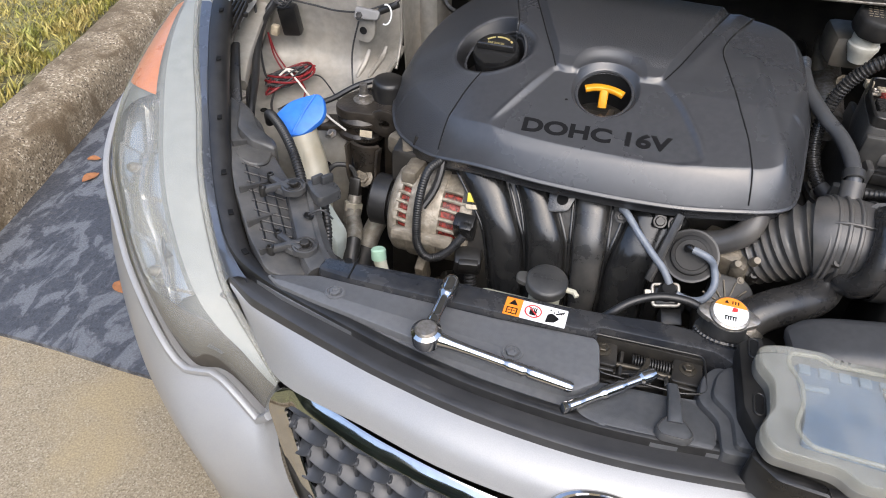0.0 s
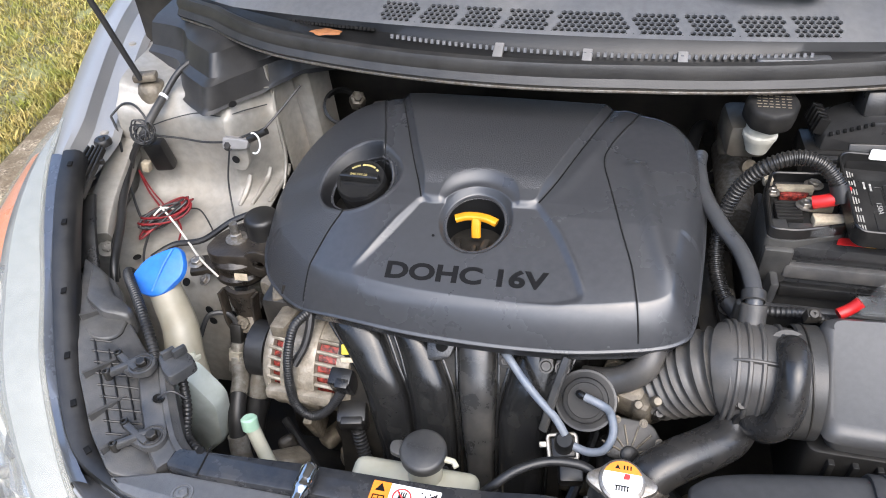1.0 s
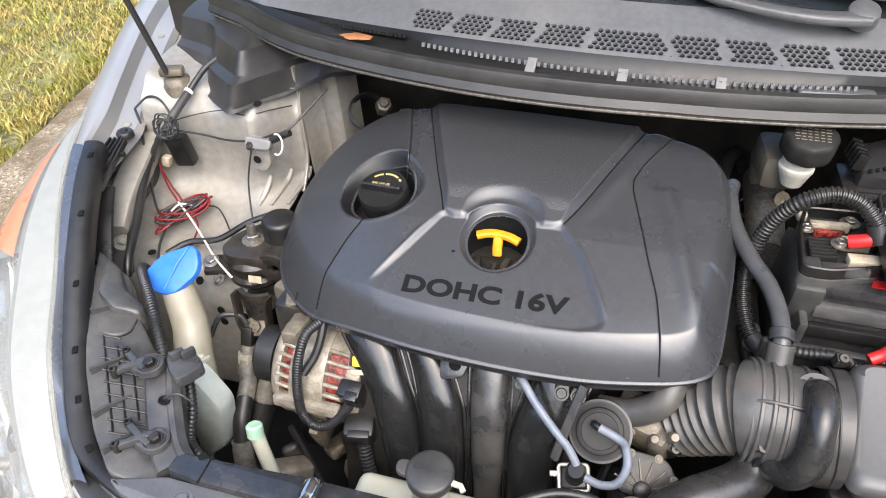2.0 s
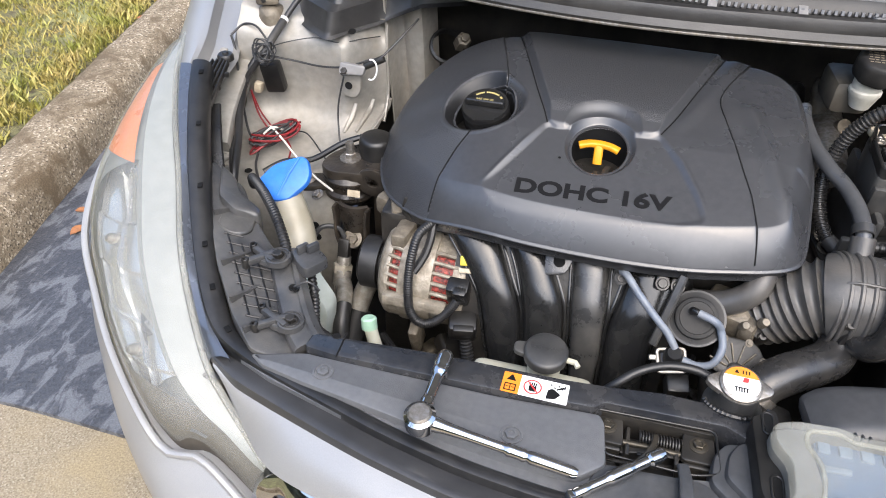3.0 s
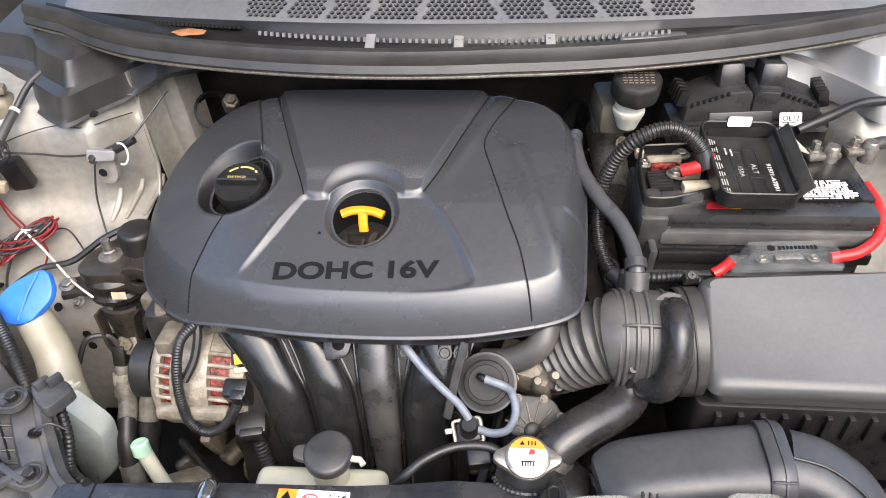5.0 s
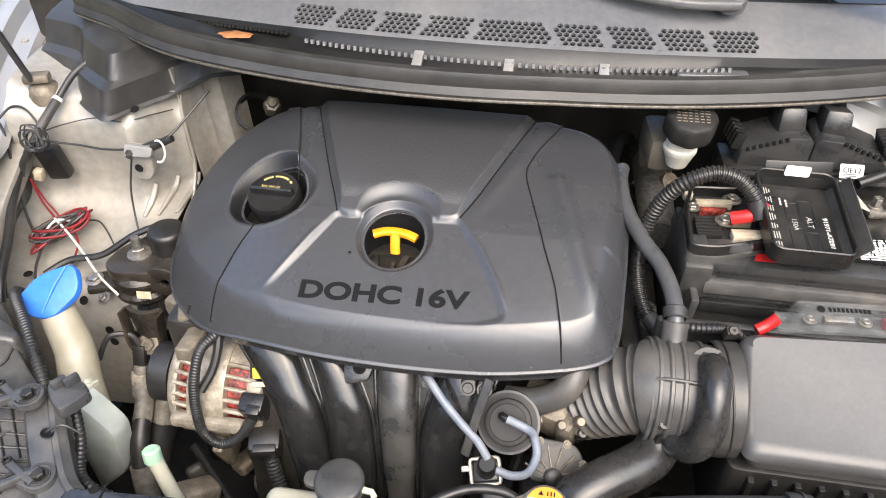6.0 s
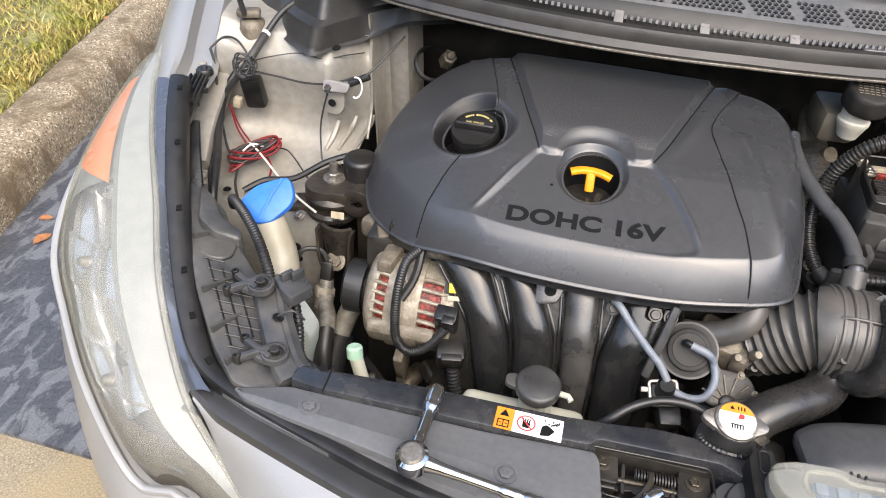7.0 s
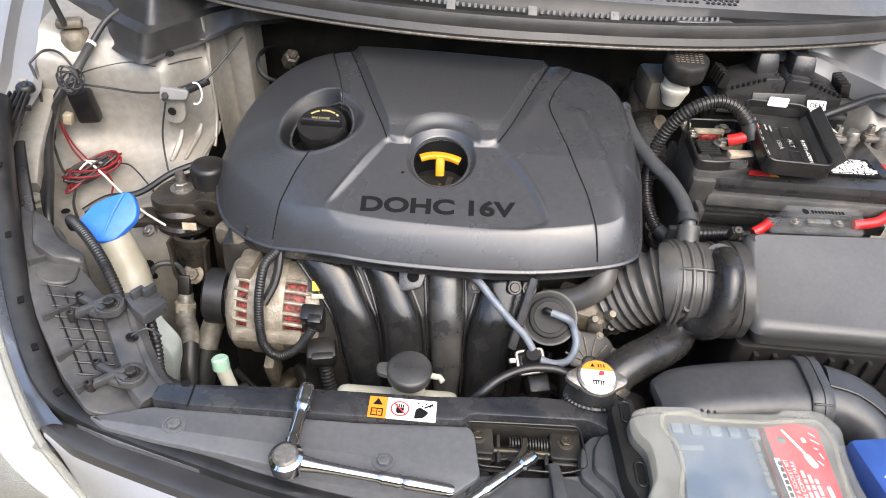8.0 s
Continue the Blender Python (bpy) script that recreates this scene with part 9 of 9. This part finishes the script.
for r in range(9):
    x = -0.029 if r not in (3, 4) else -0.020
    while x < 0.024:
        w = rng.uniform(0.0015, 0.009)
        prism(bm, rrect(w, 0.0030 if r not in (0, 8) else 0.0018, 0.0002, 1), 0.0008, 0.001, pose(0.409, 0.338, 0.8045, 0, 0, 3) @ pose(x + w / 2, 0.0165 - r * 0.0041, 0), bev=0)
        x += w + rng.choice((0.0006, 0.0009, 0.0022))
part("label_print", bm, M_WHITE, batt)
bm = B()
prism(bm, [(-0.014, -0.006), (0.014, -0.006), (0.014, 0.006), (-0.010, 0.006)], 0, 0.0008, pose(0.288, 0.312, 0.8006), bev=0)
part("red_mark", bm, M_RED, batt)
part("yellow_mark", prism(B(), [(-0.004, -0.005), (0.008, -0.005), (0.002, 0.004)], 0, 0.0009, pose(0.303, 0.311, 0.8006), bev=0), M_YELLOW, batt)
for tx, ty in ((0.425, 0.404), (0.472, 0.414)):
    trm = thing("battery_terminal", (tx, ty, 0.80), "dull lead battery terminal clamp with a bolt", "terminal", "battery terminals")
    part("post", lathe(B(), [(0.0095, -0.01), (0.0085, 0.014), (0.007, 0.016), (0, 0.016)], pose(tx + 0.008, ty - 0.004, 0.808), 20), M_STEEL, trm)
    part("clamp", box(B(), (tx, ty, 0.810), (0.040, 0.020, 0.010), (0, 0, 8), 0.004), M_STEEL, trm)
    hexbolt("bolt", (tx - 0.010, ty, 0.815), (0, 0, 1), 0.0055, trm, M_STEEL, washer=1.4, h=0.012)
part("negative_cable", tube(B(), [(0.478, 0.414, 0.812), (0.50, 0.422, 0.815), (0.53, 0.44, 0.80), (0.56, 0.46, 0.77)], 0.008, 12), M_DUSTY, None, "grey ground cable from the battery", base=(0.5, 0.42, 0.81), category="cable")
part("black_cable", tube(B(), [(0.40, 0.43, 0.826), (0.44, 0.446, 0.836), (0.49, 0.47, 0.842), (0.56, 0.48, 0.84)], 0.006, 10), M_RUBBER, None, "black cable behind the battery", base=(0.44, 0.44, 0.83), category="cable")
tray = thing("battery_tray", (0.34, 0.36, 0.55), "black plastic battery tray", "battery tray")
part("tray_wall", box(B(), (0.335, 0.280, 0.66), (0.30, 0.010, 0.16), (6, 0, 0), 0.004), M_DUSTY, tray)
part("tray_floor", box(B(), (0.34, 0.37, 0.60), (0.27, 0.18, 0.02), bev=0.004), M_BLACK, tray)
part("tray_side", box(B(), (0.214, 0.36, 0.68), (0.010, 0.17, 0.17), (0, 4, 0), 0.004), M_DUSTY, tray)

fuse = thing("terminal_fuse_block", (0.25, 0.36, 0.78), "open black fuse block on the battery with dirty contacts", "fuse block")
bm = prism(B(), rounded([(0.204, 0.300), (0.232, 0.298), (0.284, 0.318), (0.290, 0.418), (0.216, 0.412), (0.206, 0.37)], 0.008), 0.760, 0.806, bev=0.003)
part("tub", bm, M_DUSTY, fuse)
bm = B()
sweep(bm, [Vector((x, y, 0.812)) for x, y in rounded([(0.207, 0.302), (0.232, 0.302), (0.283, 0.320), (0.286, 0.414), (0.218, 0.408), (0.209, 0.37)], 0.008)], rrect(0.004, 0.014, 0.0012, 1), closed=True)
part("rim", bm, M_BLACK, fuse)
for k in range(6):
    bm = box(B(), (0.228, 0.324 + k * 0.0058, 0.8125), (0.026, 0.0032, 0.010), (0, 0, 4), 0.0006)
    part("rib", bm, M_BLACK, fuse)
for cx_, cy_, sx_, sy_, mt in ((0.262, 0.358, 0.026, 0.016, M_CREAM), (0.268, 0.330, 0.034, 0.014, M_CREAM), (0.216, 0.312, 0.016, 0.016, M_DUSTY), (0.240, 0.384, 0.040, 0.008, M_CREAM), (0.238, 0.370, 0.030, 0.005, M_COPPER), (0.258, 0.312, 0.022, 0.012, M_CLEAR), (0.236, 0.310, 0.024, 0.012, M_DUSTY), (0.214, 0.398, 0.010, 0.010, M_CREAM)):
    part("contact", box(B(), (cx_, cy_, 0.8125), (sx_, sy_, 0.010), (0, 0, 5), 0.0015), mt, fuse)
hexbolt("bolt", (0.2455, 0.346, 0.818), (0, 0, 1), 0.0068, fuse, M_STEEL, washer=1.5)
hexbolt("bolt", (0.216, 0.372, 0.814), (0, 0, 1), 0.0055, fuse, M_STEEL, washer=1.5)
hexbolt("bolt", (0.262, 0.396, 0.812), (0, 0, 1), 0.0065, fuse, M_STEEL, washer=1.6)
part("red_boot", tube(B(), [(0.250, 0.342, 0.826), (0.262, 0.340, 0.831), (0.272, 0.341, 0.836), (0.277, 0.348, 0.846)], 0.0072, 12), M_RED, fuse, "red heat-shrink boot")
bm = box(B(), (0.219, 0.300, 0.772), (0.030, 0.010, 0.050), (8, 0, 0), 0.004)
part("front_clip", bm, M_DUSTY, fuse)
cov = thing("terminal_cover", (0.33, 0.35, 0.81), "open black terminal cover with white print inside", "terminal cover")
mcv = pose(0.318, 0.345, 0.826, 14, 4, 5)
part("floor", prism(B(), rrect(0.082, 0.105, 0.010, 4), 0, 0.003, mcv, bev=0.001), M_BLACK, cov)
bm = B()
sweep(bm, [mcv @ Vector((x, y, 0.010)) for x, y in rrect(0.084, 0.107, 0.011, 4)], rrect(0.003, 0.020, 0.001, 1), closed=True)
part("wall", bm, M_BLACK, cov)
bm = box(B(), mcv @ Vector((0.004, 0.056, 0.014)), (0.072, 0.004, 0.030), (-18, 0, 5), 0.002)
part("end_wall", bm, M_BLACK, cov)
bm = prism(B(), rrect(0.027, 0.012, 0.002, 2), 0, 0.0006, mcv @ pose(0.002, 0.0545, 0.020, 70, 0, 0), bev=0)
part("sticker", bm, M_WHITE, cov)
bm = B()
rng = random.Random(3)
for k in range(4):
    for j in range(7):
        prism(bm, rrect(0.0012, rng.uniform(0.004, 0.010), 0.0002, 1), 0.0032, 0.0035, mcv @ pose(-0.033 + k * 0.0026, 0.038 - j * 0.012, 0), bev=0)
for a, b_ in ((-0.016, 0.024), (-0.010, 0.022)):
    prism(bm, rrect(0.0022, 0.010, 0.0004, 1), 0.0032, 0.0035, mcv @ pose(a, b_, 0), bev=0)
M_FADED = pbr("faded_print", (0.36, 0.35, 0.32), (0.26, 0.25, 0.23), 200, 0.6)
part("print", bm, M_FADED, cov)
letters("current_text", "150A", 0.0075, mcv @ pose(-0.006, -0.006, 0.0036, 0, 0, -90), M_FADED, cov, depth=0.0001)
letters("circuit_text", "ALT", 0.0085, mcv @ pose(0.010, -0.002, 0.0036, 0, 0, -90), M_FADED, cov, depth=0.0001)
letters("number_text", "91971-A7091", 0.0074, mcv @ pose(0.027, -0.014, 0.0036, 0, 0, -90), M_WHITE, cov, depth=0.0001)
bm = B()
for sx_, sy_, wx_, wy_ in ((-0.006, 0.010, 0.014, 0.026), (0.010, 0.014, 0.014, 0.026), (-0.006, -0.026, 0.014, 0.030), (0.010, -0.028, 0.014, 0.026)):
    sweep(bm, [mcv @ Vector((sx_ + x, sy_ + y, 0.0032)) for x, y in rrect(wx_, wy_, 0.001, 1)], rrect(0.0006, 0.0008, 0.0002, 1), closed=True)
part("moulded_box", bm, M_BLACK, cov)
bm = B()
loft(bm, [[mcv @ Vector((x0_, y, z_)) for y in (-0.050, -0.02, 0.0, 0.012, 0.024, 0.044)] for x0_, z_ in ((0.036, 0.003), (0.044, 0.020), (0.050, 0.030))])
part("slanted_wall", thicken(bm, 0.002), M_DUSTY, cov)
bm = B()
for k in range(6):
    lathe(bm, [(0.0032, -0.004), (0.0032, 0.004), (0, 0.004)], aim((0.2835, 0.306 + k * 0.016, 0.822 + k * 0.002), (0, 1, 0.1)), 10)
part("hinge", bm, M_DUSTY, cov)
part("pale_strip", prism(B(), rounded([(-0.006, -0.024), (0.006, -0.026), (0.005, 0.024), (-0.006, 0.026)], 0.002), 0, 0.001, pose(0.377, 0.380, 0.842, 0, 20, 10), bev=0), M_MILK, batt)

holder = thing("inline_fuse_holder", (0.35, 0.27, 0.75), "clear plastic inline fuse holder with red cable ends", "fuse holder")
mh = pose(0.358, 0.267, 0.762, 10, 2, 6)
part("base", prism(B(), rrect(0.122, 0.022, 0.004, 3), -0.006, -0.001, mh, bev=0.001), M_CLEAR, holder)
bm = B()
rows = [[mh @ Vector((x * f, y * f, z)) for x, y in rrect(0.100, 0.020, 0.003, 3)] for f, z in ((1.0, 0.0), (0.97, 0.018), (0.93, 0.021))]
loft(bm, rows, True)
bm.faces.new([bm.verts.new(p) for p in rows[-1]])
ob = part("lid", bm, M_CLEAR, holder)
ob.visible_shadow = False
part("fuse_link", box(B(), mh @ Vector((0, 0, 0.004)), (0.03, 0.008, 0.006), (10, 2, 6), 0.001), M_STEEL, holder)
for sx in (-1, 1):
    hexbolt("stud", mh @ Vector((sx * 0.028, 0, 0.002)), (0, 0, 1), 0.0045, holder, M_STEEL)
bm = B()
for k in range(10):
    prism(bm, rrect(0.0030, 0.0050, 0.0006, 1), 0.0212, 0.0215, mh @ pose(-0.016 + k * 0.0043, 0, 0), bev=0)
lathe(bm, [(0.0, 0.0215), (0.0042, 0.0215)], mh @ pose(-0.025, 0, 0), 20)
part("print_bar", bm, M_INK_SHADE, holder)
part("red_cable", tube(B(), [tuple(mh @ Vector((0.046, 0, 0.003))), (0.412, 0.272, 0.764), (0.438, 0.278, 0.768), (0.462, 0.300, 0.776), (0.470, 0.335, 0.786), (0.468, 0.37, 0.79)], 0.0062, 14), M_RED, holder, "thick red power cable")
part("red_cable", tube(B(), [tuple(mh @ Vector((-0.060, 0, 0.002))), (0.290, 0.258, 0.757), (0.280, 0.254, 0.752)], 0.0062, 12), M_RED, holder)

ecu = thing("control_unit_plugs", (0.34, 0.48, 0.78), "pair of dusty black control unit plugs with lever locks", "connector")
for cx_, sd, tilt in ((0.308, 1, 5), (0.396, -1, -4)):
    m = pose(cx_, 0.500, 0.842, 0, 0, tilt)
    prof = rounded([(-0.040, -0.020), (0.041, -0.020), (0.041, 0.014), (0.034, 0.020), (0.010, 0.019), (-0.038, 0.002)], 0.004)
    turn = m @ Matrix.Diagonal((sd, 1, 1, 1)) @ Matrix.Rotation(radians(90), 4, "X")
    plug = part("plug_body", prism(B(), prof, -0.012, 0.044, turn, bev=0.004), M_BATT, ecu, "black wedge-shaped plug")
    t = box(B(), (0.018 * sd, -0.004, 0.026), (0.034, 0.046, 0.030), (-14, 0, 0), 0.006, taper=0.86)
    t.transform(m)
    part("hood", t, M_BATT, plug)
    t = tube(B(), [(0.016 * sd, 0.010, 0.030), (0.014 * sd, 0.035, 0.034), (0.010 * sd, 0.065, 0.024)], 0.013, 12)
    t.transform(m)
    part("boot", t, M_RUBBER, plug)
    for k in range(7):
        t = box(B(), ((-0.032 + k * 0.0068) * sd, -0.0445, 0.004 + 0.0022 * k), (0.004, 0.003, 0.005), (0, -18 * sd, 0), 0.0008)
        t.transform(m)
        part("tooth", t, M_INK_SHADE, plug)
    for k in range(5):
        t = box(B(), (-0.041 * sd, -0.034 + k * 0.009, 0.008), (0.012, 0.0050, 0.020), (0, 14 * sd, 0), 0.001)
        t.transform(m)
        part("lever_slat", t, M_BLACK, plug)
part("case", box(B(), (0.352, 0.478, 0.806), (0.19, 0.06, 0.036), (0, 0, 2), 0.005), M_BLACK, ecu)
part("case_lip", box(B(), (0.352, 0.446, 0.818), (0.18, 0.010, 0.006), (0, 0, 2), 0.002), M_DUSTY, ecu)
part("sticker", prism(B(), rrect(0.026, 0.016, 0.001, 1), 0, 0.0006, pose(0.396, 0.4455, 0.832, 58, 0, 2), bev=0), M_WHITE, ecu, "white code sticker")
letters("code", "OE12", 0.0088, pose(0.396, 0.4448, 0.8335, 58, 0, 2), M_INK_SHADE, ecu, depth=0.0002)
bm = B()
for k in range(3):
    prism(bm, rrect(0.018 - 0.004 * k, 0.0009, 0.0002, 1), 0.0007, 0.0009, pose(0.396, 0.4455, 0.832, 58, 0, 2) @ pose(-0.002, -0.0035 - k * 0.0018, 0), bev=0)
part("code_bars", bm, M_INK_SHADE, ecu)

M_NECK = pbr("yellowed_white_neck", (0.60, 0.58, 0.50), (0.52, 0.50, 0.42), 60, 0.5, dirt=(0.25, 0.21, 0.15), dirt_amount=0.5, dirt_scale=40)
brake = thing("brake_fluid_reservoir", (0.213, 0.487, 0.76), "white brake fluid reservoir with a dusty black cap", "brake reservoir")
part("neck", lathe(B(), [(0.012, -0.03), (0.0175, -0.014), (0.0195, -0.010), (0.0195, -0.006), (0.0175, -0.004), (0.0175, 0.012), (0.019, 0.016), (0, 0.016)], pose(0.2075, 0.4630, 0.8420), 30), M_NECK, brake)
part("cap", lathe(B(), [(0.0270, -0.012), (0.0288, -0.008), (0.0288, 0.009), (0.0268, 0.0135), (0.024, 0.0155), (0, 0.0155)], aim((0.2115, 0.459, 0.868), (0, -0.25, 1)), 48, wobble=lambda i, n: 1 + 0.025 * math.cos(i * 2 * math.pi * 8 / n)), M_CAN, brake, "dusty black scalloped cap")
bm = B()
rng = random.Random(8)
for r in range(6):
    for k in range(6):
        prism(bm, rrect(rng.uniform(0.003, 0.006), 0.0012, 0.0002, 1), 0.0156, 0.0159, aim((0.2115, 0.459, 0.868), (0, -0.25, 1)) @ pose(-0.016 + k * 0.0064, -0.012 + r * 0.0046, 0), bev=0)
part("cap_print", bm, pbr("worn_cap_print", (0.24, 0.20, 0.145), (0.17, 0.14, 0.10), 200, 0.6), brake)
part("body", box(B(), (0.196, 0.504, 0.816), (0.05, 0.07, 0.045), (0, 0, 5), 0.01), pbr("stained_reservoir_body", (0.13, 0.115, 0.09), (0.085, 0.075, 0.058), 50, 0.5, dirt=(0.07, 0.055, 0.04), dirt_amount=0.5, dirt_scale=30), brake, "stained beige reservoir body")
part("cylinder", lathe(B(), [(0, -0.09), (0.022, -0.09), (0.024, 0.0), (0.026, 0.06), (0, 0.06)], aim((0.200, 0.52, 0.735), (0.0, 1, 0.1)), 24), M_STEEL, brake)
lug = part("pipe_lug", tube(B(), [(0.188, 0.585, 0.785), (0.186, 0.572, 0.775), (0.190, 0.550, 0.755), (0.205, 0.525, 0.745), (0.215, 0.505, 0.760)], 0.011, 12), M_GREASY, None, "dirty brown cast pipe lug beside the brake reservoir", base=(0.17, 0.53, 0.77), category="pipe")
gear = thing("gearbox_bracket", (0.19, 0.33, 0.55), "dirty cast gearbox bracket below the hoses", "bracket")
part("casting", box(B(), (0.180, 0.36, 0.62), (0.05, 0.16, 0.12), (0, 0, 0), 0.012), M_DARK, gear)
part("arm", box(B(), (0.188, 0.30, 0.690), (0.024, 0.09, 0.010), (-6, 0, 4), 0.003), M_DARK, gear)
hexbolt("bolt", (0.188, 0.305, 0.697), (0, -0.2, 1), 0.0075, gear, M_STEEL, washer=1.6)
hexbolt("bolt", (0.186, 0.328, 0.697), (0, -0.2, 1), 0.0065, gear, M_STEEL, washer=1.6)
back = thing("firewall_parts", (-0.3, 0.58, 0.7), "brass and black fittings in the dark by the firewall", "fitting")
part("brass_fitting", lathe(B(), [(0, 0.016), (0.006, 0.016), (0.007, 0.010), (0.011, 0.009), (0.013, 0.004), (0.013, -0.02), (0, -0.02)], aim((-0.345, 0.595, 0.772), (0.3, -0.6, 0.6)), 6), M_GREASY, back)
part("black_ring", lathe(B(), [(0.025, -0.01), (0.029, 0.0), (0.029, 0.008), (0.025, 0.010)], aim((-0.370, 0.59, 0.76), (0.3, -0.6, 0.6)), 26), M_MOULD, back)
part("hook", tube(B(), [(-0.30, 0.55, 0.79), (-0.28, 0.535, 0.80), (-0.26, 0.53, 0.79)], 0.005, 8), M_STEEL, back)
part("fallen_leaf", lathe(B(), [(0, 0.003), (0.016, 0.002), (0.020, 0.0)], pose(-0.335, 0.494, 0.922) @ Matrix.Diagonal((1.0, 0.5, 1, 1)), 14, wobble=lambda i, n: 1 + 0.2 * math.sin(i * 2.1)), M_LEAF, None, "dry brown leaf caught behind the cowl seal", base=(-0.335, 0.494, 0.922), category="leaf", group="fallen leaves")
